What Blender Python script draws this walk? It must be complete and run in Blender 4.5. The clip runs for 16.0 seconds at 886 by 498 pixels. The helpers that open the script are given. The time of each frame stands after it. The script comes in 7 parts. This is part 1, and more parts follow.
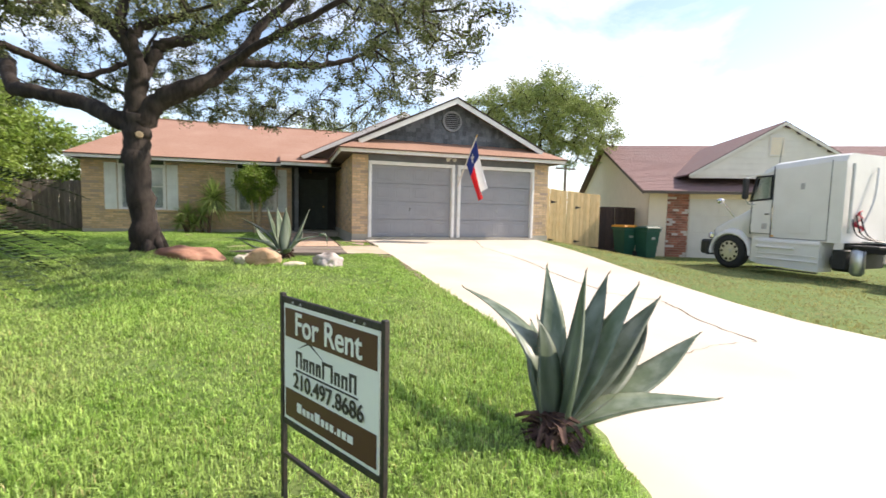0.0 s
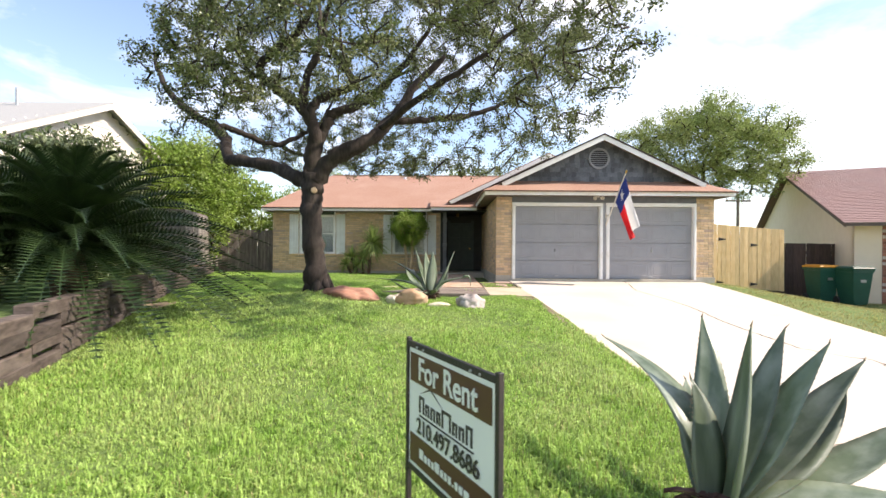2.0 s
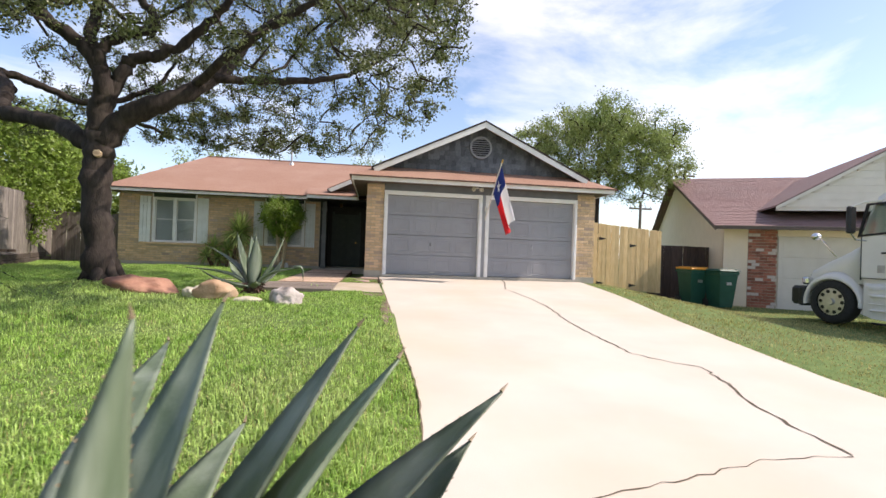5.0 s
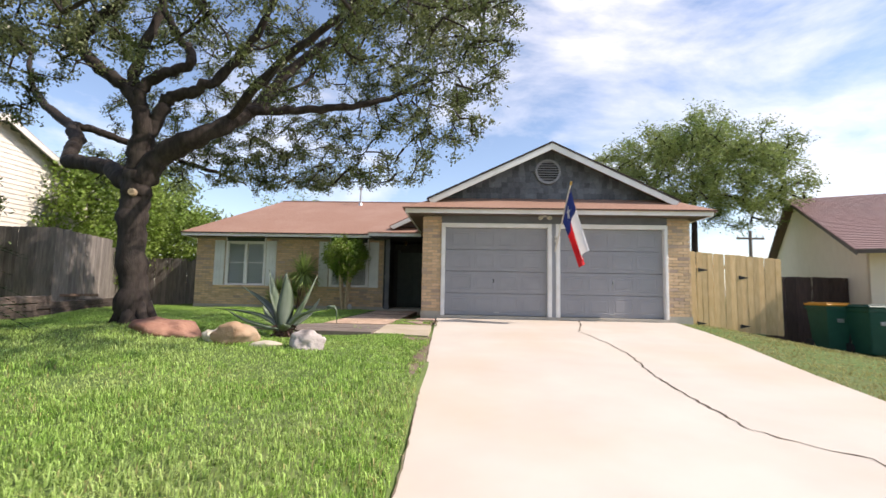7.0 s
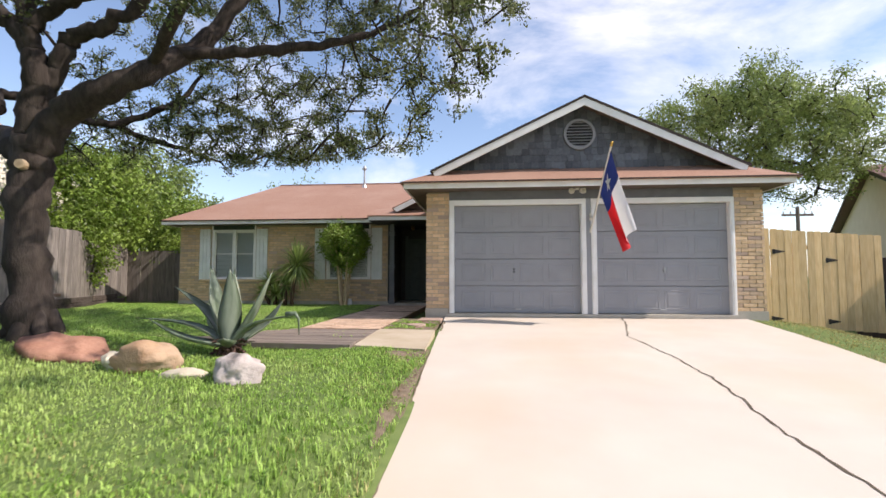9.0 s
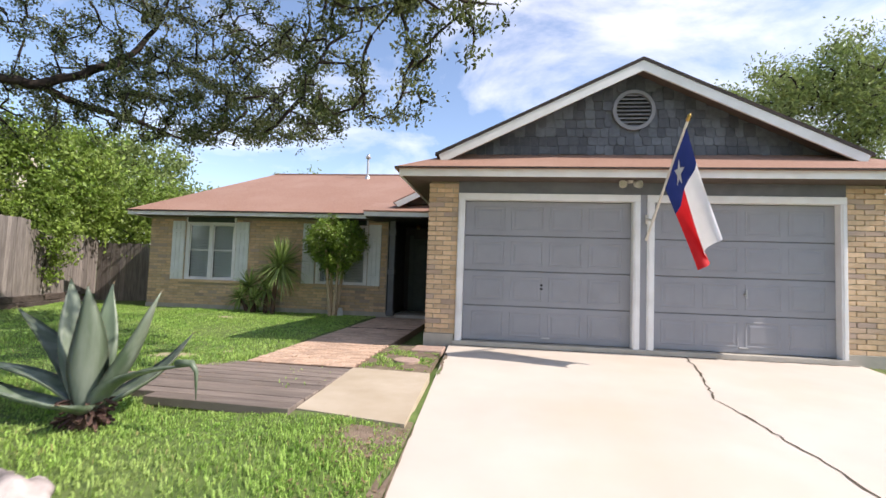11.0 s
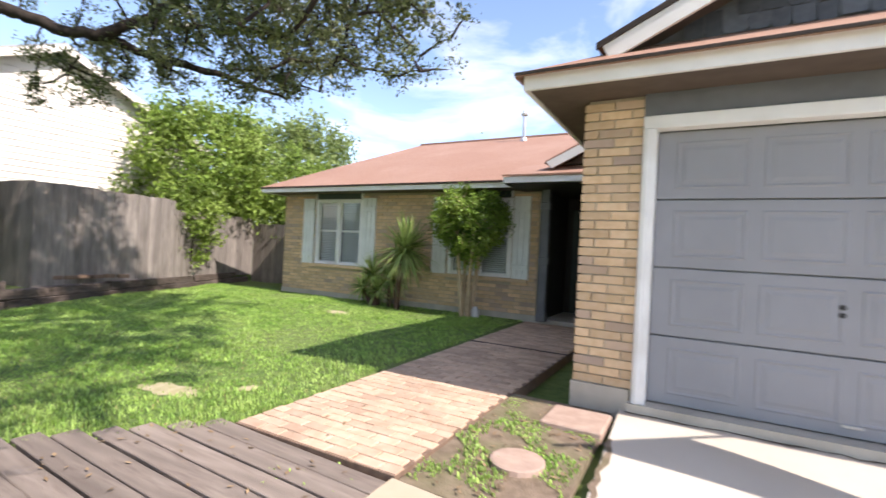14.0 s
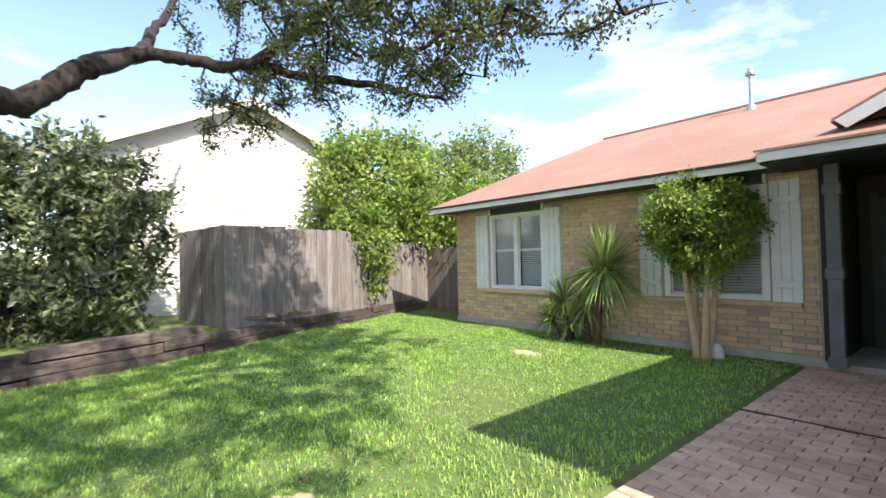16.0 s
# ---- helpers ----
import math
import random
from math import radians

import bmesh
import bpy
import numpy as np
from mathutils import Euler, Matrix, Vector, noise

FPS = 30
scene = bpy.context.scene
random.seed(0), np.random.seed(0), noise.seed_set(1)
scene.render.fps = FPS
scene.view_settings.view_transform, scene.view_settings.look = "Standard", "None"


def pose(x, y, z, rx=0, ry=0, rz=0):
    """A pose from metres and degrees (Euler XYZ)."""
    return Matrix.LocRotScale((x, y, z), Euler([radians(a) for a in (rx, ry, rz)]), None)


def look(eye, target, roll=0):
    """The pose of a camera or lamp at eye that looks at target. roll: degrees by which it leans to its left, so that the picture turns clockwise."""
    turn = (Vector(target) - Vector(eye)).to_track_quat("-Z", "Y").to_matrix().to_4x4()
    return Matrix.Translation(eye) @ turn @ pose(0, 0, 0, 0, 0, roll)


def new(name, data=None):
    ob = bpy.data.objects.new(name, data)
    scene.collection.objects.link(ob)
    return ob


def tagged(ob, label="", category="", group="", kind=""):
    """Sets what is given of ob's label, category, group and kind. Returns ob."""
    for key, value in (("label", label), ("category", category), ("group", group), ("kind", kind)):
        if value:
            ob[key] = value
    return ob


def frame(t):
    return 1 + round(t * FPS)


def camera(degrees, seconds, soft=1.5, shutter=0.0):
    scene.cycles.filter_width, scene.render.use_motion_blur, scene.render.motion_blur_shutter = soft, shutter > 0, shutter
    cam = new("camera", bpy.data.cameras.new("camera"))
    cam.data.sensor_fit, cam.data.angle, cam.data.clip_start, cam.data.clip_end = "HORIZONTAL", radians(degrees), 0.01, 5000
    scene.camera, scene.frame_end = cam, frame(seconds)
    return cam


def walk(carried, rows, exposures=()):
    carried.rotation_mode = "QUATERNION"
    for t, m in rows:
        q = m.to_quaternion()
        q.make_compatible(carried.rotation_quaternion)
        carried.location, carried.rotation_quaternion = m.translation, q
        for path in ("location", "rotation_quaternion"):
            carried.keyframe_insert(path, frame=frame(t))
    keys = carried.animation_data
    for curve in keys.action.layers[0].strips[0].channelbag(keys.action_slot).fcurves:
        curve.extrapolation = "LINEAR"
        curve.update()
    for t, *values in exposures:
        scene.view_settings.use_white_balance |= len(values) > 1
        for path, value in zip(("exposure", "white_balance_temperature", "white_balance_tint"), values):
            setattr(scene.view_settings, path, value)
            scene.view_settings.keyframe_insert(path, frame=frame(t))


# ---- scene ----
cam = camera(87.0, 16.0, 1.5, 0.35)
PATH = [
    (0, (0.424, -0.523, 1.506), (1.033, 1.375, 1.342), 1.3),
    (0.5, (0.401, -0.505, 1.514), (0.821, 1.445, 1.362), 1.2),
    (1, (0.375, -0.519, 1.515), (0.538, 1.469, 1.37), 0.7),
    (1.5, (0.4, -0.529, 1.507), (0.389, 1.469, 1.408), -0.3),
    (2, (0.537, -0.5, 1.531), (0.529, 1.5, 1.531), 0.4),
    (2.5, (0.754, -0.348, 1.481), (1.031, 1.633, 1.48), 0.4),
    (3, (1.057, -0.063, 1.505), (1.469, 1.893, 1.579), 1.8),
    (3.5, (1.49, 0.229, 1.409), (1.875, 2.188, 1.511), 1.1),
    (4, (1.85, 0.441, 1.386), (2.211, 2.408, 1.422), 2.4),
    (6.5, (3.01, 1.568, 1.215), (3.078, 3.567, 1.216), -0.7),
    (7, (3.161, 2.009, 1.248), (3.07, 3.999, 1.426), 1.1),
    (7.5, (3.225, 2.494, 1.236), (3.038, 4.484, 1.303), 1.6),
    (8, (3.286, 3.02, 1.27), (3.126, 5.014, 1.246), -0.6),
    (8.5, (3.351, 3.6, 1.328), (3.194, 5.592, 1.419), 0.2),
    (9, (3.332, 4.157, 1.393), (3.15, 6.145, 1.511), 0.0),
    (9.5, (3.328, 4.742, 1.419), (3.191, 6.735, 1.513), -0.6),
    (10, (3.315, 5.289, 1.533), (3.113, 7.277, 1.617), 1.3),
    (12.5, (3.254, 8.019, 1.695), (2.896, 9.98, 1.858), 1.0),
    (13, (3.238, 8.502, 1.708), (2.794, 10.451, 1.767), 1.0),
    (13.5, (3.14, 9.06, 1.766), (2.567, 10.976, 1.749), 0.7),
    (14, (3.035, 9.66, 1.823), (2.066, 11.409, 1.82), 2.8),
    (14.5, (2.765, 10.086, 1.855), (1.475, 11.614, 1.818), 1.2),
    (15, (2.417, 10.424, 1.895), (0.916, 11.745, 1.909), 0.0),
    (15.5, (2.082, 10.708, 1.942), (0.491, 11.919, 1.989), -0.6),
    (16, (1.756, 10.894, 1.961), (0.229, 12.185, 2.004), -1.3),
]
walk(cam, [(t, look(eye, target, roll)) for t, eye, target, roll in PATH],
     [(0.0, 0.93, 7150, 16), (1.5, 0.93, 7100, 16), (2.3, 1.14, 7150, 17), (3.0, 1.16, 7150, 17), (4.0, 0.88, 7050, 18), (6.5, 0.57, 6900, 18), (8.5, 0.57, 6850, 18), (10.0, 0.64, 6750, 18),
      (12.5, 0.84, 6550, 17), (13.5, 1.02, 6650, 18), (14.5, 1.20, 6600, 17), (15.0, 1.28, 6500, 16), (16.0, 1.34, 6500, 16)])

# ---- world and sun ----
TO_SUN = Vector((2.84, -0.40, 2.75)).normalized()
world = bpy.data.worlds.new("sky")
scene.world = world
world.use_nodes = True
wn, wl = world.node_tree.nodes, world.node_tree.links
wn.clear()
w_out = wn.new("ShaderNodeOutputWorld")
w_bg = wn.new("ShaderNodeBackground")
w_bg.inputs["Strength"].default_value = 0.15
w_sky = wn.new("ShaderNodeTexSky")
w_sky.sky_type = "NISHITA"
w_sky.sun_disc = False
w_sky.sun_elevation = math.asin(TO_SUN.z)
w_sky.sun_rotation = math.atan2(TO_SUN.x, TO_SUN.y)
w_sky.air_density, w_sky.dust_density, w_sky.ozone_density = 1.0, 0.6, 1.5
# thin broken cloud
w_tc = wn.new("ShaderNodeTexCoord")
w_map = wn.new("ShaderNodeMapping")
w_map.inputs["Scale"].default_value = (1.0, 1.0, 2.4)
w_map.inputs["Location"].default_value = (0.37, 0.2, 0.1)
w_noise = wn.new("ShaderNodeTexNoise")
w_noise.inputs["Scale"].default_value = 2.3
w_noise.inputs["Detail"].default_value = 9.0
w_noise.inputs["Roughness"].default_value = 0.58
w_noise.inputs["Distortion"].default_value = 0.35
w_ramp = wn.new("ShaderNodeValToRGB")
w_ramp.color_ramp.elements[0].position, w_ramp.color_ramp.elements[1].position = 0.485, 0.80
w_mix = wn.new("ShaderNodeMix")
w_mix.data_type = "RGBA"
w_mix.inputs["B"].default_value = (6.8, 6.85, 6.95, 1)
wl.new(w_tc.outputs["Generated"], w_map.inputs["Vector"])
wl.new(w_map.outputs["Vector"], w_noise.inputs["Vector"])
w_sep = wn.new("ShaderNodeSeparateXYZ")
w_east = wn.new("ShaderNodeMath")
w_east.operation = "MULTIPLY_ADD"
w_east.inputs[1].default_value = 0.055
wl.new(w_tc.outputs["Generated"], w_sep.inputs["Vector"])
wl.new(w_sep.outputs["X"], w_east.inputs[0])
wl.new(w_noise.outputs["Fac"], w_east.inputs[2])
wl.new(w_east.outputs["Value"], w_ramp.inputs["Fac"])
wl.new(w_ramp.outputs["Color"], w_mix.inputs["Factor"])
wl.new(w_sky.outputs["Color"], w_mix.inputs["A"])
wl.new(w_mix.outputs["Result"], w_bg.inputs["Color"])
wl.new(w_bg.outputs["Background"], w_out.inputs["Surface"])
sun = new("sun", bpy.data.lights.new("sun", "SUN"))
sun.data.energy, sun.data.angle, sun.data.color = 3.8, radians(0.55), (1.0, 0.95, 0.87)
sun.matrix_basis = look(TO_SUN * 60, (0, 0, 0))


# ---- materials ----
def mat(name, c1, c2, rough=0.75, scale=6.0, bump=0.25, bscale=60.0, spots=None, sscale=0.8, samount=0.4, metal=0.0, rnd=0.0, spec=0.4, stretch=(1, 1, 1), sub=0.0, alt=None):
    """Two-scale noise between two colours, a third colour in larger stains, fine relief, and variation from piece to piece."""
    m = bpy.data.materials.new(name)
    m.use_nodes = True
    n, l = m.node_tree.nodes, m.node_tree.links
    b = n["Principled BSDF"]
    b.inputs["Roughness"].default_value = rough
    b.inputs["Metallic"].default_value = metal
    b.inputs["Specular IOR Level"].default_value = spec
    geo = n.new("ShaderNodeNewGeometry")
    mp = n.new("ShaderNodeMapping")
    mp.inputs["Scale"].default_value = stretch
    l.new(geo.outputs["Position"], mp.inputs["Vector"])

    def tex(sc, detail):
        t = n.new("ShaderNodeTexNoise")
        t.inputs["Scale"].default_value = sc
        t.inputs["Detail"].default_value = detail
        l.new(mp.outputs["Vector"], t.inputs["Vector"])
        return t

    def ramp(src, lo, hi):
        r = n.new("ShaderNodeMapRange")
        r.inputs["From Min"].default_value, r.inputs["From Max"].default_value = lo, hi
        l.new(src, r.inputs["Value"])
        return r.outputs["Result"]

    def mix(f, a, c, mode="MIX"):
        k = n.new("ShaderNodeMix")
        k.data_type, k.blend_type = "RGBA", mode
        for sock, v in (("Factor", f), ("A", a), ("B", c)):
            if isinstance(v, (int, float)):
                k.inputs[sock].default_value = v
            elif isinstance(v, tuple):
                k.inputs[sock].default_value = (*v, 1)
            else:
                l.new(v, k.inputs[sock])
        return k.outputs["Result"]

    col = mix(ramp(tex(scale, 6).outputs["Fac"], 0.3, 0.7), c1, c2)
    if spots:
        k = n.new("ShaderNodeMath")
        k.operation = "MULTIPLY"
        l.new(ramp(tex(sscale, 5).outputs["Fac"], 0.45, 0.72), k.inputs[0])
        k.inputs[1].default_value = samount
        col = mix(k.outputs[0], col, spots)
    if rnd:
        info = n.new("ShaderNodeObjectInfo")
        gm = n.new("ShaderNodeMath")
        gm.operation = "ADD"
        l.new(info.outputs["Random"], gm.inputs[0])
        l.new(geo.outputs["Random Per Island"], gm.inputs[1])
        fr = n.new("ShaderNodeMath")
        fr.operation = "FRACT"
        l.new(gm.outputs[0], fr.inputs[0])
        if alt:
            # a share of the pieces in another colour
            m2 = n.new("ShaderNodeMath")
            m2.operation = "MULTIPLY"
            l.new(fr.outputs[0], m2.inputs[0])
            m2.inputs[1].default_value = 7.31
            m3 = n.new("ShaderNodeMath")
            m3.operation = "FRACT"
            l.new(m2.outputs[0], m3.inputs[0])
            col = mix(ramp(m3.outputs[0], 1 - alt[1] - 0.12, 1 - alt[1] + 0.12), col, alt[0])
        hs = n.new("ShaderNodeHueSaturation")
        vr = n.new("ShaderNodeMapRange")
        vr.inputs["To Min"].default_value, vr.inputs["To Max"].default_value = 1 - rnd, 1 + rnd
        l.new(fr.outputs[0], vr.inputs["Value"])
        l.new(vr.outputs["Result"], hs.inputs["Value"])
        l.new(col, hs.inputs["Color"])
        col = hs.outputs["Color"]
    l.new(col, b.inputs["Base Color"])
    if bump:
        bp = n.new("ShaderNodeBump")
        bp.inputs["Strength"].default_value = bump
        bp.inputs["Distance"].default_value = 0.01
        l.new(tex(bscale, 4).outputs["Fac"], bp.inputs["Height"])
        l.new(bp.outputs["Normal"], b.inputs["Normal"])
    if sub:
        tr = n.new("ShaderNodeBsdfTranslucent")
        l.new(col, tr.inputs["Color"])
        ms = n.new("ShaderNodeMixShader")
        ms.inputs["Fac"].default_value = sub
        l.new(b.outputs["BSDF"], ms.inputs[1])
        l.new(tr.outputs["BSDF"], ms.inputs[2])
        l.new(ms.outputs["Shader"], n["Material Output"].inputs["Surface"])
    return m


M_SOIL = mat("lawn_soil", (0.075, 0.13, 0.028), (0.15, 0.21, 0.055), 0.95, 9, 0.6, 90, (0.17, 0.17, 0.075), 0.7, 0.4)
M_DRYSOIL = mat("bare_earth", (0.26, 0.195, 0.14), (0.15, 0.11, 0.075), 0.95, 12, 0.8, 70, (0.16, 0.18, 0.07), 2.5, 0.5)
M_SAND = mat("dry_patch", (0.46, 0.39, 0.26), (0.34, 0.31, 0.15), 0.95, 14, 0.5, 80)
M_BLADE = mat("grass_blade", (0.21, 0.37, 0.06), (0.44, 0.595, 0.165), 0.42, 7.0, 0.0, 10, (0.57, 0.61, 0.27), 0.8, 0.4, rnd=0.5, sub=0.35)
M_LUSH = mat("lush_grass_blade", (0.185, 0.36, 0.06), (0.43, 0.61, 0.15), 0.42, 6.0, 0.0, 10, (0.55, 0.62, 0.24), 0.9, 0.35, rnd=0.45, sub=0.35)
M_BLADE_DRY = mat("dry_grass_blade", (0.36, 0.34, 0.11), (0.48, 0.42, 0.18), 0.6, 1.2, 0.0, 10, (0.46, 0.38, 0.22), 1.5, 0.6, rnd=0.45, sub=0.25)
M_CONC = mat("driveway_concrete", (0.555, 0.490, 0.415), (0.615, 0.555, 0.475), 0.88, 1.1, 0.2, 140, (0.55, 0.43, 0.30), 0.5, 0.5)
M_PAD = mat("pad_concrete", (0.45, 0.37, 0.265), (0.53, 0.455, 0.345), 0.9, 3.0, 0.25, 120, (0.36, 0.28, 0.18), 1.3, 0.45)
M_CRACK = mat("crack_dirt", (0.07, 0.055, 0.04), (0.14, 0.11, 0.07), 0.95, 30, 0.4, 80)
M_FOUND = mat("foundation_concrete", (0.42, 0.39, 0.33), (0.52, 0.48, 0.41), 0.9, 5, 0.3, 90, (0.26, 0.235, 0.19), 1.6, 0.45)
M_BRICK = mat("tan_brick", (0.61, 0.42, 0.245), (0.71, 0.52, 0.335), 0.85, 14, 0.4, 110, (0.48, 0.34, 0.23), 2.2, 0.3, rnd=0.15, alt=((0.47, 0.35, 0.275), 0.16))
M_MORTAR = mat("mortar", (0.40, 0.33, 0.24), (0.49, 0.41, 0.31), 0.95, 20, 0.4, 120)
M_PAVER = mat("brick_paver", (0.50, 0.335, 0.23), (0.60, 0.44, 0.325), 0.85, 12, 0.35, 110, (0.38, 0.26, 0.185), 1.4, 0.5, rnd=0.17)
M_JOINT = mat("paver_joint", (0.17, 0.11, 0.08), (0.24, 0.16, 0.11), 0.95, 20, 0.4, 100)
M_SHINGLE = mat("roof_shingle", (0.28, 0.155, 0.105), (0.37, 0.215, 0.155), 0.9, 26, 0.6, 120, (0.42, 0.275, 0.21), 0.7, 0.45)
M_SHINGLE_N = mat("neighbour_roof_shingle", (0.20, 0.12, 0.11), (0.28, 0.18, 0.165), 0.9, 26, 0.5, 120, (0.22, 0.18, 0.17), 0.7, 0.4)
M_SHINGLE_G = mat("grey_roof_shingle", (0.30, 0.30, 0.29), (0.38, 0.38, 0.37), 0.9, 26, 0.5, 120)
M_WHITE = mat("white_trim_paint", (0.79, 0.785, 0.765), (0.86, 0.855, 0.835), 0.6, 4, 0.1, 60, (0.60, 0.57, 0.51), 2.5, 0.35)
M_SHUT = mat("shutter_paint", (0.72, 0.74, 0.72), (0.80, 0.82, 0.80), 0.55, 4, 0.1, 60, (0.58, 0.58, 0.54), 3.0, 0.3)
M_DOOR = mat("grey_door_paint", (0.262, 0.266, 0.284), (0.294, 0.298, 0.316), 0.55, 3, 0.08, 80, (0.296, 0.298, 0.307), 1.2, 0.3)
M_GREY = mat("slate_grey_paint", (0.13, 0.135, 0.145), (0.17, 0.175, 0.185), 0.7, 5, 0.15, 70)
M_CUT = mat("grey_cut_shingle", (0.085, 0.092, 0.105), (0.125, 0.133, 0.15), 0.7, 16, 0.35, 60, (0.20, 0.215, 0.24), 2.2, 0.5, rnd=0.35)
M_SOFFIT = mat("brown_soffit", (0.10, 0.075, 0.06), (0.13, 0.10, 0.08), 0.75, 6, 0.1, 60)
M_EDGE = mat("dark_shingle_edge", (0.030, 0.024, 0.021), (0.055, 0.042, 0.036), 0.85, 12, 0.3, 60)
# near-black stands in for the shade inside the entry recess
M_DARK = mat("entry_shade_tone", (0.022, 0.02, 0.02), (0.035, 0.032, 0.03), 0.6, 5, 0.1, 60)
M_GREENTRIM = mat("dark_green_trim", (0.045, 0.06, 0.055), (0.06, 0.08, 0.07), 0.6, 5, 0.1, 60)
M_BLIND = mat("window_blind", (0.60, 0.615, 0.61), (0.68, 0.69, 0.685), 0.7, 3, 0.0, 10)
M_ROOM = mat("dark_room", (0.03, 0.03, 0.03), (0.05, 0.05, 0.05), 0.9, 3, 0.0, 10)
M_PINE = mat("new_pine", (0.66, 0.45, 0.21), (0.76, 0.56, 0.30), 0.7, 5, 0.2, 40, (0.50, 0.31, 0.14), 6.0, 0.45, rnd=0.14, stretch=(6, 6, 0.7))
M_OLDWOOD = mat("weathered_wood", (0.165, 0.142, 0.125), (0.29, 0.255, 0.225), 0.9, 6, 0.4, 50, (0.095, 0.08, 0.07), 1.6, 0.6, rnd=0.22, stretch=(6, 6, 0.6))
M_DARKWOOD = mat("dark_stained_wood", (0.06, 0.04, 0.035), (0.10, 0.07, 0.06), 0.85, 6, 0.3, 50, rnd=0.2, stretch=(6, 6, 0.6))
M_DECK = mat("deck_board_wood", (0.18, 0.142, 0.118), (0.29, 0.24, 0.20), 0.85, 5, 0.5, 40, (0.11, 0.088, 0.072), 2.5, 0.6, rnd=0.25, stretch=(0.8, 7, 1))
M_TIE = mat("railway_tie_wood", (0.045, 0.033, 0.027), (0.125, 0.095, 0.078), 0.9, 5, 0.6, 30, (0.22, 0.185, 0.16), 1.6, 0.35, rnd=0.35, stretch=(3, 1, 5))
M_BARK = mat("oak_bark", (0.018, 0.0135, 0.011), (0.045, 0.034, 0.028), 0.95, 9, 1.0, 28, (0.11, 0.09, 0.075), 3.2, 0.35, stretch=(2, 2, 0.6))
# pale spots in the colour stand in for glints on the oak leaves
M_OAK = mat("oak_leaf", (0.062, 0.090, 0.026), (0.160, 0.190, 0.066), 0.32, 1.6, 0.0, 10, (0.34, 0.35, 0.19), 0.8, 0.5, rnd=0.6, sub=0.35)
M_LIGHTLEAF = mat("light_green_leaf", (0.155, 0.25, 0.038), (0.31, 0.42, 0.088), 0.42, 1.8, 0.0, 10, (0.42, 0.48, 0.14), 1.0, 0.35, rnd=0.45, sub=0.42)
M_MIDLEAF = mat("mid_green_leaf", (0.18, 0.25, 0.07), (0.33, 0.40, 0.14), 0.5, 0.6, 0.0, 10, rnd=0.4, sub=0.4)
# lighter tone and pale spots paint glossy highlights into the hedge colour
M_HEDGE = mat("hedge_leaf", (0.065, 0.095, 0.034), (0.24, 0.285, 0.135), 0.25, 2.5, 0.0, 10, (0.46, 0.50, 0.33), 3.0, 0.5, rnd=0.5, sub=0.2)
M_AGAVE = mat("agave_leaf", (0.072, 0.105, 0.060), (0.155, 0.195, 0.128), 0.36, 2.2, 0.12, 45, (0.36, 0.40, 0.33), 2.6, 0.5, rnd=0.32, stretch=(3.5, 3.5, 0.7))
M_LITTER = mat("dry_leaf", (0.17, 0.11, 0.06), (0.30, 0.21, 0.12), 0.85, 9, 0.0, 10, rnd=0.5)
M_SPINE = mat("agave_spine", (0.20, 0.15, 0.09), (0.30, 0.23, 0.14), 0.6, 20, 0.0, 10)
M_DEADLEAF = mat("dead_leaf_base", (0.065, 0.032, 0.026), (0.15, 0.09, 0.068), 0.9, 12, 0.6, 60)
M_YUCCA = mat("strap_leaf", (0.17, 0.25, 0.06), (0.36, 0.44, 0.15), 0.4, 4, 0.0, 10, rnd=0.45, sub=0.2)
M_SAGO = mat("sago_leaf", (0.016, 0.034, 0.011), (0.034, 0.062, 0.018), 0.4, 4, 0.0, 10, rnd=0.3, sub=0.1)
M_STEM = mat("smooth_tan_bark", (0.46, 0.34, 0.21), (0.62, 0.48, 0.32), 0.75, 5, 0.4, 40, (0.30, 0.20, 0.12), 4, 0.5)
M_REDROCK = mat("red_rock", (0.29, 0.135, 0.09), (0.43, 0.235, 0.16), 0.9, 5, 0.9, 30, (0.20, 0.10, 0.075), 3, 0.5)
M_TANROCK = mat("orange_rock", (0.33, 0.20, 0.115), (0.46, 0.31, 0.19), 0.9, 4, 0.9, 30, (0.52, 0.43, 0.33), 3, 0.45)
M_WHITEROCK = mat("white_grey_rock", (0.34, 0.29, 0.265), (0.58, 0.51, 0.47), 0.9, 6, 1.0, 24, (0.15, 0.13, 0.12), 5.0, 0.85)
M_CREAMROCK = mat("cream_limestone", (0.50, 0.44, 0.33), (0.62, 0.56, 0.44), 0.9, 6, 0.8, 26, (0.34, 0.27, 0.18), 5, 0.4)
M_CREPE = mat("myrtle_leaf", (0.085, 0.165, 0.022), (0.26, 0.38, 0.06), 0.4, 3.5, 0.0, 10, (0.40, 0.48, 0.10), 1.5, 0.35, rnd=0.5, sub=0.3)
M_STONE = mat("stepping_stone", (0.36, 0.25, 0.20), (0.46, 0.34, 0.27), 0.9, 10, 0.4, 80)
M_IRON = mat("black_iron", (0.012, 0.012, 0.013), (0.03, 0.028, 0.026), 0.5, 20, 0.2, 80, (0.10, 0.05, 0.03), 12, 0.25)
M_SIGNBROWN = mat("sign_brown", (0.075, 0.030, 0.018), (0.085, 0.035, 0.022), 0.45, 4, 0.0, 10)
M_SIGNWHITE = mat("sign_white", (0.66, 0.68, 0.64), (0.70, 0.72, 0.68), 0.45, 4, 0.0, 10)
M_SIGNDARK = mat("sign_dark_ink", (0.03, 0.026, 0.024), (0.035, 0.03, 0.028), 0.5, 4, 0.0, 10)
M_BLUE = mat("flag_blue", (0.012, 0.025, 0.13), (0.016, 0.03, 0.15), 0.7, 10, 0.1, 200, sub=0.25)
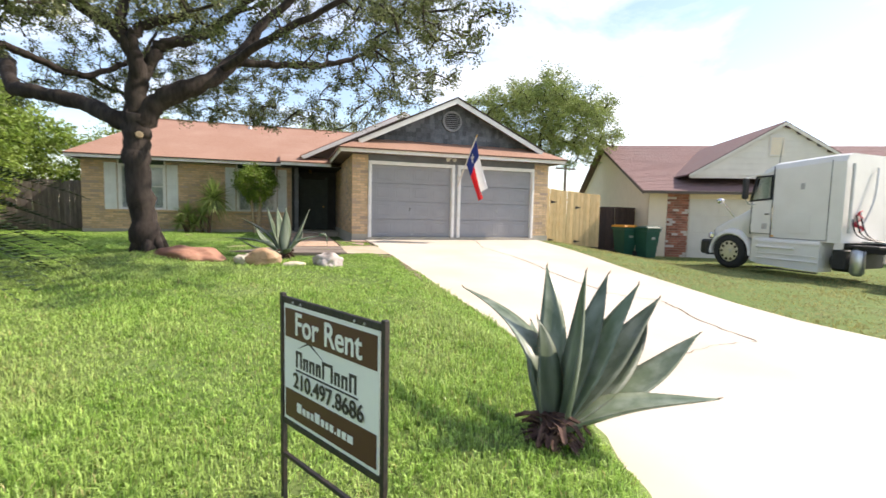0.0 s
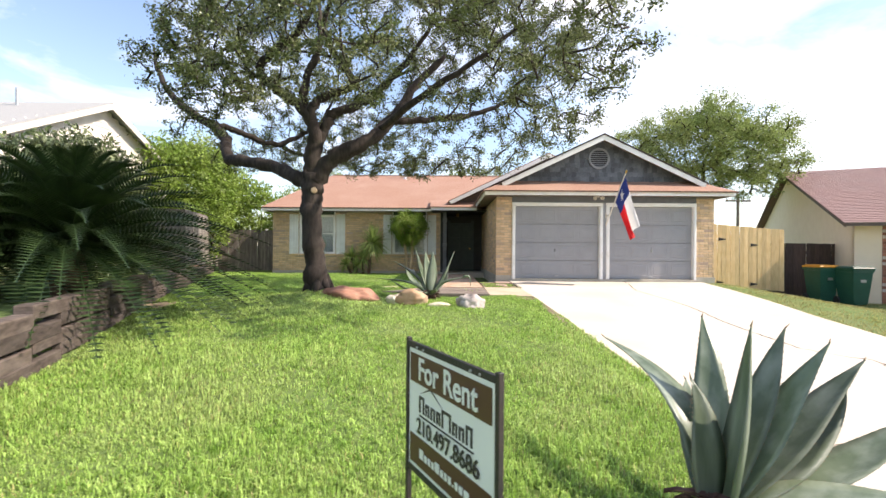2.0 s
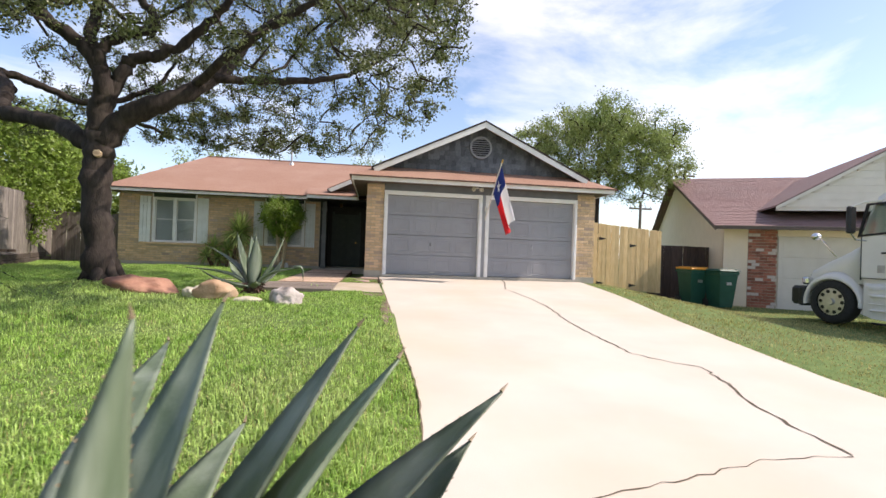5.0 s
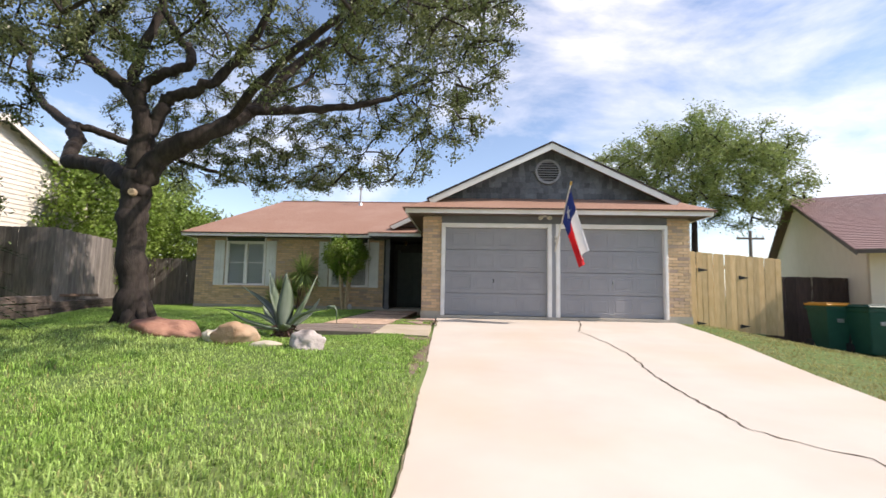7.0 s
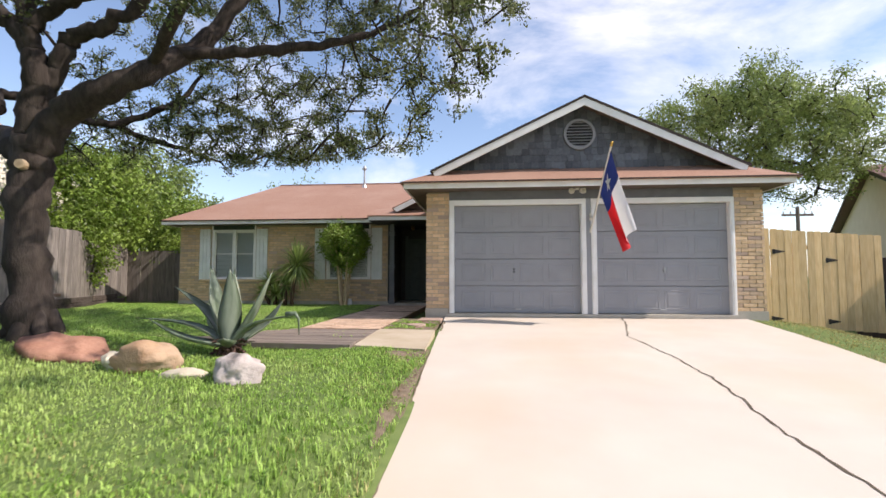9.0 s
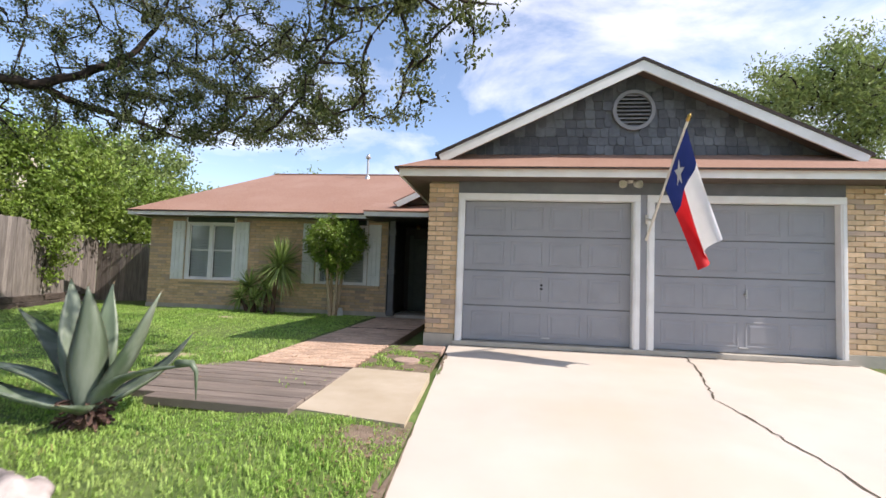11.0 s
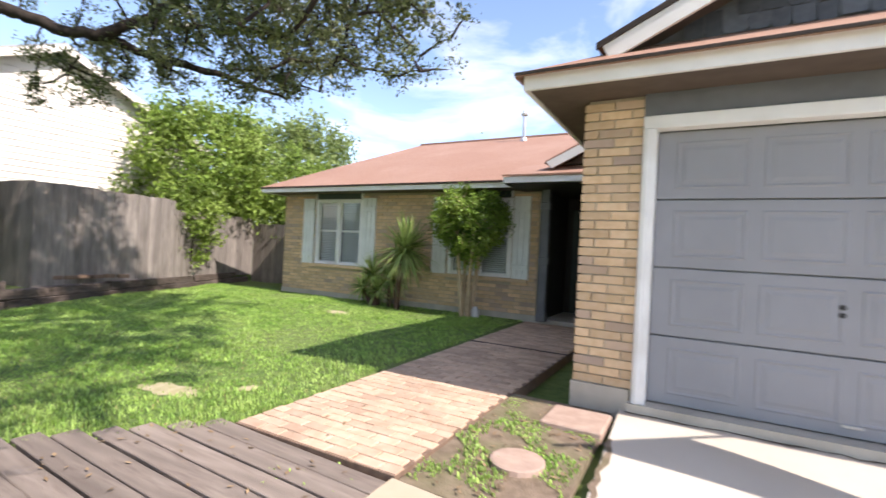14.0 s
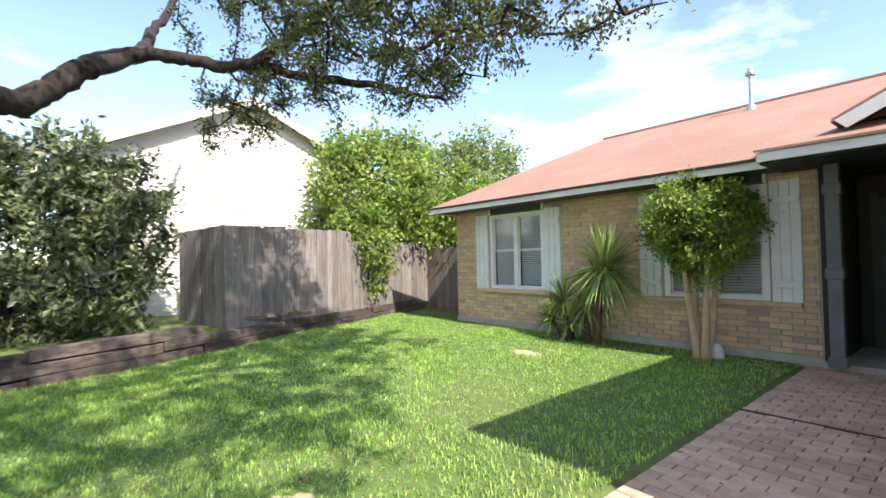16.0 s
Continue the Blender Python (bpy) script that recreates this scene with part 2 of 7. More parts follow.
M_RED = mat("flag_red", (0.62, 0.015, 0.02), (0.68, 0.02, 0.025), 0.7, 10, 0.1, 200, sub=0.25)
M_FLAGWHITE = mat("flag_white", (0.76, 0.76, 0.77), (0.80, 0.80, 0.81), 0.7, 10, 0.1, 200, sub=0.25)
M_POLE = mat("cream_pole", (0.66, 0.62, 0.55), (0.72, 0.68, 0.6), 0.4, 6, 0.0, 10)
M_BRASS = mat("brass", (0.55, 0.36, 0.10), (0.6, 0.42, 0.14), 0.3, 6, 0.0, 10, metal=1.0)
M_CREAM = mat("cream_stucco", (0.80, 0.67, 0.50), (0.85, 0.72, 0.55), 0.85, 3, 0.2, 60)
M_SIDING = mat("white_siding", (0.68, 0.63, 0.555), (0.74, 0.69, 0.615), 0.7, 3, 0.1, 60, (0.58, 0.53, 0.45), 1.2, 0.3)
M_REDBRICK = mat("red_brick", (0.33, 0.12, 0.08), (0.42, 0.175, 0.115), 0.85, 12, 0.4, 90, (0.22, 0.12, 0.09), 4, 0.5, rnd=0.3)
M_PALEBRICK = mat("pale_brick", (0.60, 0.52, 0.46), (0.66, 0.58, 0.52), 0.85, 12, 0.4, 90)
M_TRUCK = mat("white_truck_paint", (0.76, 0.73, 0.68), (0.80, 0.77, 0.72), 0.3, 2, 0.0, 10, (0.62, 0.58, 0.52), 1.5, 0.3, spec=0.5)
M_TYRE = mat("tyre_rubber", (0.02, 0.02, 0.02), (0.035, 0.034, 0.033), 0.85, 20, 0.3, 60)
M_RIM = mat("alloy_rim", (0.5, 0.5, 0.5), (0.62, 0.62, 0.62), 0.35, 10, 0.0, 10, metal=0.9)
M_CHROME = mat("chrome", (0.7, 0.7, 0.7), (0.78, 0.78, 0.78), 0.12, 4, 0.0, 10, metal=1.0)
M_BLACK = mat("black_plastic", (0.015, 0.015, 0.016), (0.025, 0.025, 0.026), 0.5, 10, 0.0, 10)
M_BINGREEN = mat("dark_green_plastic", (0.012, 0.07, 0.05), (0.016, 0.085, 0.06), 0.45, 5, 0.0, 10)
M_BINORANGE = mat("orange_plastic", (0.70, 0.30, 0.03), (0.75, 0.34, 0.04), 0.45, 5, 0.0, 10)
M_REDHOSE = mat("red_hose", (0.5, 0.02, 0.04), (0.55, 0.03, 0.05), 0.4, 10, 0.0, 10)
M_METAL = mat("galvanised_metal", (0.42, 0.42, 0.42), (0.52, 0.52, 0.52), 0.45, 10, 0.0, 10, metal=0.8)
M_POLEWOOD = mat("utility_pole_wood", (0.14, 0.11, 0.09), (0.2, 0.16, 0.13), 0.9, 6, 0.3, 30)


def glass(name, tint=(0.9, 0.95, 0.95), rough=0.02):
    m = bpy.data.materials.new(name)
    m.use_nodes = True
    b = m.node_tree.nodes["Principled BSDF"]
    b.inputs["Base Color"].default_value = (*tint, 1)
    b.inputs["Roughness"].default_value = rough
    b.inputs["Transmission Weight"].default_value = 1.0
    b.inputs["IOR"].default_value = 1.45
    return m


M_GLASS = glass("window_glass")
M_CABGLASS = glass("cab_glass", (0.62, 0.72, 0.66))
M_LENS = glass("lamp_lens", (0.95, 0.95, 0.9), 0.1)


# ---- building helpers ----
def finish(ob, smooth):
    if smooth:
        for p in ob.data.polygons:
            p.use_smooth = True
    return ob


def part(name, bm, material, parent=None, label="", smooth=False):
    """Links a bmesh, in world coordinates, as one mesh object under a thing or a part."""
    me = bpy.data.meshes.new(name)
    bm.to_mesh(me)
    bm.free()
    me.materials.append(material)
    ob = new(name, me)
    if parent is not None:
        ob.parent = parent
        if parent.data is None:
            ob.matrix_parent_inverse = parent.matrix_basis.inverted()
    if label:
        ob["label"] = label
    return finish(ob, smooth)


def raw(name, verts, faces, material, parent=None, label="", smooth=False):
    me = bpy.data.meshes.new(name)
    me.from_pydata([tuple(v) for v in verts], [], [tuple(f) for f in faces])
    me.materials.append(material)
    ob = new(name, me)
    if parent is not None:
        ob.parent = parent
        if parent.data is None:
            ob.matrix_parent_inverse = parent.matrix_basis.inverted()
    if label:
        ob["label"] = label
    return finish(ob, smooth)


def piece(name, mesh, m, parent):
    """One of many alike pieces, on shared mesh data, at the world pose m."""
    ob = new(name, mesh)
    ob.parent = parent
    if parent.data is None:
        ob.matrix_parent_inverse = parent.matrix_basis.inverted()
    ob.matrix_basis = m
    return ob


def thing(name, place, label, category, group="", kind=""):
    ob = new(name)
    ob.empty_display_size = 0.1
    ob.matrix_basis = Matrix.Translation(place)
    return tagged(ob, label, category, group, kind)


def box(bm, x0, x1, y0, y1, z0, z1, bevel=0.0, m=None):
    r = bmesh.ops.create_cube(bm, size=1.0, matrix=Matrix.Translation(((x0 + x1) / 2, (y0 + y1) / 2, (z0 + z1) / 2)) @ Matrix.Diagonal((x1 - x0, y1 - y0, z1 - z0, 1)))
    vs = r["verts"]
    if bevel:
        es = list({e for v in vs for e in v.link_edges})
        vs = bmesh.ops.bevel(bm, geom=es, offset=bevel, segments=1, affect="EDGES")["verts"]
    if m is not None:
        bmesh.ops.transform(bm, matrix=m, verts=vs)
    return bm


def boxed(x0, x1, y0, y1, z0, z1, bevel=0.0, m=None):
    return box(bmesh.new(), x0, x1, y0, y1, z0, z1, bevel, m)


def slab(bm, top, thick, down=(0, 0, -1)):
    """A flat polygon given by its upper corners, with thickness."""
    d = Vector(down) * thick
    a = [bm.verts.new(p) for p in top]
    b = [bm.verts.new(Vector(p) + d) for p in top]
    bm.faces.new(a)
    bm.faces.new(b[::-1])
    for i in range(len(a)):
        j = (i + 1) % len(a)
        bm.faces.new((a[j], a[i], b[i], b[j]))
    bmesh.ops.recalc_face_normals(bm, faces=bm.faces)
    return bm


def tube(bm, pts, radii, seg=8, cap=True):
    """A round tube through points, with a radius at each."""
    pts = [Vector(p) for p in pts]
    rings = []
    side = None
    for i, p in enumerate(pts):
        d = (pts[min(i + 1, len(pts) - 1)] - pts[max(i - 1, 0)]).normalized()
        if side is None:
            side = d.orthogonal().normalized()
        side = (side - d * side.dot(d)).normalized()
        up = d.cross(side)
        rings.append([bm.verts.new(p + (side * math.cos(a) + up * math.sin(a)) * radii[i]) for a in (2 * math.pi * k / seg for k in range(seg))])
    for r, s in zip(rings, rings[1:]):
        for k in range(seg):
            bm.faces.new((r[k], r[(k + 1) % seg], s[(k + 1) % seg], s[k]))
    if cap:
        bm.faces.new(rings[0][::-1])
        bm.faces.new(rings[-1])
    return bm


def spline(pts, n):
    """Points along a smooth curve through pts."""
    pts = [Vector(p) for p in pts]
    out = []
    for i in range(len(pts) - 1):
        a, b, c, d = pts[max(i - 1, 0)], pts[i], pts[i + 1], pts[min(i + 2, len(pts) - 1)]
        for k in range(n):
            t = k / n
            out.append(0.5 * (2 * b + (c - a) * t + (2 * a - 5 * b + 4 * c - d) * t * t + (3 * b - a - 3 * c + d) * t ** 3))
    return out + [pts[-1]]


def frame_yz(origin, u, v):
    """A pose whose x runs along u and y along v on the plan."""
    u, v = Vector((*u, 0)), Vector((*v, 0))
    return Matrix(((u.x, v.x, 0, origin[0]), (u.y, v.y, 0, origin[1]), (0, 0, 1, origin[2]), (0, 0, 0, 1)))


# ---- ground ----
LAWN_Y, LAWN_Z = (-8, -1, 3, 5.3, 8, 10.4, 12, 18, 40), (-0.15, 0.10, 0.25, 0.34, 0.42, 0.47, 0.50, 0.53, 0.6)
DRIVE_Y, DRIVE_Z = (-8, -2, 2, 5.5, 7, 10, 13.8, 20), (-0.35, -0.15, 0.0, 0.17, 0.25, 0.42, 0.58, 0.6)


def drive_z(y):
    return np.interp(y, DRIVE_Y, DRIVE_Z)


def wall_x(y):
    return -3.35 - 0.37 * (y - 3.5)


def drive_left(y):
    return np.interp(y, (-6, 0, 1.5, 2.9, 3.9, 5, 6.5, 8, 13.8), (0.9, 1.75, 2.28, 2.65, 2.77, 2.80, 2.74, 2.69, 2.5))


def drive_right(y):
    return np.interp(y, (-6, 0, 2, 3.2, 4, 5, 8.3, 11.5, 13.8), (9.0, 8.0, 7.6, 7.3, 7.1, 7.1, 7.5, 8.1, 8.35))


def smooth(a, b, x):
    t = np.clip((x - a) / (b - a), 0, 1)
    return t * t * (3 - 2 * t)


def ground_z(x, y):
    """Height of the ground: the lawn, the bed under the driveway, the yards to both sides."""
    x, y = np.asarray(x, float), np.asarray(y, float)
    z = np.interp(y, LAWN_Y, LAWN_Z)
    z = z + 0.24 * np.exp(-((x + 2.2) ** 2 + (y - 9.5) ** 2) / 1.2) + 0.03 * np.sin(x * 1.7 + y) * np.cos(y * 1.3)
    z = z - 0.03 * np.exp(-((x + 0.2) ** 2 + (y - 11) ** 2) / 3)
    right = drive_z(y) - 0.03 + (0.06 - drive_z(y)) * smooth(8.5, 12.0, x)
    k = smooth(drive_left(y) - np.interp(y, (2.5, 5.0), (0.3, 0.9)), drive_left(y) - 0.02, x) * (1 - smooth(11.5, 12.0, y))
    z = z * (1 - k) + (drive_z(y) + 0.012) * k
    k = smooth(drive_left(y) + 0.02, drive_left(y) + 0.10, x)
    z = z * (1 - k) + (drive_z(y) - 0.10) * k
    k = smooth(drive_right(y) - 0.15, drive_right(y) + 0.02, x)
    z = z * (1 - k) + right * k
    # sunk under the paving
    k = smooth(0.17, 0.24, x) * smooth(11.80, 11.9, y) * (1 - smooth(18.6, 18.8, y)) * (1 - smooth(2.4, 2.5, x))
    z = z * (1 - k) + 0.40 * k
    k = smooth(10.44, 10.54, y) * (1 - smooth(11.8, 11.9, y)) * smooth(-0.02, 0.06, x - (-0.88 + (y - 10.5) * 0.83)) * (1 - smooth(2.5, 2.6, x))
    z = z * (1 - k) + 0.36 * k
    k = smooth(0.05, 0.16, wall_x(y) - x)
    z = z * (1 - k) + 0.78 * k
    return z


def axis_steps(lo, hi, step, far):
    a = list(np.arange(lo, hi + step / 2, step))
    d, out = step, []
    p = hi
    while p < far:
        d *= 1.35
        p += d
        out.append(p)
    q, back = lo, []
    d = step
    while q > -far:
        d *= 1.35
        q -= d
        back.append(q)
    return np.array(back[::-1] + a + out)


gx, gy = axis_steps(-11, 20, 0.14, 900), axis_steps(-4, 27, 0.16, 900)
GX, GY = np.meshgrid(gx, gy)
GZ = ground_z(GX, GY)
nx, ny = len(gx), len(gy)
idx = np.arange(nx * ny).reshape(ny, nx)
quads = np.stack([idx[:-1, :-1], idx[:-1, 1:], idx[1:, 1:], idx[1:, :-1]], -1).reshape(-1, 4)
ground = raw("ground", np.stack([GX, GY, GZ], -1).reshape(-1, 3), quads, M_SOIL, smooth=True)
tagged(ground, "green lawn soil sloping gently up to the house", "ground", kind="structure")

# driveway: one cast slab, flared at the street
bm = bmesh.new()
ys = [-5, -3, -1.5, 0, 1, 2, 3, 4, 5, 6, 7, 8, 9, 10, 11, 12, 13, 13.74]
rows = []
for y in ys:
    l, r = float(drive_left(y)), float(drive_right(y))
    rows.append([bm.verts.new((l + (r - l) * k / 6, y, float(drive_z(y)))) for k in range(7)])
for a, b in zip(rows, rows[1:]):
    for k in range(6):
        bm.faces.new((a[k], a[k + 1], b[k + 1], b[k]))
ext = bmesh.ops.extrude_face_region(bm, geom=bm.faces[:])
bmesh.ops.translate(bm, vec=(0, 0, -0.12), verts=[v for v in ext["geom"] if isinstance(v, bmesh.types.BMVert)])
bmesh.ops.recalc_face_normals(bm, faces=bm.faces)
driveway = tagged(part("driveway", bm, M_CONC), "sunlit pale concrete driveway with long cracks", "driveway", kind="structure")


def crack(points, width, seed, jitter=0.022):
    rng = random.Random(seed)
    bm = bmesh.new()
    pts = []
    for a, b in zip(points, points[1:]):
        n = max(2, int((Vector(b) - Vector(a)).length / 0.09))
        for k in range(n):
            t = k / n
            pts.append((a[0] + (b[0] - a[0]) * t + rng.uniform(-jitter, jitter), a[1] + (b[1] - a[1]) * t + rng.uniform(-jitter, jitter)))
    pts.append(points[-1])
    prev = None
    for i, p in enumerate(pts):
        q = pts[min(i + 1, len(pts) - 1)] if i < len(pts) - 1 else p
        o = pts[i - 1] if i else p
        d = Vector((q[0] - o[0], q[1] - o[1])).normalized()
        w = width * rng.uniform(0.35, 1.3)
        z = float(drive_z(p[1])) + 0.004
        cur = [bm.verts.new((p[0] - d.y * w, p[1] + d.x * w, z)), bm.verts.new((p[0] + d.y * w, p[1] - d.x * w, z))]
        if prev:
            bm.faces.new((prev[0], prev[1], cur[1], cur[0]))
        prev = cur
    bmesh.ops.recalc_face_normals(bm, faces=bm.faces)
    return bm


part("crack", crack([(6.0, 13.7), (5.8, 12.75), (5.47, 11.55), (5.53, 10.85), (5.58, 10.2), (5.6, 9.2), (5.52, 8.4), (5.44, 7.9), (5.42, 6.95), (5.45, 5.95), (5.7, 5.6), (5.96, 5.42), (5.8, 4.8), (5.6, 4.3), (5.57, 3.45)], 0.012, 3), M_CRACK, driveway)
part("crack", crack([(5.57, 3.45), (4.98, 3.44), (4.13, 3.23), (3.2, 3.0), (2.55, 2.95)], 0.0045, 4), M_CRACK, driveway)

# concrete pad between walk and driveway
bm = bmesh.new()
slab(bm, [(1.58, 10.27, 0.485), (2.56, 10.09, 0.475), (2.50, 11.78, 0.525), (1.58, 11.83, 0.53)], 0.12)
tagged(part("pavement", bm, M_PAD), "square of pale concrete paving beside the driveway", "paving", kind="structure")

# bed of joints under the brick walk
tagged(part("brick_walk", boxed(0.20, 1.57, 11.87, 18.7, 0.40, 0.517), M_JOINT), "red brick garden walk leading to the front door", "walkway", kind="structure")
bm = bmesh.new()
slab(bm, [(1.60, 11.86, 0.512), (2.47, 11.82, 0.512), (2.44, 13.72, 0.535), (1.60, 13.72, 0.535)], 0.06)
tagged(part("earth_bed", bm, M_DRYSOIL), "bare earth bed with low weeds", "soil bed", kind="structure")

# ---- the house ----
house = thing("house", (0, 18, 0.5), "single-storey tan brick house with a reddish shingle roof", "house")
WINDOWS = ((-5.30, -3.85), (-1.57, -0.18))
WZ0, WZ1 = 1.31, 2.87


def wall_with_openings(x0, x1, y0, y1, z0, z1, holes):
    """One solid wall along x with openings (x from, x to, z from, z to) cut through it."""
    xs = sorted({x0, x1, *(h[0] for h in holes), *(h[1] for h in holes)})
    zs = sorted({z0, z1, *(h[2] for h in holes), *(h[3] for h in holes)})

    def solid(i, j):
        if not (0 <= i < len(xs) - 1 and 0 <= j < len(zs) - 1):
            return False
        x, z = (xs[i] + xs[i + 1]) / 2, (zs[j] + zs[j + 1]) / 2
        return not any(a < x < b and c < z < d for a, b, c, d in holes)

    bm = bmesh.new()
    vs = {(i, j, k): bm.verts.new((x, y, z)) for i, x in enumerate(xs) for j, z in enumerate(zs) for k, y in enumerate((y0, y1))}
    for i in range(len(xs) - 1):
        for j in range(len(zs) - 1):
            if solid(i, j):
                for k in (0, 1):
                    bm.faces.new([vs[q] for q in ((i, j, k), (i + 1, j, k), (i + 1, j + 1, k), (i, j + 1, k))])
                for di, dj, e in ((-1, 0, ((i, j), (i, j + 1))), (1, 0, ((i + 1, j), (i + 1, j + 1))), (0, -1, ((i, j), (i + 1, j))), (0, 1, ((i, j + 1), (i + 1, j + 1)))):
                    if not solid(i + di, j + dj):
                        bm.faces.new([vs[q] for q in ((*e[0], 0), (*e[1], 0), (*e[1], 1), (*e[0], 1))])
    bmesh.ops.recalc_face_normals(bm, faces=bm.faces)
    return bm


front_wall = part("wall", wall_with_openings(-6.34, 0.36, 18.20, 18.40, 0.2, 3.04, [(a, b, WZ0, WZ1) for a, b in WINDOWS]), M_MORTAR, house, "tan brick front wall")
side_wall = part("wall", boxed(-6.34, -6.14, 18.40, 26.0, 0.2, 3.04), M_MORTAR, house)
part("wall", boxed(-6.14, 8.70, 25.8, 26.0, 0.2, 3.04), M_MORTAR, house)
part("foundation", boxed(-6.37, 0.36, 18.165, 18.20, 0.2, 0.64), M_FOUND, house)
garage_wall = part("wall", boxed(2.13, 2.30, 13.80, 19.6, 0.2, 3.15), M_MORTAR, house)
part("wall", boxed(8.55, 8.72, 13.80, 26.0, 0.0, 3.15), M_MORTAR, house)
left_pier = part("pier", boxed(2.13, 2.58, 13.79, 13.98, 0.2, 3.15), M_MORTAR, house, "tan brick garage pier")
right_pier = part("pier", boxed(8.185, 8.72, 13.79, 13.98, 0.0, 3.15), M_MORTAR, house, "tan brick garage pier")
part("foundation", boxed(2.09, 2.56, 13.74, 13.80, 0.2, 0.74), M_FOUND, house)
part("foundation", boxed(8.20, 8.76, 13.74, 13.80, 0.0, 0.72), M_FOUND, house)
part("foundation", boxed(2.09, 2.13, 13.80, 19.6, 0.2, 0.74), M_FOUND, house)
part("sill_strip", boxed(2.55, 8.22, 13.70, 13.95, 0.35, 0.645), M_FOUND, house)
# entry recess, its shade put into near-black walls and ceiling
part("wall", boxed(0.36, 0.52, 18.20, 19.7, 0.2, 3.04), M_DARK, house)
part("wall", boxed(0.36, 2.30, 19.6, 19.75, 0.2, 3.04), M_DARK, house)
part("porch_slab", boxed(0.36, 2.13, 18.1, 19.6, 0.3, 0.60), M_FOUND, house)
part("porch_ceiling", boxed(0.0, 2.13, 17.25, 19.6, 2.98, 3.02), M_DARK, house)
front_door = part("front_door", boxed(0.75, 1.68, 19.53, 19.58, 0.6, 2.65, 0.004), M_GREENTRIM, house, "dark panelled front door")
for zz in (0.75, 1.45, 2.05):
    for xx in (0.84, 1.26):
        part("panel", boxed(xx, xx + 0.33, 19.515, 19.532, zz, zz + (0.58 if zz < 2 else 0.45), 0.008), M_GREENTRIM, front_door)
part("doorknob", tube(bmesh.new(), [(1.6, 19.53, 1.55), (1.6, 19.46, 1.55)], [0.02, 0.03], 10), M_BRASS, front_door)
for a, b in ((0.66, 0.75), (1.68, 1.77)):
    part("door_casing", boxed(a, b, 19.54, 19.60, 0.6, 2.75), M_GREENTRIM, house)
bm = boxed(0.46, 0.60, 17.93, 18.06, 0.58, 3.0, 0.006)
for zz in (0.58, 1.62, 2.62):
    box(bm, 0.44, 0.62, 17.91, 18.08, zz, zz + 0.13, 0.012)
part("porch_post", bm, M_GREY, house, "slate grey wooden porch post")

# windows
for a, b in WINDOWS:
    mid = (a + b) / 2
    bm = bmesh.new()
    for x0, x1 in ((a, a + 0.09), (mid - 0.055, mid + 0.055), (b - 0.09, b)):
        box(bm, x0, x1, 18.19, 18.28, WZ0, WZ1, 0.006)
    for x0, x1 in ((a + 0.09, mid - 0.055), (mid + 0.055, b - 0.09)):
        box(bm, x0, x1, 18.195, 18.27, WZ1 - 0.07, WZ1)
        box(bm, x0, x1, 18.195, 18.27, WZ0, WZ0 + 0.05)
    win = part("window", bm, M_WHITE, house, "white double window with closed blinds")
    for x0, x1 in ((a + 0.09, mid - 0.055), (mid + 0.055, b - 0.09)):
        zc = (WZ0 + WZ1) / 2 + 0.02
        bm = bmesh.new()
        for z0, z1, y in ((WZ0 + 0.05, zc + 0.02, 18.235), (zc - 0.02, WZ1 - 0.07, 18.25)):
            for q in ((x0, x0 + 0.022, z0, z1), (x1 - 0.022, x1, z0, z1), (x0 + 0.022, x1 - 0.022, z0, z0 + 0.02), (x0 + 0.022, x1 - 0.022, z1 - 0.02, z1)):
                box(bm, q[0], q[1], y, y + 0.012, q[2], q[3])
        part("sash", bm, M_WHITE, win)
        for z0, z1, y in ((WZ0 + 0.05, zc, 18.24), (zc, WZ1 - 0.07, 18.255)):
            pane = part("pane", boxed(x0 + 0.025, x1 - 0.025, y, y + 0.004, z0 + 0.03, z1 - 0.03), M_GLASS, win)
            pane.visible_shadow = False
        bm = bmesh.new()
        z = WZ0 + 0.06
        while z < WZ1 - 0.08:
            box(bm, x0 + 0.01, x1 - 0.01, 18.30, 18.325, z, z + 0.035, 0.0, None)
            z += 0.042
        part("blind", bm, M_BLIND, win, "pale closed slatted blind")
    part("window_sill", boxed(a - 0.35, b + 0.35, 18.12, 18.20, WZ0 - 0.075, WZ0 - 0.005, 0.008), M_BRICK, win, "tan brick window sill")
    part("room_backing", boxed(a - 0.05, b + 0.05, 18.41, 18.45, WZ0 - 0.05, WZ1 + 0.05), M_ROOM, win)
    part("header_board", boxed(a + 0.02, b - 0.02, 18.17, 18.20, WZ1 + 0.005, 3.02), M_GREENTRIM, win, "dark green board over the window")
    for x in (a + 0.005, b - 0.045):
        part("casing", boxed(x, x + 0.04, 18.165, 18.20, WZ1 + 0.005, 3.02), M_WHITE, win)


def shutter(x0, x1):
    ob = part("shutter", boxed(x0 + 0.004, x1 - 0.004, 18.165, 18.19, WZ0 - 0.01, WZ1 + 0.01), M_SHUT, house, "white board and batten shutter")
    n = 3
    w = (x1 - x0) / n
    for k in range(n):
        part("board", boxed(x0 + k * w + 0.005, x0 + (k + 1) * w - 0.005, 18.148, 18.168, WZ0 - 0.02, WZ1 + 0.02, 0.003), M_SHUT, ob)
    for z in (WZ0 + 0.18, WZ1 - 0.28):
        part("batten", boxed(x0 + 0.012, x1 - 0.012, 18.126, 18.149, z, z + 0.085, 0.004), M_SHUT, ob)


for x0, x1 in ((-5.69, -5.33), (-3.82, -3.46), (-1.94, -1.60), (-0.155, 0.185)):
    shutter(x0, x1)

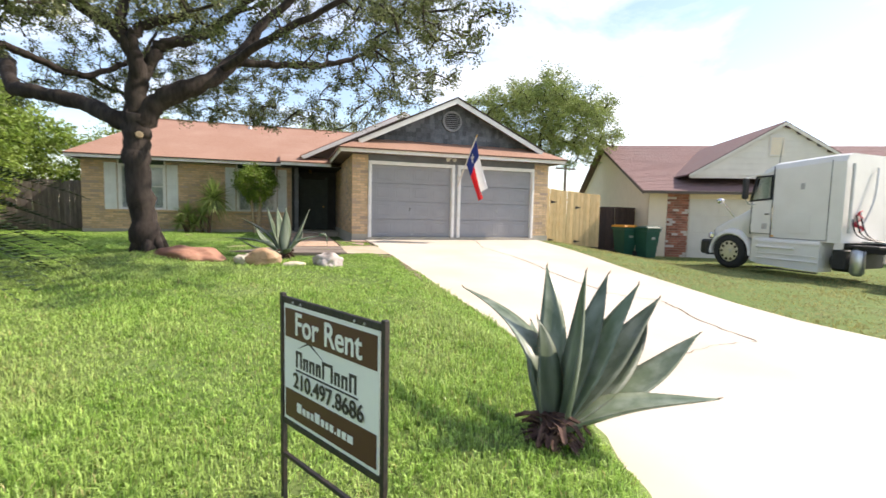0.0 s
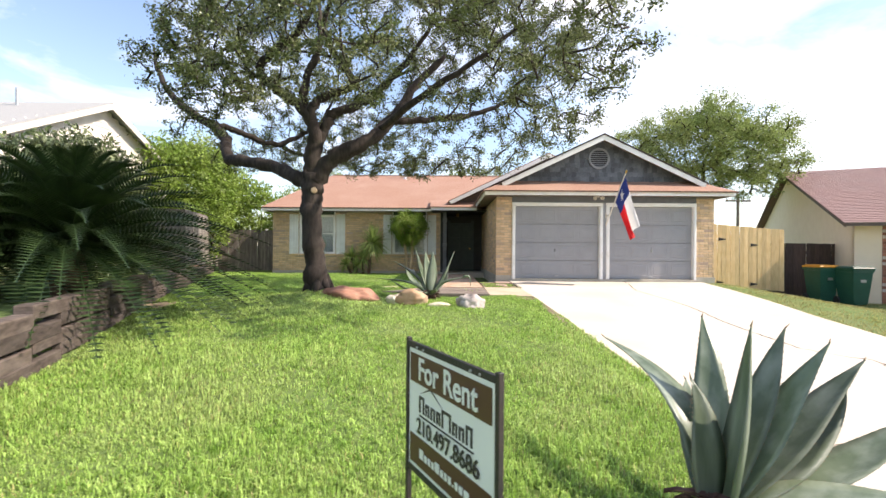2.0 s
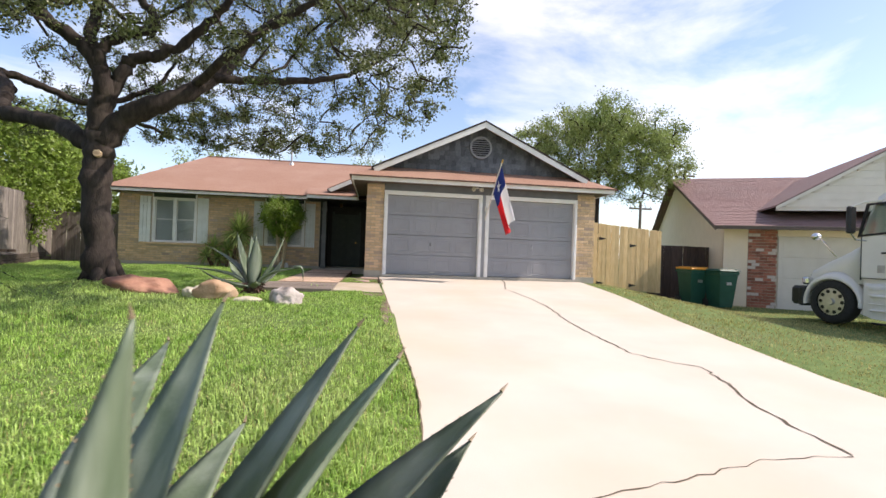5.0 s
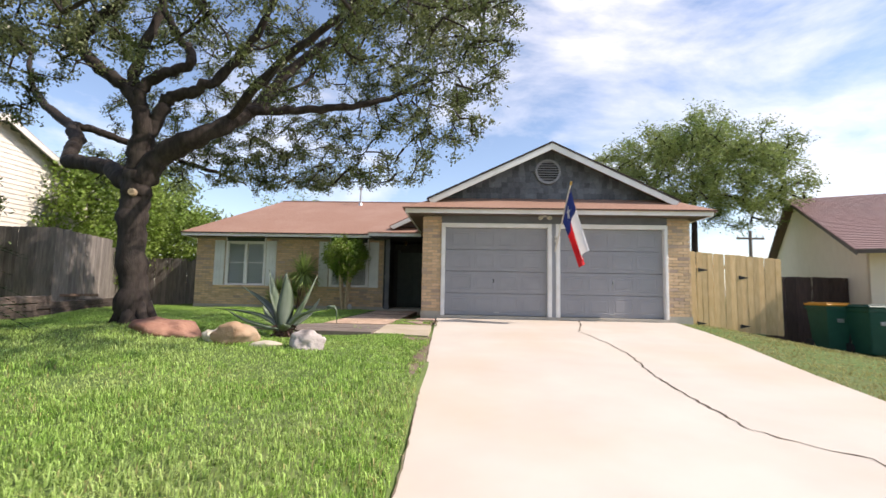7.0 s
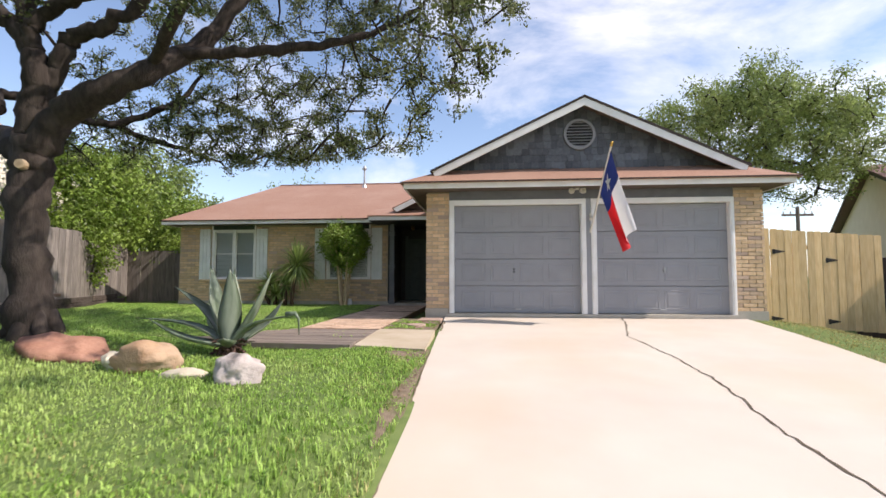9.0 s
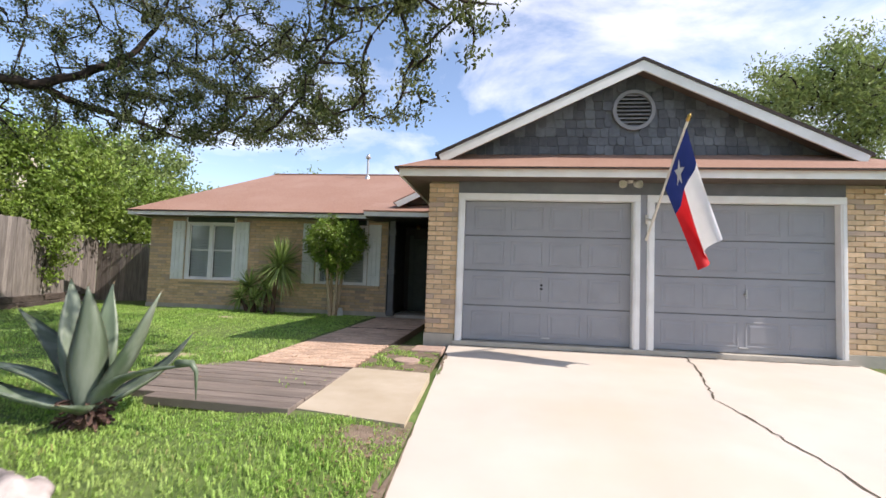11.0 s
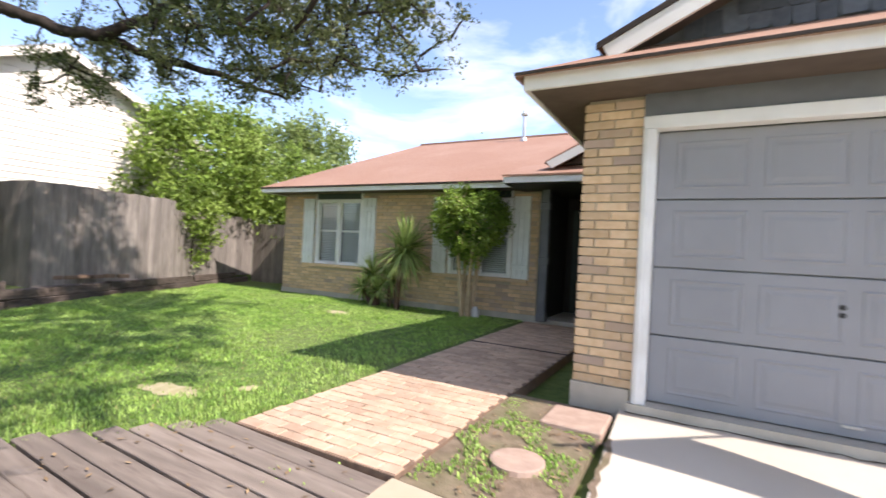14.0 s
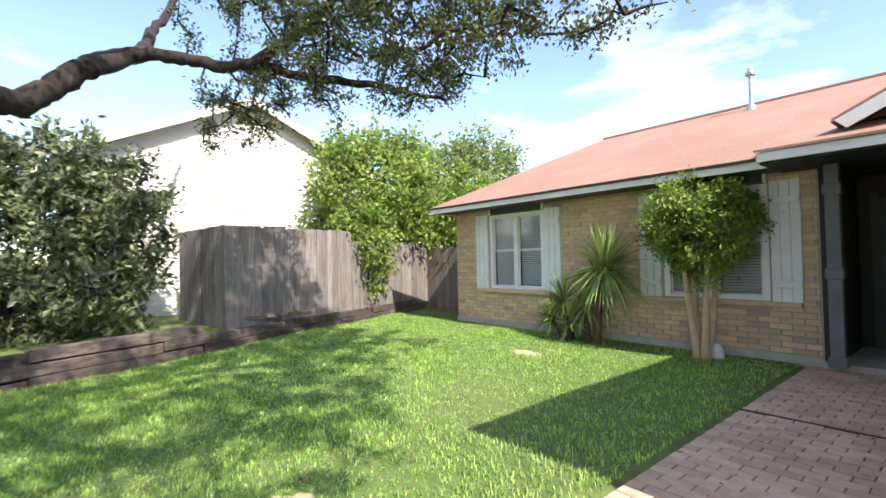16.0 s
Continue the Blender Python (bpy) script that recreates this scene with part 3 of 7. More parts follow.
# garage doors with four sections of four raised panels
DOORS = ((2.69, 5.25), (5.55, 8.11))
for a, b in DOORS:
    z0, z1 = 0.65, 2.86
    door = thing("garage_door", ((a + b) / 2, 13.9, z0), "closed slate grey garage door with raised panels", "garage door", "garage doors")
    part("backing", boxed(a - 0.03, b + 0.03, 13.90, 13.94, z0, z1 + 0.03), M_DOOR, door)
    h = (z1 - z0) / 4
    w = (b - a - 0.18) / 4
    for r in range(4):
        section = part("section", boxed(a, b, 13.862, 13.90, z0 + r * h + 0.006, z0 + (r + 1) * h - 0.006, 0.004), M_DOOR, door)
        for c in range(4):
            x0 = a + 0.10 + c * w + 0.055
            x1 = x0 + w - 0.13
            zz0, zz1 = z0 + r * h + 0.105, z0 + (r + 1) * h - 0.105
            # moulded rim rising to a raised field
            bm = bmesh.new()
            rings = []
            for d, y in ((-0.02, 13.862), (-0.006, 13.856), (0.010, 13.862), (0.03, 13.8615), (0.055, 13.856)):
                rings.append([bm.verts.new((px, y, pz)) for px, pz in ((x0 + d, zz0 + d), (x1 - d, zz0 + d), (x1 - d, zz1 - d), (x0 + d, zz1 - d))])
            for ra, rb in zip(rings, rings[1:]):
                for k in range(4):
                    bm.faces.new((ra[k], ra[(k + 1) % 4], rb[(k + 1) % 4], rb[k]))
            bm.faces.new(rings[-1])
            part("panel", bm, M_DOOR, section)
    xm = (a + b) / 2
    if a < 4:
        for zz in (1.49, 1.545):
            part("lock_hole", tube(bmesh.new(), [(xm - 0.06, 13.862, zz), (xm - 0.06, 13.853, zz)], [0.02, 0.02], 12), M_BLACK, door)
    else:
        bm = tube(bmesh.new(), [(xm + 0.05, 13.862, 1.52), (xm + 0.05, 13.83, 1.52)], [0.02, 0.018], 10)
        box(bm, xm + 0.04, xm + 0.06, 13.815, 13.832, 1.46, 1.58, 0.004)
        part("door_handle", bm, M_METAL, door, "metal twist handle")
    bm = boxed(xm - 0.04, xm + 0.08, 13.84, 13.862, 0.72, 0.74, 0.003)
    part("pull_handle", bm, M_METAL, door)
for x0, x1 in ((2.58, 2.685), (5.245, 5.35), (5.447, 5.555), (8.105, 8.192)):
    part("door_trim", boxed(x0, x1, 13.735, 13.87, 0.60, 2.865, 0.006), M_WHITE, house)
    part("door_trim", boxed(x0 + 0.02, x1 - 0.05 if x1 < 5.4 else x1 - 0.02, 13.72, 13.736, 0.60, 2.865, 0.004), M_WHITE, house)
for x0, x1 in ((2.58, 5.35), (5.447, 8.192)):
    part("door_trim", boxed(x0, x1, 13.732, 13.87, 2.865, 2.97, 0.006), M_WHITE, house)
part("mullion", boxed(5.35, 5.447, 13.75, 13.90, 0.60, 2.97), M_DOOR, house)
part("frieze_board", boxed(2.58, 8.19, 13.755, 13.87, 2.97, 3.20), M_GREY, house, "slate grey board above the garage doors")

# eaves of the garage wing
part("soffit", boxed(1.74, 9.06, 13.34, 13.80, 3.155, 3.175), M_SOFFIT, house, "dark brown soffit")
part("soffit", boxed(1.74, 2.13, 13.80, 17.2, 3.155, 3.175), M_SOFFIT, house)
part("soffit", boxed(8.72, 9.06, 13.80, 26.0, 3.155, 3.175), M_SOFFIT, house)
part("fascia", boxed(1.70, 9.10, 13.30, 13.335, 3.145, 3.275, 0.004), M_WHITE, house, "white fascia board")
part("fascia", boxed(1.70, 1.735, 13.335, 17.4, 3.145, 3.275), M_WHITE, house)
part("fascia", boxed(9.065, 9.10, 13.335, 26.0, 3.145, 3.275), M_WHITE, house)

part("drip_edge", boxed(1.64, 9.16, 13.228, 13.238, 3.254, 3.277), M_EDGE, house, "dark shingle edge")

# roof of the garage wing: a hip skirt with a gable above it
P, RX = 0.472, 5.345


bm = bmesh.new()
slab(bm, [(1.64, 13.24, 3.275), (9.16, 13.24, 3.275), (8.36, 14.04, 3.667), (2.44, 14.04, 3.667)], 0.035)
part("roof", bm, M_SHINGLE, house, "reddish brown shingle roof")
bm = bmesh.new()
slab(bm, [(1.64, 13.24, 3.275), (2.44, 14.04, 3.667), (RX, 14.04, 5.062), (RX, 26.4, 5.062), (1.64, 26.4, 3.275)], 0.035)
part("roof", bm, M_SHINGLE, house)
bm = bmesh.new()
slab(bm, [(9.16, 13.24, 3.275), (9.16, 26.4, 3.275), (RX, 26.4, 5.062), (RX, 14.04, 5.062), (8.36, 14.04, 3.667)], 0.035)
part("roof", bm, M_SHINGLE, house)
for s in (-1, 1):
    bm = bmesh.new()
    slab(bm, [(RX, 13.66, 5.067), (RX, 14.06, 5.067), (RX + s * 3.14, 14.06, 5.067 - 3.14 * P), (RX + s * 3.14, 13.66, 5.067 - 3.14 * P)], 0.04)
    part("roof", bm, M_SHINGLE, house)
    bm = bmesh.new()
    slab(bm, [(RX, 13.625, 5.073), (RX, 13.66, 5.073), (RX + s * 3.15, 13.66, 5.073 - 3.15 * P), (RX + s * 3.15, 13.625, 5.073 - 3.15 * P)], 0.052)
    part("drip_edge", bm, M_EDGE, house, "dark shingle edge")
    bm = bmesh.new()
    d = 0.155
    slab(bm, [(RX, 13.64, 5.02), (RX + s * 3.10, 13.64, 5.02 - 3.10 * P), (RX + s * 3.10 - s * 0.06, 13.64, 5.02 - 3.10 * P - d + 0.03), (RX, 13.64, 5.02 - d)], 0.035, (0, 1, 0))
    part("rake_board", bm, M_WHITE, house, "white rake board along the gable")
    bm = bmesh.new()
    slab(bm, [(RX, 13.68, 4.975), (RX + s * 2.9, 13.68, 4.975 - 2.9 * P), (RX + s * 2.9, 14.04, 4.975 - 2.9 * P), (RX, 14.04, 4.975)], 0.012)
    part("soffit", bm, M_SOFFIT, house)
bm = bmesh.new()
slab(bm, [(2.42, 14.04, 3.60), (8.38, 14.04, 3.60), (RX, 14.04, 5.005)], 0.1, (0, 1, 0))
gable = part("gable_wall", bm, M_GREY, house, "gable clad in slate grey cut shingles")

# gable vent
VX, VZ, VR = 5.30, 4.37, 0.325
bm = bmesh.new()
n = 40
for k in range(n):
    a0, a1 = 2 * math.pi * k / n, 2 * math.pi * (k + 1) / n
    q = []
    for a in (a0, a1):
        for r, y in ((VR, 14.02), (VR, 13.97), (VR - 0.055, 13.965), (VR - 0.055, 14.02)):
            q.append(bm.verts.new((VX + r * math.cos(a), y, VZ + r * math.sin(a))))
    for i in range(3):
        bm.faces.new((q[i], q[i + 1], q[i + 5], q[i + 4]))
bmesh.ops.remove_doubles(bm, verts=bm.verts, dist=1e-5)
bmesh.ops.recalc_face_normals(bm, faces=bm.faces)
vent = part("gable_vent", bm, M_DOOR, house, "round grey louvred gable vent")
bm = bmesh.new()
vs = [bm.verts.new((VX + (VR - 0.05) * math.cos(2 * math.pi * k / 32), 14.035, VZ + (VR - 0.05) * math.sin(2 * math.pi * k / 32))) for k in range(32)]
bm.faces.new(vs)
part("backing", bm, M_BLACK, vent)
for k in range(9):
    z = VZ - 0.25 + k * 0.0625
    hw = math.sqrt(max(0.0, (VR - 0.05) ** 2 - (z - VZ) ** 2))
    part("slat", boxed(-hw, hw, -0.028, 0.028, -0.005, 0.005, 0, pose(VX, 14.005, z, 35)), M_DOOR, vent)

# second gable behind, over the entry
for s in (-1, 1):
    bm = bmesh.new()
    slab(bm, [(4.5, 17.36, 5.24), (4.5, 26, 5.24), (4.5 + s * 3.85, 26, 5.24 - 3.85 * 0.483), (4.5 + s * 3.85, 17.36, 5.24 - 3.85 * 0.483)], 0.04)
    part("roof", bm, M_SHINGLE, house)
    bm = bmesh.new()
    slab(bm, [(4.5, 17.34, 5.20), (4.5 + s * 3.82, 17.34, 5.20 - 3.82 * 0.483), (4.5 + s * 3.72, 17.34, 5.20 - 3.82 * 0.483 - 0.1), (4.5, 17.34, 5.05)], 0.03, (0, 1, 0))
    part("rake_board", bm, M_WHITE, house)
bm = bmesh.new()
slab(bm, [(0.9, 17.72, 3.38), (7.9, 17.72, 3.38), (4.5, 17.72, 5.15)], 0.1, (0, 1, 0))
part("gable_wall", bm, M_SOFFIT, house)

# main roof with a hipped end
part("drip_edge", boxed(-6.62, 0.0, 17.570, 17.578, 3.080, 3.117), M_EDGE, house)
RY, RZ_ = 22.45, 5.12
bm = bmesh.new()
slab(bm, [(-6.62, 17.58, 3.115), (5.0, 17.58, 3.115), (5.0, RY, RZ_), (-5.0, RY, RZ_)], 0.035)
part("roof", bm, M_SHINGLE, house)
bm = bmesh.new()
slab(bm, [(-6.62, 17.58, 3.115), (-5.0, RY, RZ_), (-6.62, 27.0, 3.115)], 0.035)
part("roof", bm, M_SHINGLE, house)
bm = bmesh.new()
slab(bm, [(5.0, 27.0, 3.115), (-6.62, 27.0, 3.115), (-5.0, RY, RZ_), (5.0, RY, RZ_)], 0.035)
part("roof", bm, M_SHINGLE, house)
bm = boxed(-5.0, 4.5, RY - 0.1, RY + 0.1, RZ_ - 0.03, RZ_ + 0.012)
part("ridge_cap", bm, M_SHINGLE, house)
part("fascia", boxed(-6.60, 0.12, 17.60, 17.63, 2.985, 3.08, 0.004), M_WHITE, house)
part("fascia", boxed(-6.60, -6.57, 17.63, 26.9, 2.985, 3.08), M_WHITE, house)
part("soffit", boxed(-6.57, 0.36, 17.63, 18.2, 3.00, 3.02), M_SOFFIT, house)
part("soffit", boxed(-6.57, -6.34, 18.2, 26.9, 3.00, 3.02), M_SOFFIT, house)
# lower porch eave in front
bm = bmesh.new()
slab(bm, [(-0.03, 17.16, 3.14), (1.70, 17.16, 3.14), (1.70, 18.2, 3.52), (-0.03, 18.2, 3.47)], 0.03)
part("porch_roof", bm, M_SHINGLE, house)
part("fascia", boxed(-0.01, 1.74, 17.18, 17.21, 3.0, 3.105, 0.004), M_WHITE, house)
part("fascia", boxed(-0.01, 0.02, 17.21, 17.6, 3.0, 3.105), M_WHITE, house)
# vent pipe
bm = tube(bmesh.new(), [(-1.38, 21.9, 4.8), (-1.38, 21.9, 5.58)], [0.04, 0.04], 10)
tube(bm, [(-1.38, 21.9, 5.58), (-1.38, 21.9, 5.63), (-1.38, 21.9, 5.65), (-1.38, 21.9, 5.72)], [0.09, 0.10, 0.06, 0.05], 10)
tube(bm, [(-1.38, 21.9, 4.8), (-1.38, 21.9, 4.97)], [0.14, 0.06], 10)
part("vent_pipe", bm, M_METAL, house, "galvanised roof vent pipe")

# ---- foliage helpers ----
def quads_mesh(name, verts, faces, material, parent=None, label="", smooth=False):
    """A mesh from arrays: verts (n, 3), faces (m, 3 or 4)."""
    me = bpy.data.meshes.new(name)
    n, k = faces.shape
    me.vertices.add(len(verts))
    me.vertices.foreach_set("co", np.asarray(verts, np.float32).ravel())
    me.loops.add(n * k)
    me.loops.foreach_set("vertex_index", faces.astype(np.int32).ravel())
    me.polygons.add(n)
    me.polygons.foreach_set("loop_start", np.arange(0, n * k, k, dtype=np.int32))
    me.polygons.foreach_set("use_smooth", np.full(n, smooth))
    me.update(calc_edges=True)
    me.materials.append(material)
    ob = new(name, me)
    if parent is not None:
        ob.parent = parent
        if parent.data is None:
            ob.matrix_parent_inverse = parent.matrix_basis.inverted()
    if label:
        ob["label"] = label
    return ob


def leaf_arrays(centres, length, width, rng, droop=0.0, fold=0.25):
    """Small folded leaves, each a pair of faces, one at every centre."""
    n = len(centres)
    d = rng.normal(size=(n, 3))
    d[:, 2] -= droop
    d /= np.linalg.norm(d, axis=1, keepdims=True)
    s = np.cross(d, rng.normal(size=(n, 3)))
    s /= np.linalg.norm(s, axis=1, keepdims=True) + 1e-9
    nn = np.cross(d, s)
    ln = length * rng.uniform(0.6, 1.25, (n, 1))
    w = width * rng.uniform(0.7, 1.2, (n, 1))
    base, tip = centres - d * ln / 2, centres + d * ln / 2
    mid = centres + d * ln * 0.05 - nn * w * fold
    v = np.stack([base, mid + s * w / 2 + nn * w * fold, tip, mid - s * w / 2 + nn * w * fold, mid], 1).reshape(-1, 3)
    i = np.arange(n)[:, None] * 5
    f = np.concatenate([i + [0, 1, 2, 4], i + [0, 4, 2, 3]], 0)
    return v, f


def grow(nodes, targets, rng, sag, radius):
    """Branches from the nearest point of a skeleton to each target. Returns their paths."""
    pts = [Vector(p) for p in nodes]
    arr = np.array([tuple(p) for p in pts])
    order = np.argsort([np.min(np.linalg.norm(arr - t, axis=1)) for t in targets])
    paths = []
    for k in order:
        t = targets[k]
        a = arr[np.argmin(np.linalg.norm(arr - t, axis=1))]
        length = np.linalg.norm(t - a)
        m = max(3, int(length / 0.28) + 2)
        s = np.linspace(0, 1, m)[:, None]
        side = rng.normal(size=3) * length * 0.12
        p = a + (t - a) * s + side * np.sin(s * math.pi) + rng.normal(size=(m, 3)) * 0.035 * (s > 0)
        p[:, 2] += sag * length * np.sin(s[:, 0] * math.pi)
        paths.append(p)
        arr = np.vstack([arr, p[1:]])
    return paths


def twig_mesh(paths, r0, r1, seg=4):
    bm = bmesh.new()
    for p in paths:
        n = len(p)
        length = np.linalg.norm(p[-1] - p[0])
        a = r0 * min(1.0, 0.45 + 0.35 * length)
        tube(bm, [tuple(q) for q in p], [a + (r1 - a) * k / (n - 1) for k in range(n)], seg, False)
    return bm


def along(paths, per_metre, spread, rng, start=0.35, clump=14):
    """Leaf places in clumps along the outer part of each path."""
    out = []
    for p in paths:
        length = np.linalg.norm(np.diff(p, axis=0), axis=1).sum()
        n = max(2, int(length * per_metre / clump))
        s = start + (1 - start) * rng.random(n) ** 0.7
        s[0] = 1.0
        i = s * (len(p) - 1)
        k = np.minimum(i.astype(int), len(p) - 2)
        f = (i - k)[:, None]
        c = p[k] * (1 - f) + p[k + 1] * f + rng.normal(size=(n, 3)) * spread * 0.7
        m = rng.integers(clump // 2, clump + clump // 2, n)
        c = np.repeat(c, m, axis=0)
        out.append(c + rng.normal(size=c.shape) * spread * np.array((1, 1, 0.75)))
    return np.vstack(out)


# ---- the live oak ----
oak = thing("oak_tree", (-2.2, 9.4, 0.6), "spreading live oak with dark bark on the front lawn", "tree")
OAK_BOUGHS = (
    ((-2.15, 9.42, 0.45), (-2.17, 9.40, 0.75), (-2.22, 9.40, 1.3), (-2.30, 9.38, 2.2), (-2.28, 9.40, 2.75), (-2.30, 9.40, 3.15)),
    ((-2.28, 9.40, 2.80), (-2.60, 9.50, 3.02), (-3.35, 10.05, 3.36), (-4.15, 10.42, 3.55), (-4.62, 10.65, 3.66), (-4.85, 10.95, 3.95), (-4.97, 11.2, 4.25), (-5.5, 11.65, 4.68), (-5.3, 12.05, 4.74), (-4.9, 12.42, 4.62), (-4.3, 12.85, 4.48), (-3.7, 13.35, 4.9), (-3.2, 13.7, 5.45), (-2.9, 14.0, 6.3)),
    ((-2.22, 9.40, 2.95), (-1.95, 9.40, 3.35), (-1.6, 9.42, 3.58), (-1.08, 9.5, 3.88), (-0.56, 10.1, 4.6), (-0.2, 10.35, 5.3), (0.5, 10.6, 6.1)),
    ((-2.28, 9.40, 3.05), (-2.27, 9.38, 3.5), (-2.25, 9.35, 4.05), (-2.54, 9.35, 4.52), (-3.10, 9.35, 4.92), (-3.37, 9.30, 5.26), (-3.15, 9.2, 5.52), (-2.65, 9.1, 5.86), (-2.27, 9.0, 6.3), (-2.0, 8.8, 7.0)),
    ((-2.45, 9.38, 4.42), (-2.49, 9.4, 4.66), (-2.43, 9.4, 5.15), (-2.24, 9.4, 5.56), (-2.17, 9.5, 6.1), (-2.3, 9.8, 7.0)),
    ((-2.27, 9.40, 3.4), (-2.18, 9.45, 3.8), (-1.99, 9.45, 4.19), (-1.86, 9.45, 4.41), (-1.43, 9.45, 4.53), (-0.91, 9.45, 4.88), (-0.3, 9.2, 5.4), (0.3, 8.8, 6.1)),
    ((-2.28, 9.36, 4.2), (-2.27, 9.3, 4.47), (-2.02, 9.3, 4.73), (-1.5, 9.3, 4.91), (-1.46, 9.3, 5.1), (-1.79, 9.3, 5.6), (-2.0, 9.2, 6.2), (-1.6, 8.8, 6.9)),
    ((-0.75, 9.85, 4.35), (0.1, 10.1, 4.45), (0.9, 10.3, 4.6), (1.7, 10.6, 4.9), (2.4, 10.8, 5.4)),
    ((-4.35, 12.8, 4.50), (-4.0, 13.6, 4.40), (-3.65, 14.4, 4.36), (-3.3, 15.3, 4.25)),
    ((-0.9, 9.6, 4.1), (0.0, 9.0, 4.6), (1.1, 8.6, 5.2), (2.0, 8.5, 5.9)),
    ((-4.95, 11.2, 4.22), (-5.4, 11.6, 4.62), (-6.07, 11.92, 5.0), (-6.98, 12.18, 5.73), (-7.54, 12.56, 6.53), (-7.9, 12.9, 7.3)),
)
OAK_GIRTHS = ((0.31, 0.245, 0.225, 0.22, 0.235, 0.19), (0.17, 0.155, 0.14, 0.13, 0.13, 0.125, 0.12, 0.085, 0.08, 0.075, 0.07, 0.05, 0.02), (0.20, 0.19, 0.165, 0.15, 0.13, 0.10, 0.06),
              (0.19, 0.17, 0.135, 0.115, 0.10, 0.095, 0.085, 0.075, 0.06, 0.03), (0.10, 0.095, 0.085, 0.075, 0.06, 0.03), (0.14, 0.125, 0.11, 0.10, 0.09, 0.08, 0.06, 0.03),
              (0.11, 0.10, 0.09, 0.08, 0.075, 0.065, 0.05, 0.03), (0.085, 0.075, 0.065, 0.05, 0.03), (0.07, 0.06, 0.045, 0.02), (0.08, 0.07, 0.055, 0.03), (0.115, 0.11, 0.10, 0.08, 0.06, 0.03))
rng = np.random.default_rng(11)
oak_nodes = []
for k, (pts, rad) in enumerate(zip(OAK_BOUGHS, OAK_GIRTHS)):
    curve = spline(pts, 6)
    rr = np.interp(np.linspace(0, len(rad) - 1, len(curve)), np.arange(len(rad)), rad)
    bm = bmesh.new()
    tube(bm, [p + Vector(rng.normal(size=3) * 0.014) for p in curve], [r * rng.uniform(0.88, 1.12) for r in rr], 14)
    if k == 0:
        # root flare
        for a in range(7):
            ang = a * 0.9 + 0.3
            d = Vector((math.cos(ang), math.sin(ang), 0))
            c = Vector((-2.15, 9.42, 0.0))
            tube(bm, [c + d * 0.16 + Vector((0, 0, 0.98)), c + d * 0.22 + Vector((0, 0, 0.76)), c + d * 0.34 + Vector((0, 0, 0.60))], [0.06, 0.085, 0.04], 8)
    part("trunk" if k == 0 else "limb", bm, M_BARK, oak, "dark furrowed bark" if k == 0 else "", smooth=True)
    if k:
        oak_nodes += [tuple(p) for p in curve[len(curve) // 3:]]
bm = bmesh.new()
for r, d in ((0.068, 0.0), (0.035, 0.02)):
    tube(bm, [Vector((-2.20, 9.22, 2.735)) + Vector((0.03, -0.1, 0)) * s for s in (0.0, 0.75)], [r, r * 0.8], 12)
part("knot", bm, M_STEM, oak, "pale pruned branch scar")
# the outer ring of the crown, where pendulous sprays hang
RING_X, RING_Y = (3.2, 3.5, 3.6, 3.05, 2.1, 1.0, -0.1, -2.1, -3.8), (5.2, 6.6, 9.7, 10.8, 12.2, 13.3, 14.1, 14.8, 15.8)
RING_T = np.linspace(0, 1, 9)


def ring_limit(y):
    """How far east the crown reaches at y."""
    return np.interp(y, RING_Y, RING_X)


targets = []
while len(targets) < 900:
    d = rng.normal(size=3)
    d /= np.linalg.norm(d)
    r = rng.uniform(0.35, 1.0) ** 0.6
    p = np.array((-1.4, 10.0, 4.9)) + d * r * np.array((5.8, 5.6, 3.4))
    low = 3.45 + 0.9 * max(0.0, 1 - np.hypot(p[0] + 2.2, p[1] - 9.4) / 3.0) + rng.uniform(0, 0.5)
    if p[0] < -2.6 and 9.7 < p[1] < 12.6:
        low = max(low, 4.6 + 1.9 * smooth(-2.6, -3.8, p[0]))
    if p[0] > 0.3:
        low += 0.35
    if p[0] < -4.3 - 0.62 * (p[1] - 7.3):
        continue
    if low < p[2] < 8.2 and p[0] < ring_limit(p[1]) + rng.uniform(-0.5, 0.1):
        targets.append(p)
for k in range(190):
    # pendulous sprays round the outer ring
    t = rng.uniform(0, 1)
    x, y = np.interp(t, RING_T, RING_X), np.interp(t, RING_T, RING_Y)
    back = rng.uniform(0.0, 1.0) ** 1.5
    z = np.interp(t, (0, 0.3, 0.5, 0.7, 1.0), (4.5, 3.85, 3.5, 3.9, 4.1)) + rng.exponential(0.45)
    targets.append(np.array((x - back * 1.1, y - back * 0.7, z)))
for k in range(200):
    # high foliage added over the walk, mostly out of view, to shade the lawn
    targets.append(np.array((rng.uniform(0.5, 4.2), rng.uniform(9.3, 12.6), rng.uniform(6.0, 8.0))))
for k in range(130):
    # the thick western side in front of the trunk
    targets.append(np.array((rng.uniform(-5.3, -2.0), rng.uniform(7.4, 9.6), rng.uniform(4.4, 7.0))))
# more high foliage, added to thicken the shade on the lawn
for k in range(90):
    targets.append(np.array((rng.uniform(-4.5, 0.5), rng.uniform(10.0, 14.0), rng.uniform(6.0, 8.0))))
for k in range(200):
    # low sprays over the lawn behind the trunk
    t = rng.uniform(0, 1)
    targets.append(np.array((-5.7 + 5.4 * t + rng.normal() * 0.3, 12.9 + 1.9 * t + rng.uniform(-0.8, 0.9), rng.uniform(4.0, 6.3))))
oak_paths = grow(oak_nodes, np.array(targets), rng, 0.06, 0.03)
tagged(part("branch_mass", twig_mesh(oak_paths, 0.035, 0.006), M_BARK, oak, smooth=True), kind="stuff")
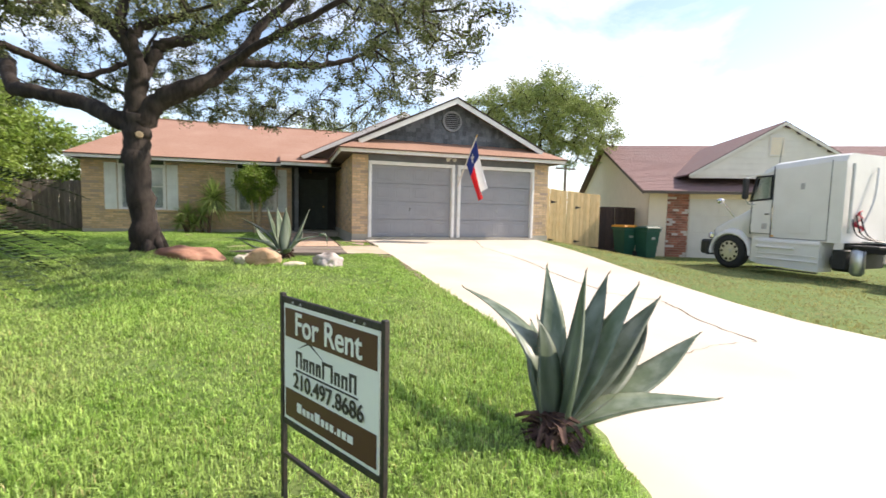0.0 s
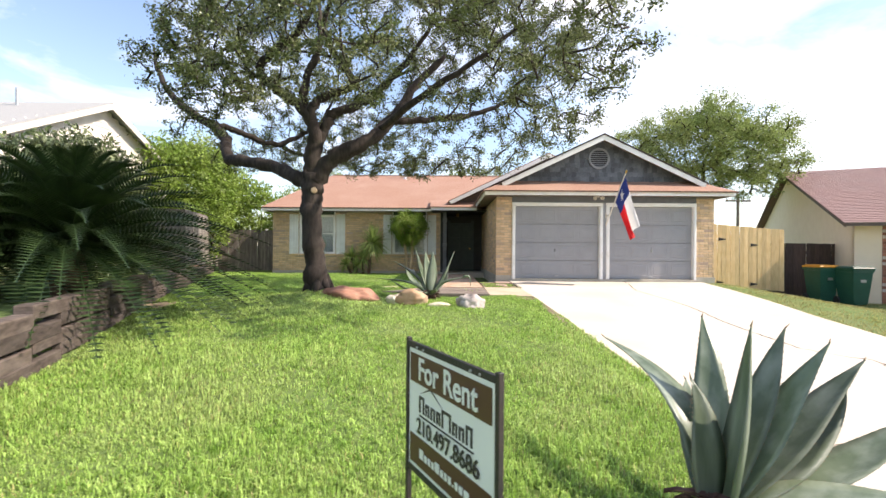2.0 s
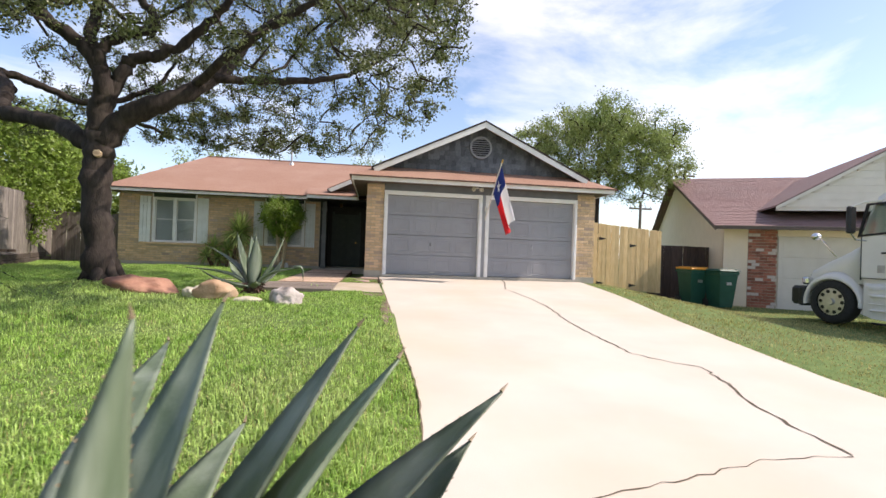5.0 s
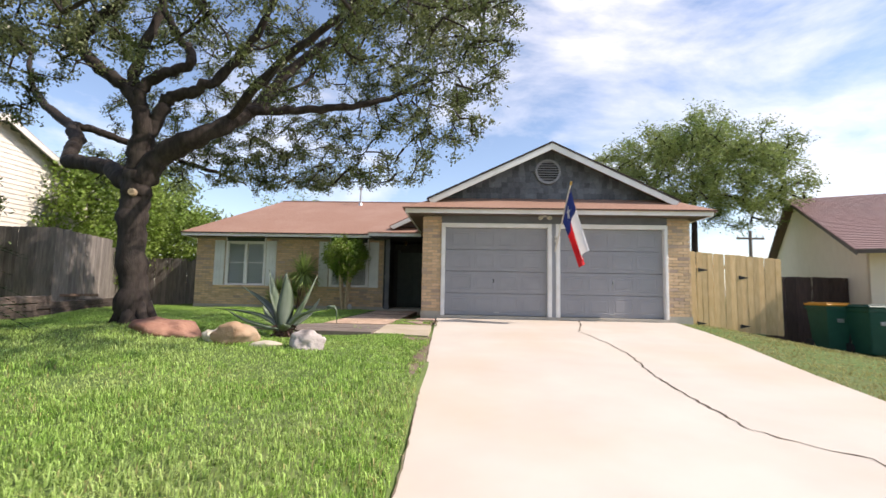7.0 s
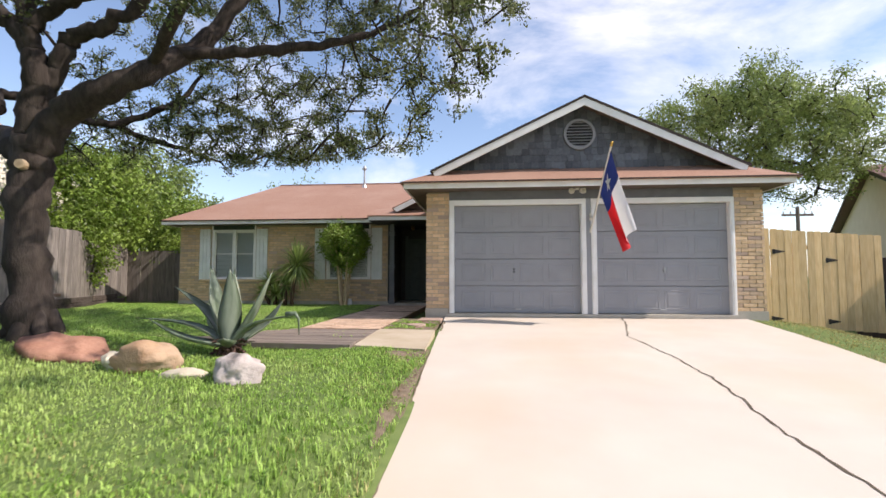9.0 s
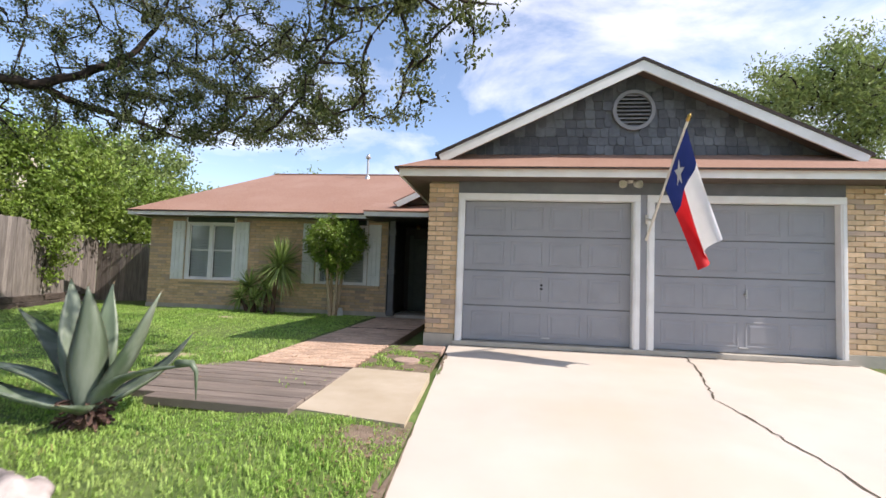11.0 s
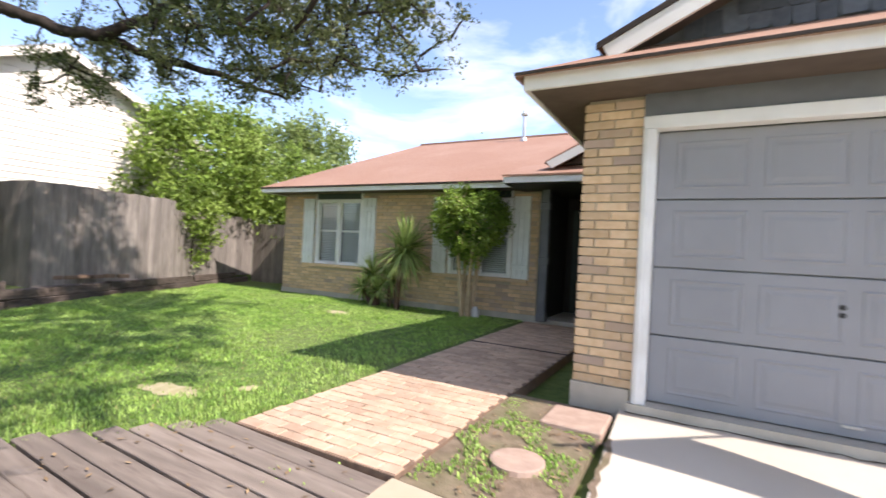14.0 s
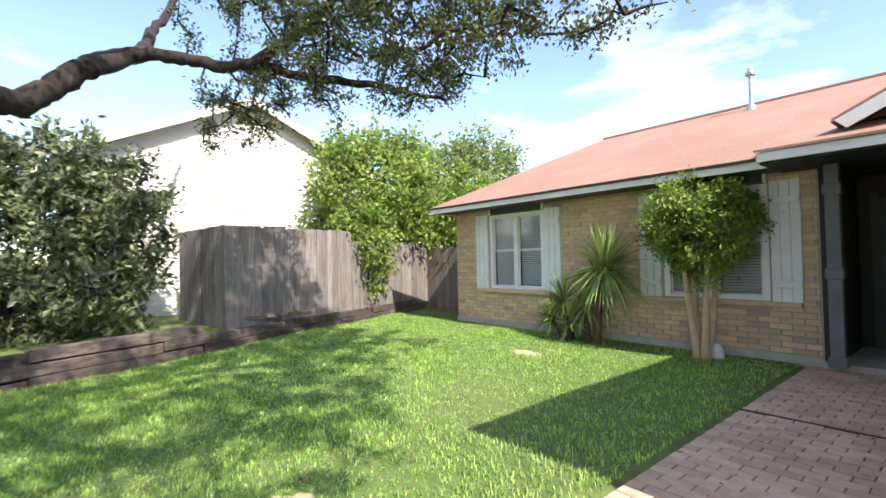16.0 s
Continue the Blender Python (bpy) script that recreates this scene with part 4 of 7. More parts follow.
c = along(oak_paths, 275, 0.072, rng, 0.25, 30)
v, f = leaf_arrays(c, 0.064, 0.032, rng, 0.5)
tagged(quads_mesh("crown", v, f, M_OAK, oak, "small grey-green oak leaves in open sprays"), kind="stuff")

# ---- boulders ----
def boulder(name, centre, size, material, label, seed, turn=0.0, rough=0.16, flat=0.6):
    bm = bmesh.new()
    bmesh.ops.create_icosphere(bm, subdivisions=4, radius=1.0)
    off = Vector((seed * 3.1, seed * 1.7, seed * 0.9))
    for v in bm.verts:
        p = v.co.copy()
        q = p * (1 + rough * 1.6 * noise.noise(p * 1.1 + off) + rough * 0.7 * noise.noise(p * 2.7 + off) + 0.03 * noise.noise(p * 7 + off))
        for c in range(4):
            n = Vector((math.cos(seed + c * 1.7), math.sin(seed * 1.3 + c * 2.3), 0.4 * math.sin(c * 2.1 + seed))).normalized()
            e = q.dot(n) - 0.82
            if e > 0:
                q -= n * e * 0.8
        if q.z < -flat:
            q.z = -flat
        v.co = q
    bmesh.ops.transform(bm, matrix=pose(*centre, 0, 0, turn) @ Matrix.Diagonal((*size, 1)), verts=bm.verts)
    return tagged(part(name, bm, material, smooth=True), label, "rock", "boulders on the lawn")


boulder("boulder", (-1.36, 9.0, 0.55), (0.55, 0.34, 0.21), M_REDROCK, "jagged red sandstone boulder lying on the lawn", 2, -8, 0.26)
boulder("boulder", (-0.13, 8.72, 0.54), (0.34, 0.27, 0.20), M_TANROCK, "orange sandstone boulder lying on the lawn", 5, 12, 0.2)
boulder("boulder", (-0.44, 8.70, 0.50), (0.15, 0.16, 0.14), M_CREAMROCK, "small pale cream boulder against an orange one", 6, 30, 0.3)
boulder("boulder", (0.45, 8.48, 0.45), (0.23, 0.11, 0.06), M_CREAMROCK, "small flat cream stone on the lawn", 7, 10)
boulder("boulder", (1.00, 8.36, 0.50), (0.24, 0.19, 0.17), M_WHITEROCK, "white and grey limestone boulder on the lawn", 9, -25, 0.42)

# ---- agaves ----
def agave(place, leaves, label, width, seed):
    """Leaves are (tip offset, width factor, bow); each is a thick channelled blade with a toothed edge."""
    rng = random.Random(seed)
    ob = thing("agave", place, label, "agave", "agaves on the lawn")
    base = Vector(place)
    for tip, wf, bow in leaves:
        tip = Vector(tip)
        out = Vector((tip.x, tip.y, 0))
        out = out.normalized() if out.length > 1e-3 else Vector((1, 0, 0))
        root = base + out * 0.05 + Vector((0, 0, 0.10))
        end = base + tip
        L = (end - root).length
        bm = bmesh.new()
        rings = []
        n = 14
        W = width * wf
        phase = rng.uniform(0, 6.28)
        d0 = (end - root).normalized()
        side = d0.cross(Vector((0, 0, 1)))
        side = side.normalized() if side.length > 0.05 else out.cross(Vector((0, 0, 1))).normalized()
        for k in range(n + 1):
            t = k / n
            c = root + (end - root) * t + out * bow * L * math.sin(math.pi * t) - Vector((0, 0, 1)) * bow * 0.5 * L * math.sin(math.pi * t)
            # a wavy blade that curls out at its tip
            c = c + side * 0.012 * math.sin(t * 7.0 + phase) * t + out * 0.03 * L * (t ** 4 - t)
            prof = (0.62 + 0.38 * math.sin(min(t / 0.42, 1) * math.pi / 2)) * (1 - max(0, (t - 0.35) / 0.65) ** 1.7)
            w = max(0.004, W * prof)
            up_ = side.cross(d0).normalized()
            th = 0.035 * (1 - t) + 0.006
            ch = w * (0.34 - 0.12 * t)
            row = []
            for s in (-1, -0.55, 0, 0.55, 1):
                row.append(bm.verts.new(c + side * w * s + up_ * (ch * s * s)))
            for s in (0.55, 0, -0.55):
                row.append(bm.verts.new(c + side * w * s + up_ * (ch * s * s - th * (1 - 0.6 * s * s))))
            rings.append(row)
        for a, b in zip(rings, rings[1:]):
            for k in range(8):
                bm.faces.new((a[k], a[(k + 1) % 8], b[(k + 1) % 8], b[k]))
        bm.faces.new(rings[-1])
        bmesh.ops.recalc_face_normals(bm, faces=bm.faces)
        edges = [[r[i].co.copy() for r in rings] for i in (0, 4)]
        leaf = part("leaf", bm, M_AGAVE, ob, smooth=True)
        bm = bmesh.new()
        for line, sg in zip(edges, (-1, 1)):
            for k in range(2, n):
                for h in (0.0, 0.5):
                    p = line[k - 1].lerp(line[k], h)
                    q = p + side * sg * 0.0055 + d0 * 0.004
                    a = [bm.verts.new(p + d0 * 0.005), bm.verts.new(p - d0 * 0.005), bm.verts.new(q)]
                    bm.faces.new(a)
        tube(bm, [edges[0][-1].lerp(edges[1][-1], 0.5), end + d0 * 0.03], [0.006, 0.0008], 5)
        tagged(part("toothed_edge", bm, M_SPINE, leaf), kind="stuff")
    bm = bmesh.new()
    for k in range(64):
        # curled stubs of old leaves
        a = rng.uniform(0, 6.28)
        d = Vector((math.cos(a), math.sin(a), 0))
        z = rng.uniform(-0.02, 0.17)
        side = d.cross(Vector((0, 0, 1)))
        reach = rng.uniform(0.10, 0.19)
        w = rng.uniform(0.018, 0.04)
        prev = None
        for j in range(4):
            t = j / 3
            c = base + d * (0.03 + reach * t) + Vector((0, 0, z + 0.05 * t - rng.uniform(0.02, 0.11) * t * t))
            cur = [c - side * w * (1 - 0.6 * t) + Vector((0, 0, 0.012)), c, c + side * w * (1 - 0.6 * t) + Vector((0, 0, 0.012))]
            if prev:
                slab(bm, [prev[0], prev[1], cur[1], cur[0]], 0.006)
                slab(bm, [prev[1], prev[2], cur[2], cur[1]], 0.006)
            prev = cur
    tube(bm, [base + Vector((0, 0, -0.12)), base + Vector((0, 0, 0.05)), base + Vector((0, 0, 0.15))], [0.09, 0.09, 0.05], 9)
    tagged(part("dead_leaf_base", bm, M_DEADLEAF, ob, "brown dried leaf stubs round the base"), kind="stuff")
    return ob


A1 = Vector((1.82, 1.72, 0.20))


def rel(p):
    return tuple(Vector(p) - A1)


agave(tuple(A1), (
    (rel((1.62, 2.70, 0.94)), 0.70, -0.22), (rel((2.00, 2.14, 1.16)), 0.75, -0.04), (rel((1.80, 1.90, 0.88)), 0.70, -0.07), (rel((1.97, 1.68, 1.18)), 0.95, 0.03),
    (rel((2.37, 2.0, 1.12)), 0.80, 0.0), (rel((2.46, 1.85, 1.075)), 0.90, 0.02), (rel((2.735, 1.96, 0.964)), 1.0, 0.03), (rel((2.88, 1.75, 0.765)), 1.1, 0.08),
    (rel((2.58, 1.33, 0.54)), 1.05, -0.06), (rel((2.66, 1.98, 0.83)), 1.40, 0.09), (rel((2.0, 2.35, 0.75)), 0.8, -0.05), (rel((2.05, 1.95, 0.72)), 0.8, 0.02)),
    "large blue-green agave with toothed leaves beside the driveway", 0.126, 3)
A2 = Vector((0.23, 9.62, 0.47))
agave(tuple(A2), (
    ((-1.12, -0.1, 0.42), 0.8, -0.12), ((-0.84, 0.15, 0.80), 0.95, -0.08), ((-0.34, 0.1, 1.06), 1.15, 0.03), ((-0.12, 0.3, 1.02), 0.9, 0.03), ((0.06, -0.12, 1.02), 1.1, 0.03),
    ((0.50, 0.05, 0.98), 1.0, 0.05), ((0.80, 0.0, 0.46), 1.0, -0.14), ((-0.6, 0.5, 0.62), 0.9, 0.1), ((0.4, 0.6, 0.6), 0.9, 0.1), ((-0.85, -0.25, 0.42), 0.8, 0.1), ((0.12, -0.35, 0.22), 0.9, 0.05)),
    "blue-green agave among boulders on the lawn", 0.122, 8)
part("wilted_tip", tube(bmesh.new(), [A2 + Vector(p) for p in ((0.70, 0.0, 0.47), (0.82, 0.0, 0.48), (0.86, 0.0, 0.42), (0.87, 0.0, 0.22))], [0.03, 0.026, 0.016, 0.003], 8), M_AGAVE, bpy.data.objects["agave.001"], "limp hanging leaf tip", True)

# ---- for rent sign ----
sign = thing("yard_sign", (0.55, 1.30, 0.2), "black iron yard sign with a brown and white rental board", "sign")
SM = frame_yz((0.38, 1.605, 0.0), (0.488, -0.873), (0.873, 0.488))
SW = 0.69
for x in (0.0, SW):
    part("post", boxed(x - 0.011, x + 0.011, -0.011, 0.011, 0.05, 1.135, 0.002, SM), M_IRON, sign)
for z0, z1 in ((1.095, 1.122), (0.555, 0.582), (0.40, 0.418)):
    part("crossbar", boxed(0.011, SW - 0.011, -0.009, 0.009, z0, z1, 0.002, SM), M_IRON, sign)
board = part("board", boxed(0.02, SW - 0.02, -0.006, 0.006, 0.583, 1.094, 0.0, SM), M_SIGNWHITE, sign, "white and brown rental board")
H0, H1 = 0.595, 1.08
zb, zw = H1 - 0.265 * (H1 - H0), H1 - 0.735 * (H1 - H0)
part("brown_band", boxed(0.032, SW - 0.032, -0.0085, -0.006, zb, H1 - 0.004, 0.0, SM), M_SIGNBROWN, board)
part("brown_band", boxed(0.032, SW - 0.032, -0.0085, -0.006, H0 + 0.004, zw, 0.0, SM), M_SIGNBROWN, board)


def lettering(text, x, z, size, material, parent, stretch=1.0, depth=-0.011):
    cu = bpy.data.curves.new("lettering", "FONT")
    cu.body, cu.size, cu.align_x, cu.align_y, cu.extrude, cu.offset = text, size, "CENTER", "CENTER", 0.0008, size * 0.016
    tmp = bpy.data.objects.new("lettering", cu)
    scene.collection.objects.link(tmp)
    me = bpy.data.meshes.new_from_object(tmp.evaluated_get(bpy.context.evaluated_depsgraph_get()))
    bpy.data.objects.remove(tmp)
    me.transform(SM @ Matrix.Translation((x, depth, z)) @ pose(0, 0, 0, 90) @ Matrix.Diagonal((stretch, 1, 1, 1)))
    me.materials.clear()
    me.materials.append(material)
    ob = new("lettering", me)
    ob.parent = parent
    return ob


lettering("For Rent", SW / 2, (zb + H1) / 2 - 0.002, 0.135, M_SIGNWHITE, board, 0.95)
lettering("210.497.8686", SW / 2, zw + 0.048, 0.092, M_SIGNDARK, board, 0.98)
# trade mark as plain shapes
bm = bmesh.new()
zc = zw + 0.135
x = 0.12
for w, h in ((0.045, 0.07), (0.034, 0.05), (0.036, 0.05), (0.032, 0.05), (0.07, 0.07), (0.034, 0.05), (0.036, 0.05), (0.042, 0.07)):
    for a, b in ((0.0, 0.011), (w - 0.011, w)):
        box(bm, x + a, x + b, -0.009, -0.006, zc - 0.025, zc - 0.025 + h, 0, SM)
    box(bm, x + 0.011, x + w - 0.011, -0.009, -0.006, zc - 0.036 + h, zc - 0.025 + h, 0, SM)
    x += w + 0.013
tagged(part("mark", bm, M_SIGNDARK, board, "dark trade mark"), kind="stuff")
part("underline", boxed(0.12, 0.55, -0.009, -0.006, zc - 0.042, zc - 0.036, 0, SM), M_SIGNDARK, board)
bm = bmesh.new()
slab(bm, [SM @ Vector(p) for p in ((0.13, -0.008, zc + 0.055), (0.22, -0.008, zc + 0.10), (0.32, -0.008, zc + 0.05), (0.22, -0.008, zc + 0.09))], 0.002, SM.to_3x3() @ Vector((0, 1, 0)))
part("roof_line", bm, M_SIGNDARK, board)
bm = bmesh.new()
x = 0.13
for k, w in enumerate((0.035, 0.022, 0.022, 0.020, 0.034, 0.022, 0.020, 0.022, 0.009, 0.020, 0.024, 0.034)):
    h = 0.040 if k in (0, 4) else (0.009 if k == 8 else 0.028)
    box(bm, x, x + w, -0.0105, -0.0085, (H0 + zw) / 2 - 0.018, (H0 + zw) / 2 - 0.018 + h, 0, SM)
    x += w + 0.010
tagged(part("web_line", bm, M_SIGNWHITE, board, "pale web address in plain bars"), kind="stuff")

for x in (0.10, 0.16, SW - 0.16, SW - 0.10):
    part("bolt", tube(bmesh.new(), [SM @ Vector((x, -0.009, 1.105)), SM @ Vector((x, -0.014, 1.105))], [0.006, 0.005], 8), M_METAL, sign)

# ---- fences ----
def picket_mesh(name, w, t, h, material, ear=0.02, seed=0):
    bm = bmesh.new()
    pts = [(-w / 2, 0), (w / 2, 0), (w / 2, h - ear), (w / 2 - ear, h), (-w / 2 + ear, h), (-w / 2, h - ear)]
    slab(bm, [(x, 0, z) for x, z in pts], t, (0, 1, 0))
    me = bpy.data.meshes.new(name)
    bm.to_mesh(me)
    bm.free()
    me.materials.append(material)
    return me


def fence(name, a, b, z0, z1, material, label, width=0.14, tops=0.02, seed=1, gap=0.006, group=""):
    """A run of upright boards from a to b on the plan, with rails behind."""
    rng = random.Random(seed)
    a, b = Vector((*a, 0)), Vector((*b, 0))
    d = (b - a)
    n = max(1, round(d.length / width))
    u = d.normalized()
    m0 = frame_yz((a.x, a.y, 0), (u.x, u.y), (-u.y, u.x))
    ob = thing(name, (a.x, a.y, z0), label, "fence", group)
    step = d.length / n
    mesh = picket_mesh("board", step - gap, 0.018, z1 - z0, material)
    for k in range(n):
        piece("board", mesh, m0 @ pose((k + 0.5) * step, rng.uniform(-0.004, 0.004), z0 + rng.uniform(-tops, tops), 0, rng.uniform(-0.35, 0.35), rng.uniform(-0.6, 0.6)), ob)
    for h in (0.25, 0.82):
        z = z0 + (z1 - z0) * h
        part("rail", boxed(0, d.length, 0.024, 0.062, z, z + 0.085, 0.0, m0), material, ob)
    return ob, m0


gate, gm = fence("wooden_gate", (8.79, 14.16), (11.17, 14.16), 0.36, 2.29, M_PINE, "new pale pine board fence with a hinged gate", 0.14, 0.006, 5)
for k, ob in enumerate([c for c in gate.children if c.name.startswith("board")]):
    ob.matrix_basis = Matrix.Translation((0, 0, 0.09 - 0.18 * k / 17)) @ ob.matrix_basis
for x, z in ((0.36, 1.90), (1.36, 1.72), (1.36, 0.50), (0.30, 0.55)):
    bm = bmesh.new()
    slab(bm, [(x, -0.004, z + 0.035), (x + 0.05, -0.004, z + 0.035), (x + 0.19, -0.004, z + 0.008), (x + 0.19, -0.004, z - 0.008), (x + 0.05, -0.004, z - 0.035), (x, -0.004, z - 0.035)], 0.006, (0, 1, 0))
    box(bm, x - 0.04, x, -0.006, 0.002, z - 0.05, z + 0.05)
    tube(bm, [(x, -0.01, z - 0.045), (x, -0.01, z + 0.045)], [0.009, 0.009], 8)
    bmesh.ops.transform(bm, matrix=gm, verts=bm.verts)
    part("hinge", bm, M_IRON, gate, "black iron strap hinge")
fence("board_fence", (11.25, 15.0), (14.45, 15.0), -0.1, 1.80, M_DARKWOOD, "dark stained board fence between two houses", 0.14, 0.008, 6)
fence("board_fence", (-7.15, 13.30), (-8.05, 16.35), 0.72, 2.66, M_OLDWOOD, "weathered grey board fence along the neighbouring yard", 0.15, 0.015, 7, group="weathered fences")
fence("board_fence", (-9.6, 13.05), (-7.15, 13.30), 0.72, 2.66, M_OLDWOOD, "weathered grey board fence along the neighbouring yard", 0.15, 0.015, 8, group="weathered fences")
fence("board_fence", (-8.05, 16.35), (-9.25, 19.55), 0.72, 2.45, M_OLDWOOD, "weathered grey board fence along the neighbouring yard", 0.15, 0.015, 9, group="weathered fences")
fence("board_fence", (-9.25, 19.55), (-6.36, 19.75), 0.5, 2.30, M_OLDWOOD, "weathered grey board fence beside the house corner", 0.15, 0.01, 10, group="weathered fences")

# ---- retaining wall of old timbers ----
retaining = thing("retaining_wall", (-5, 8, 0.5), "low retaining wall of stacked weathered timbers", "retaining wall")
rw = random.Random(4)
y = 0.6
runs = []
while y < 19.2:
    runs.append((y, min(y + rw.uniform(1.9, 2.5), 19.3)))
    y = runs[-1][1]
for row in range(4):
    for k, (y0, y1) in enumerate(runs):
        s = 0.6 * (row % 2)
        ya, yb = max(0.6, y0 - s) + 0.008, (y1 - s) - 0.008
        base = float(np.interp((ya + yb) / 2, LAWN_Y, LAWN_Z)) - 0.03
        z0 = base + row * 0.165
        top_limit = np.interp((ya + yb) / 2, (0, 6, 10, 14, 19.3), (1.05, 1.0, 0.96, 0.92, 0.86))
        if yb - ya < 0.3 or z0 + 0.12 > top_limit:
            continue
        mid = Vector((wall_x((ya + yb) / 2), (ya + yb) / 2, 0))
        ang = math.atan2(yb - ya, wall_x(yb) - wall_x(ya))
        L = math.hypot(yb - ya, wall_x(yb) - wall_x(ya))
        bm = boxed(-L / 2, L / 2, -0.085, 0.085, 0, 0.158, 0.012)
        bmesh.ops.subdivide_edges(bm, edges=[e for e in bm.edges if e.calc_length() > 0.8], cuts=5)
        for v in bm.verts:
            v.co += Vector((0, 0.010 * noise.noise(v.co * 5 + Vector((k, row, 0))), 0.008 * noise.noise(v.co * 4 + Vector((row, k, 3)))))
        bmesh.ops.transform(bm, matrix=pose(mid.x + rw.uniform(-0.015, 0.015), mid.y, z0, 0, 0, math.degrees(ang)), verts=bm.verts)
        part("timber", bm, M_TIE, retaining)
bm = bmesh.new()
for k in range(7):
    x = wall_x(14.2) - 0.03 + rw.uniform(-0.05, 0.05)
    box(bm, -0.1, 0.1, -0.05, 0.05, 0, 0.07, 0.006, pose(x, 13.5 + k * 0.23, 0.90 + 0.005 * (k % 2), 0, 0, rw.uniform(60, 120)))
tagged(part("loose_bricks", bm, M_JOINT), "row of loose red bricks lying on the timber wall", "bricks", kind="stuff")

# ---- left neighbour ----
left_house = thing("neighbour_house", (-13, 14, 0.6), "white clapboard house with a grey shingle roof behind the fence", "house")
LX, AY, AZ, EZ = -10.9, 15.0, 6.28, 4.62
HW = 3.6
bm = bmesh.new()
slab(bm, [(LX, AY - HW, 0.5), (LX, AY + HW, 0.5), (LX, AY + HW, EZ), (LX, AY, AZ - 0.12), (LX, AY - HW, EZ)], 0.2, (-1, 0, 0))
lw = part("wall", bm, M_SIDING, left_house, "white clapboard gable wall")
bm = bmesh.new()
z = 0.7
while z < AZ - 0.3:
    hw = HW if z < EZ else HW * (AZ - 0.15 - z) / (AZ - 0.12 - EZ)
    if hw > 0.1:
        slab(bm, [(LX + 0.022, AY - hw, z), (LX + 0.022, AY + hw, z), (LX + 0.004, AY + hw, z + 0.145), (LX + 0.004, AY - hw, z + 0.145)], 0.004, (-1, 0, 0))
    z += 0.15
tagged(part("clapboard", bm, M_SIDING, lw), kind="stuff")
part("wall", boxed(-20, LX - 0.2, AY - HW, AY - HW + 0.2, 0.5, EZ), M_SIDING, left_house)
for s, y1 in ((-1, AY - HW - 0.4), (1, AY + HW + 0.4)):
    k = (AZ - EZ) / HW
    bm = bmesh.new()
    ze = AZ - k * abs(y1 - AY)
    slab(bm, [(LX + 0.35, AY, AZ + 0.05), (LX + 0.35, y1, ze + 0.05), (-20, y1, ze + 0.05), (-20, AY, AZ + 0.05)], 0.06)
    part("roof", bm, M_SHINGLE_G, left_house)
    bm = bmesh.new()
    slab(bm, [(LX + 0.36, AY, AZ), (LX + 0.36, y1, ze), (LX + 0.36, y1, ze - 0.18), (LX + 0.36, AY, AZ - 0.18)], 0.03, (-1, 0, 0))
    part("rake_board", bm, M_SIDING, left_house)
part("fascia", boxed(-20, LX + 0.35, AY - HW - 0.42, AY - HW - 0.39, EZ - 0.34, EZ - 0.14), M_SIDING, left_house)
part("window", boxed(LX, LX + 0.04, 15.3, 15.9, 2.35, 2.95, 0.006), M_ROOM, left_house, "small dark window")
bm = tube(bmesh.new(), [(-13.2, 14.4, 6.0), (-13.2, 14.4, 6.6)], [0.05, 0.05], 8)
part("vent_pipe", bm, M_METAL, left_house)

# ---- right neighbour ----
NM = frame_yz((12.6, 13.3, 0.0), (0.896, -0.443), (0.443, 0.896))
right_house = thing("neighbour_house", (12.6, 13.3, 0), "cream stucco house with a brown shingle roof and brick pier", "house")


def npart(name, bm, material, parent, label=""):
    bmesh.ops.transform(bm, matrix=NM, verts=bm.verts)
    return part(name, bm, material, parent, label)


bm = bmesh.new()
slab(bm, [(0, 0.05, -0.3), (0, 17.6, -0.3), (0, 17.6, 2.45), (0, 8.85, 5.08), (0, 0.05, 2.42)], 0.2, (1, 0, 0))
npart("wall", bm, M_CREAM, right_house, "cream stucco gable wall")
npart("wall", boxed(0, 0.62, 0.0, 0.2, -0.3, 2.38), M_CREAM, right_house)
npart("wall", boxed(6.6, 16, 0.0, 0.2, -0.3, 2.38), M_CREAM, right_house)
npart("wall", boxed(1.36, 6.6, 0.0, 0.2, 2.12, 2.38), M_CREAM, right_house)
pier = npart("pier", boxed(0.62, 1.36, 0.0, 0.25, -0.3, 2.38), M_MORTAR, right_house, "red brick pier with pale bricks")
for k, (v, zz) in enumerate([(v, z) for z in np.arange(-0.22, 2.32, 0.086) for v in range(4)]):
    row = round((zz + 0.22) / 0.086)
    x0 = 0.63 + v * 0.2 - (0.1 if row % 2 else 0)
    x1 = min(x0 + 0.19, 1.35)
    x0 = max(x0, 0.63)
    if x1 - x0 > 0.04:
        pale = (row * 11 + v * 7 + row * row) % 9 == 0 or (v == 1 and row % 5 == 2)
        npart("brick", boxed(x0, x1, -0.018, 0.01, zz, zz + 0.076, 0.003), M_PALEBRICK if pale else M_REDBRICK, pier)
ngd = npart("garage_door", boxed(1.36, 6.6, 0.08, 0.14, -0.3, 2.12), M_SIDING, right_house, "cream sectional garage door")
for k in range(4):
    bm = boxed(1.40, 6.56, 0.055, 0.08, -0.28 + k * 0.6, 0.30 + k * 0.6, 0.008)
    npart("section", bm, M_SIDING, ngd)
    for j in range(6):
        npart("panel", boxed(1.52 + j * 0.85, 2.24 + j * 0.85, 0.045, 0.055, -0.20 + k * 0.6, 0.22 + k * 0.6, 0.004), M_SIDING, ngd)
kp = (5.21 - 2.36) / 9.4
bm = bmesh.new()
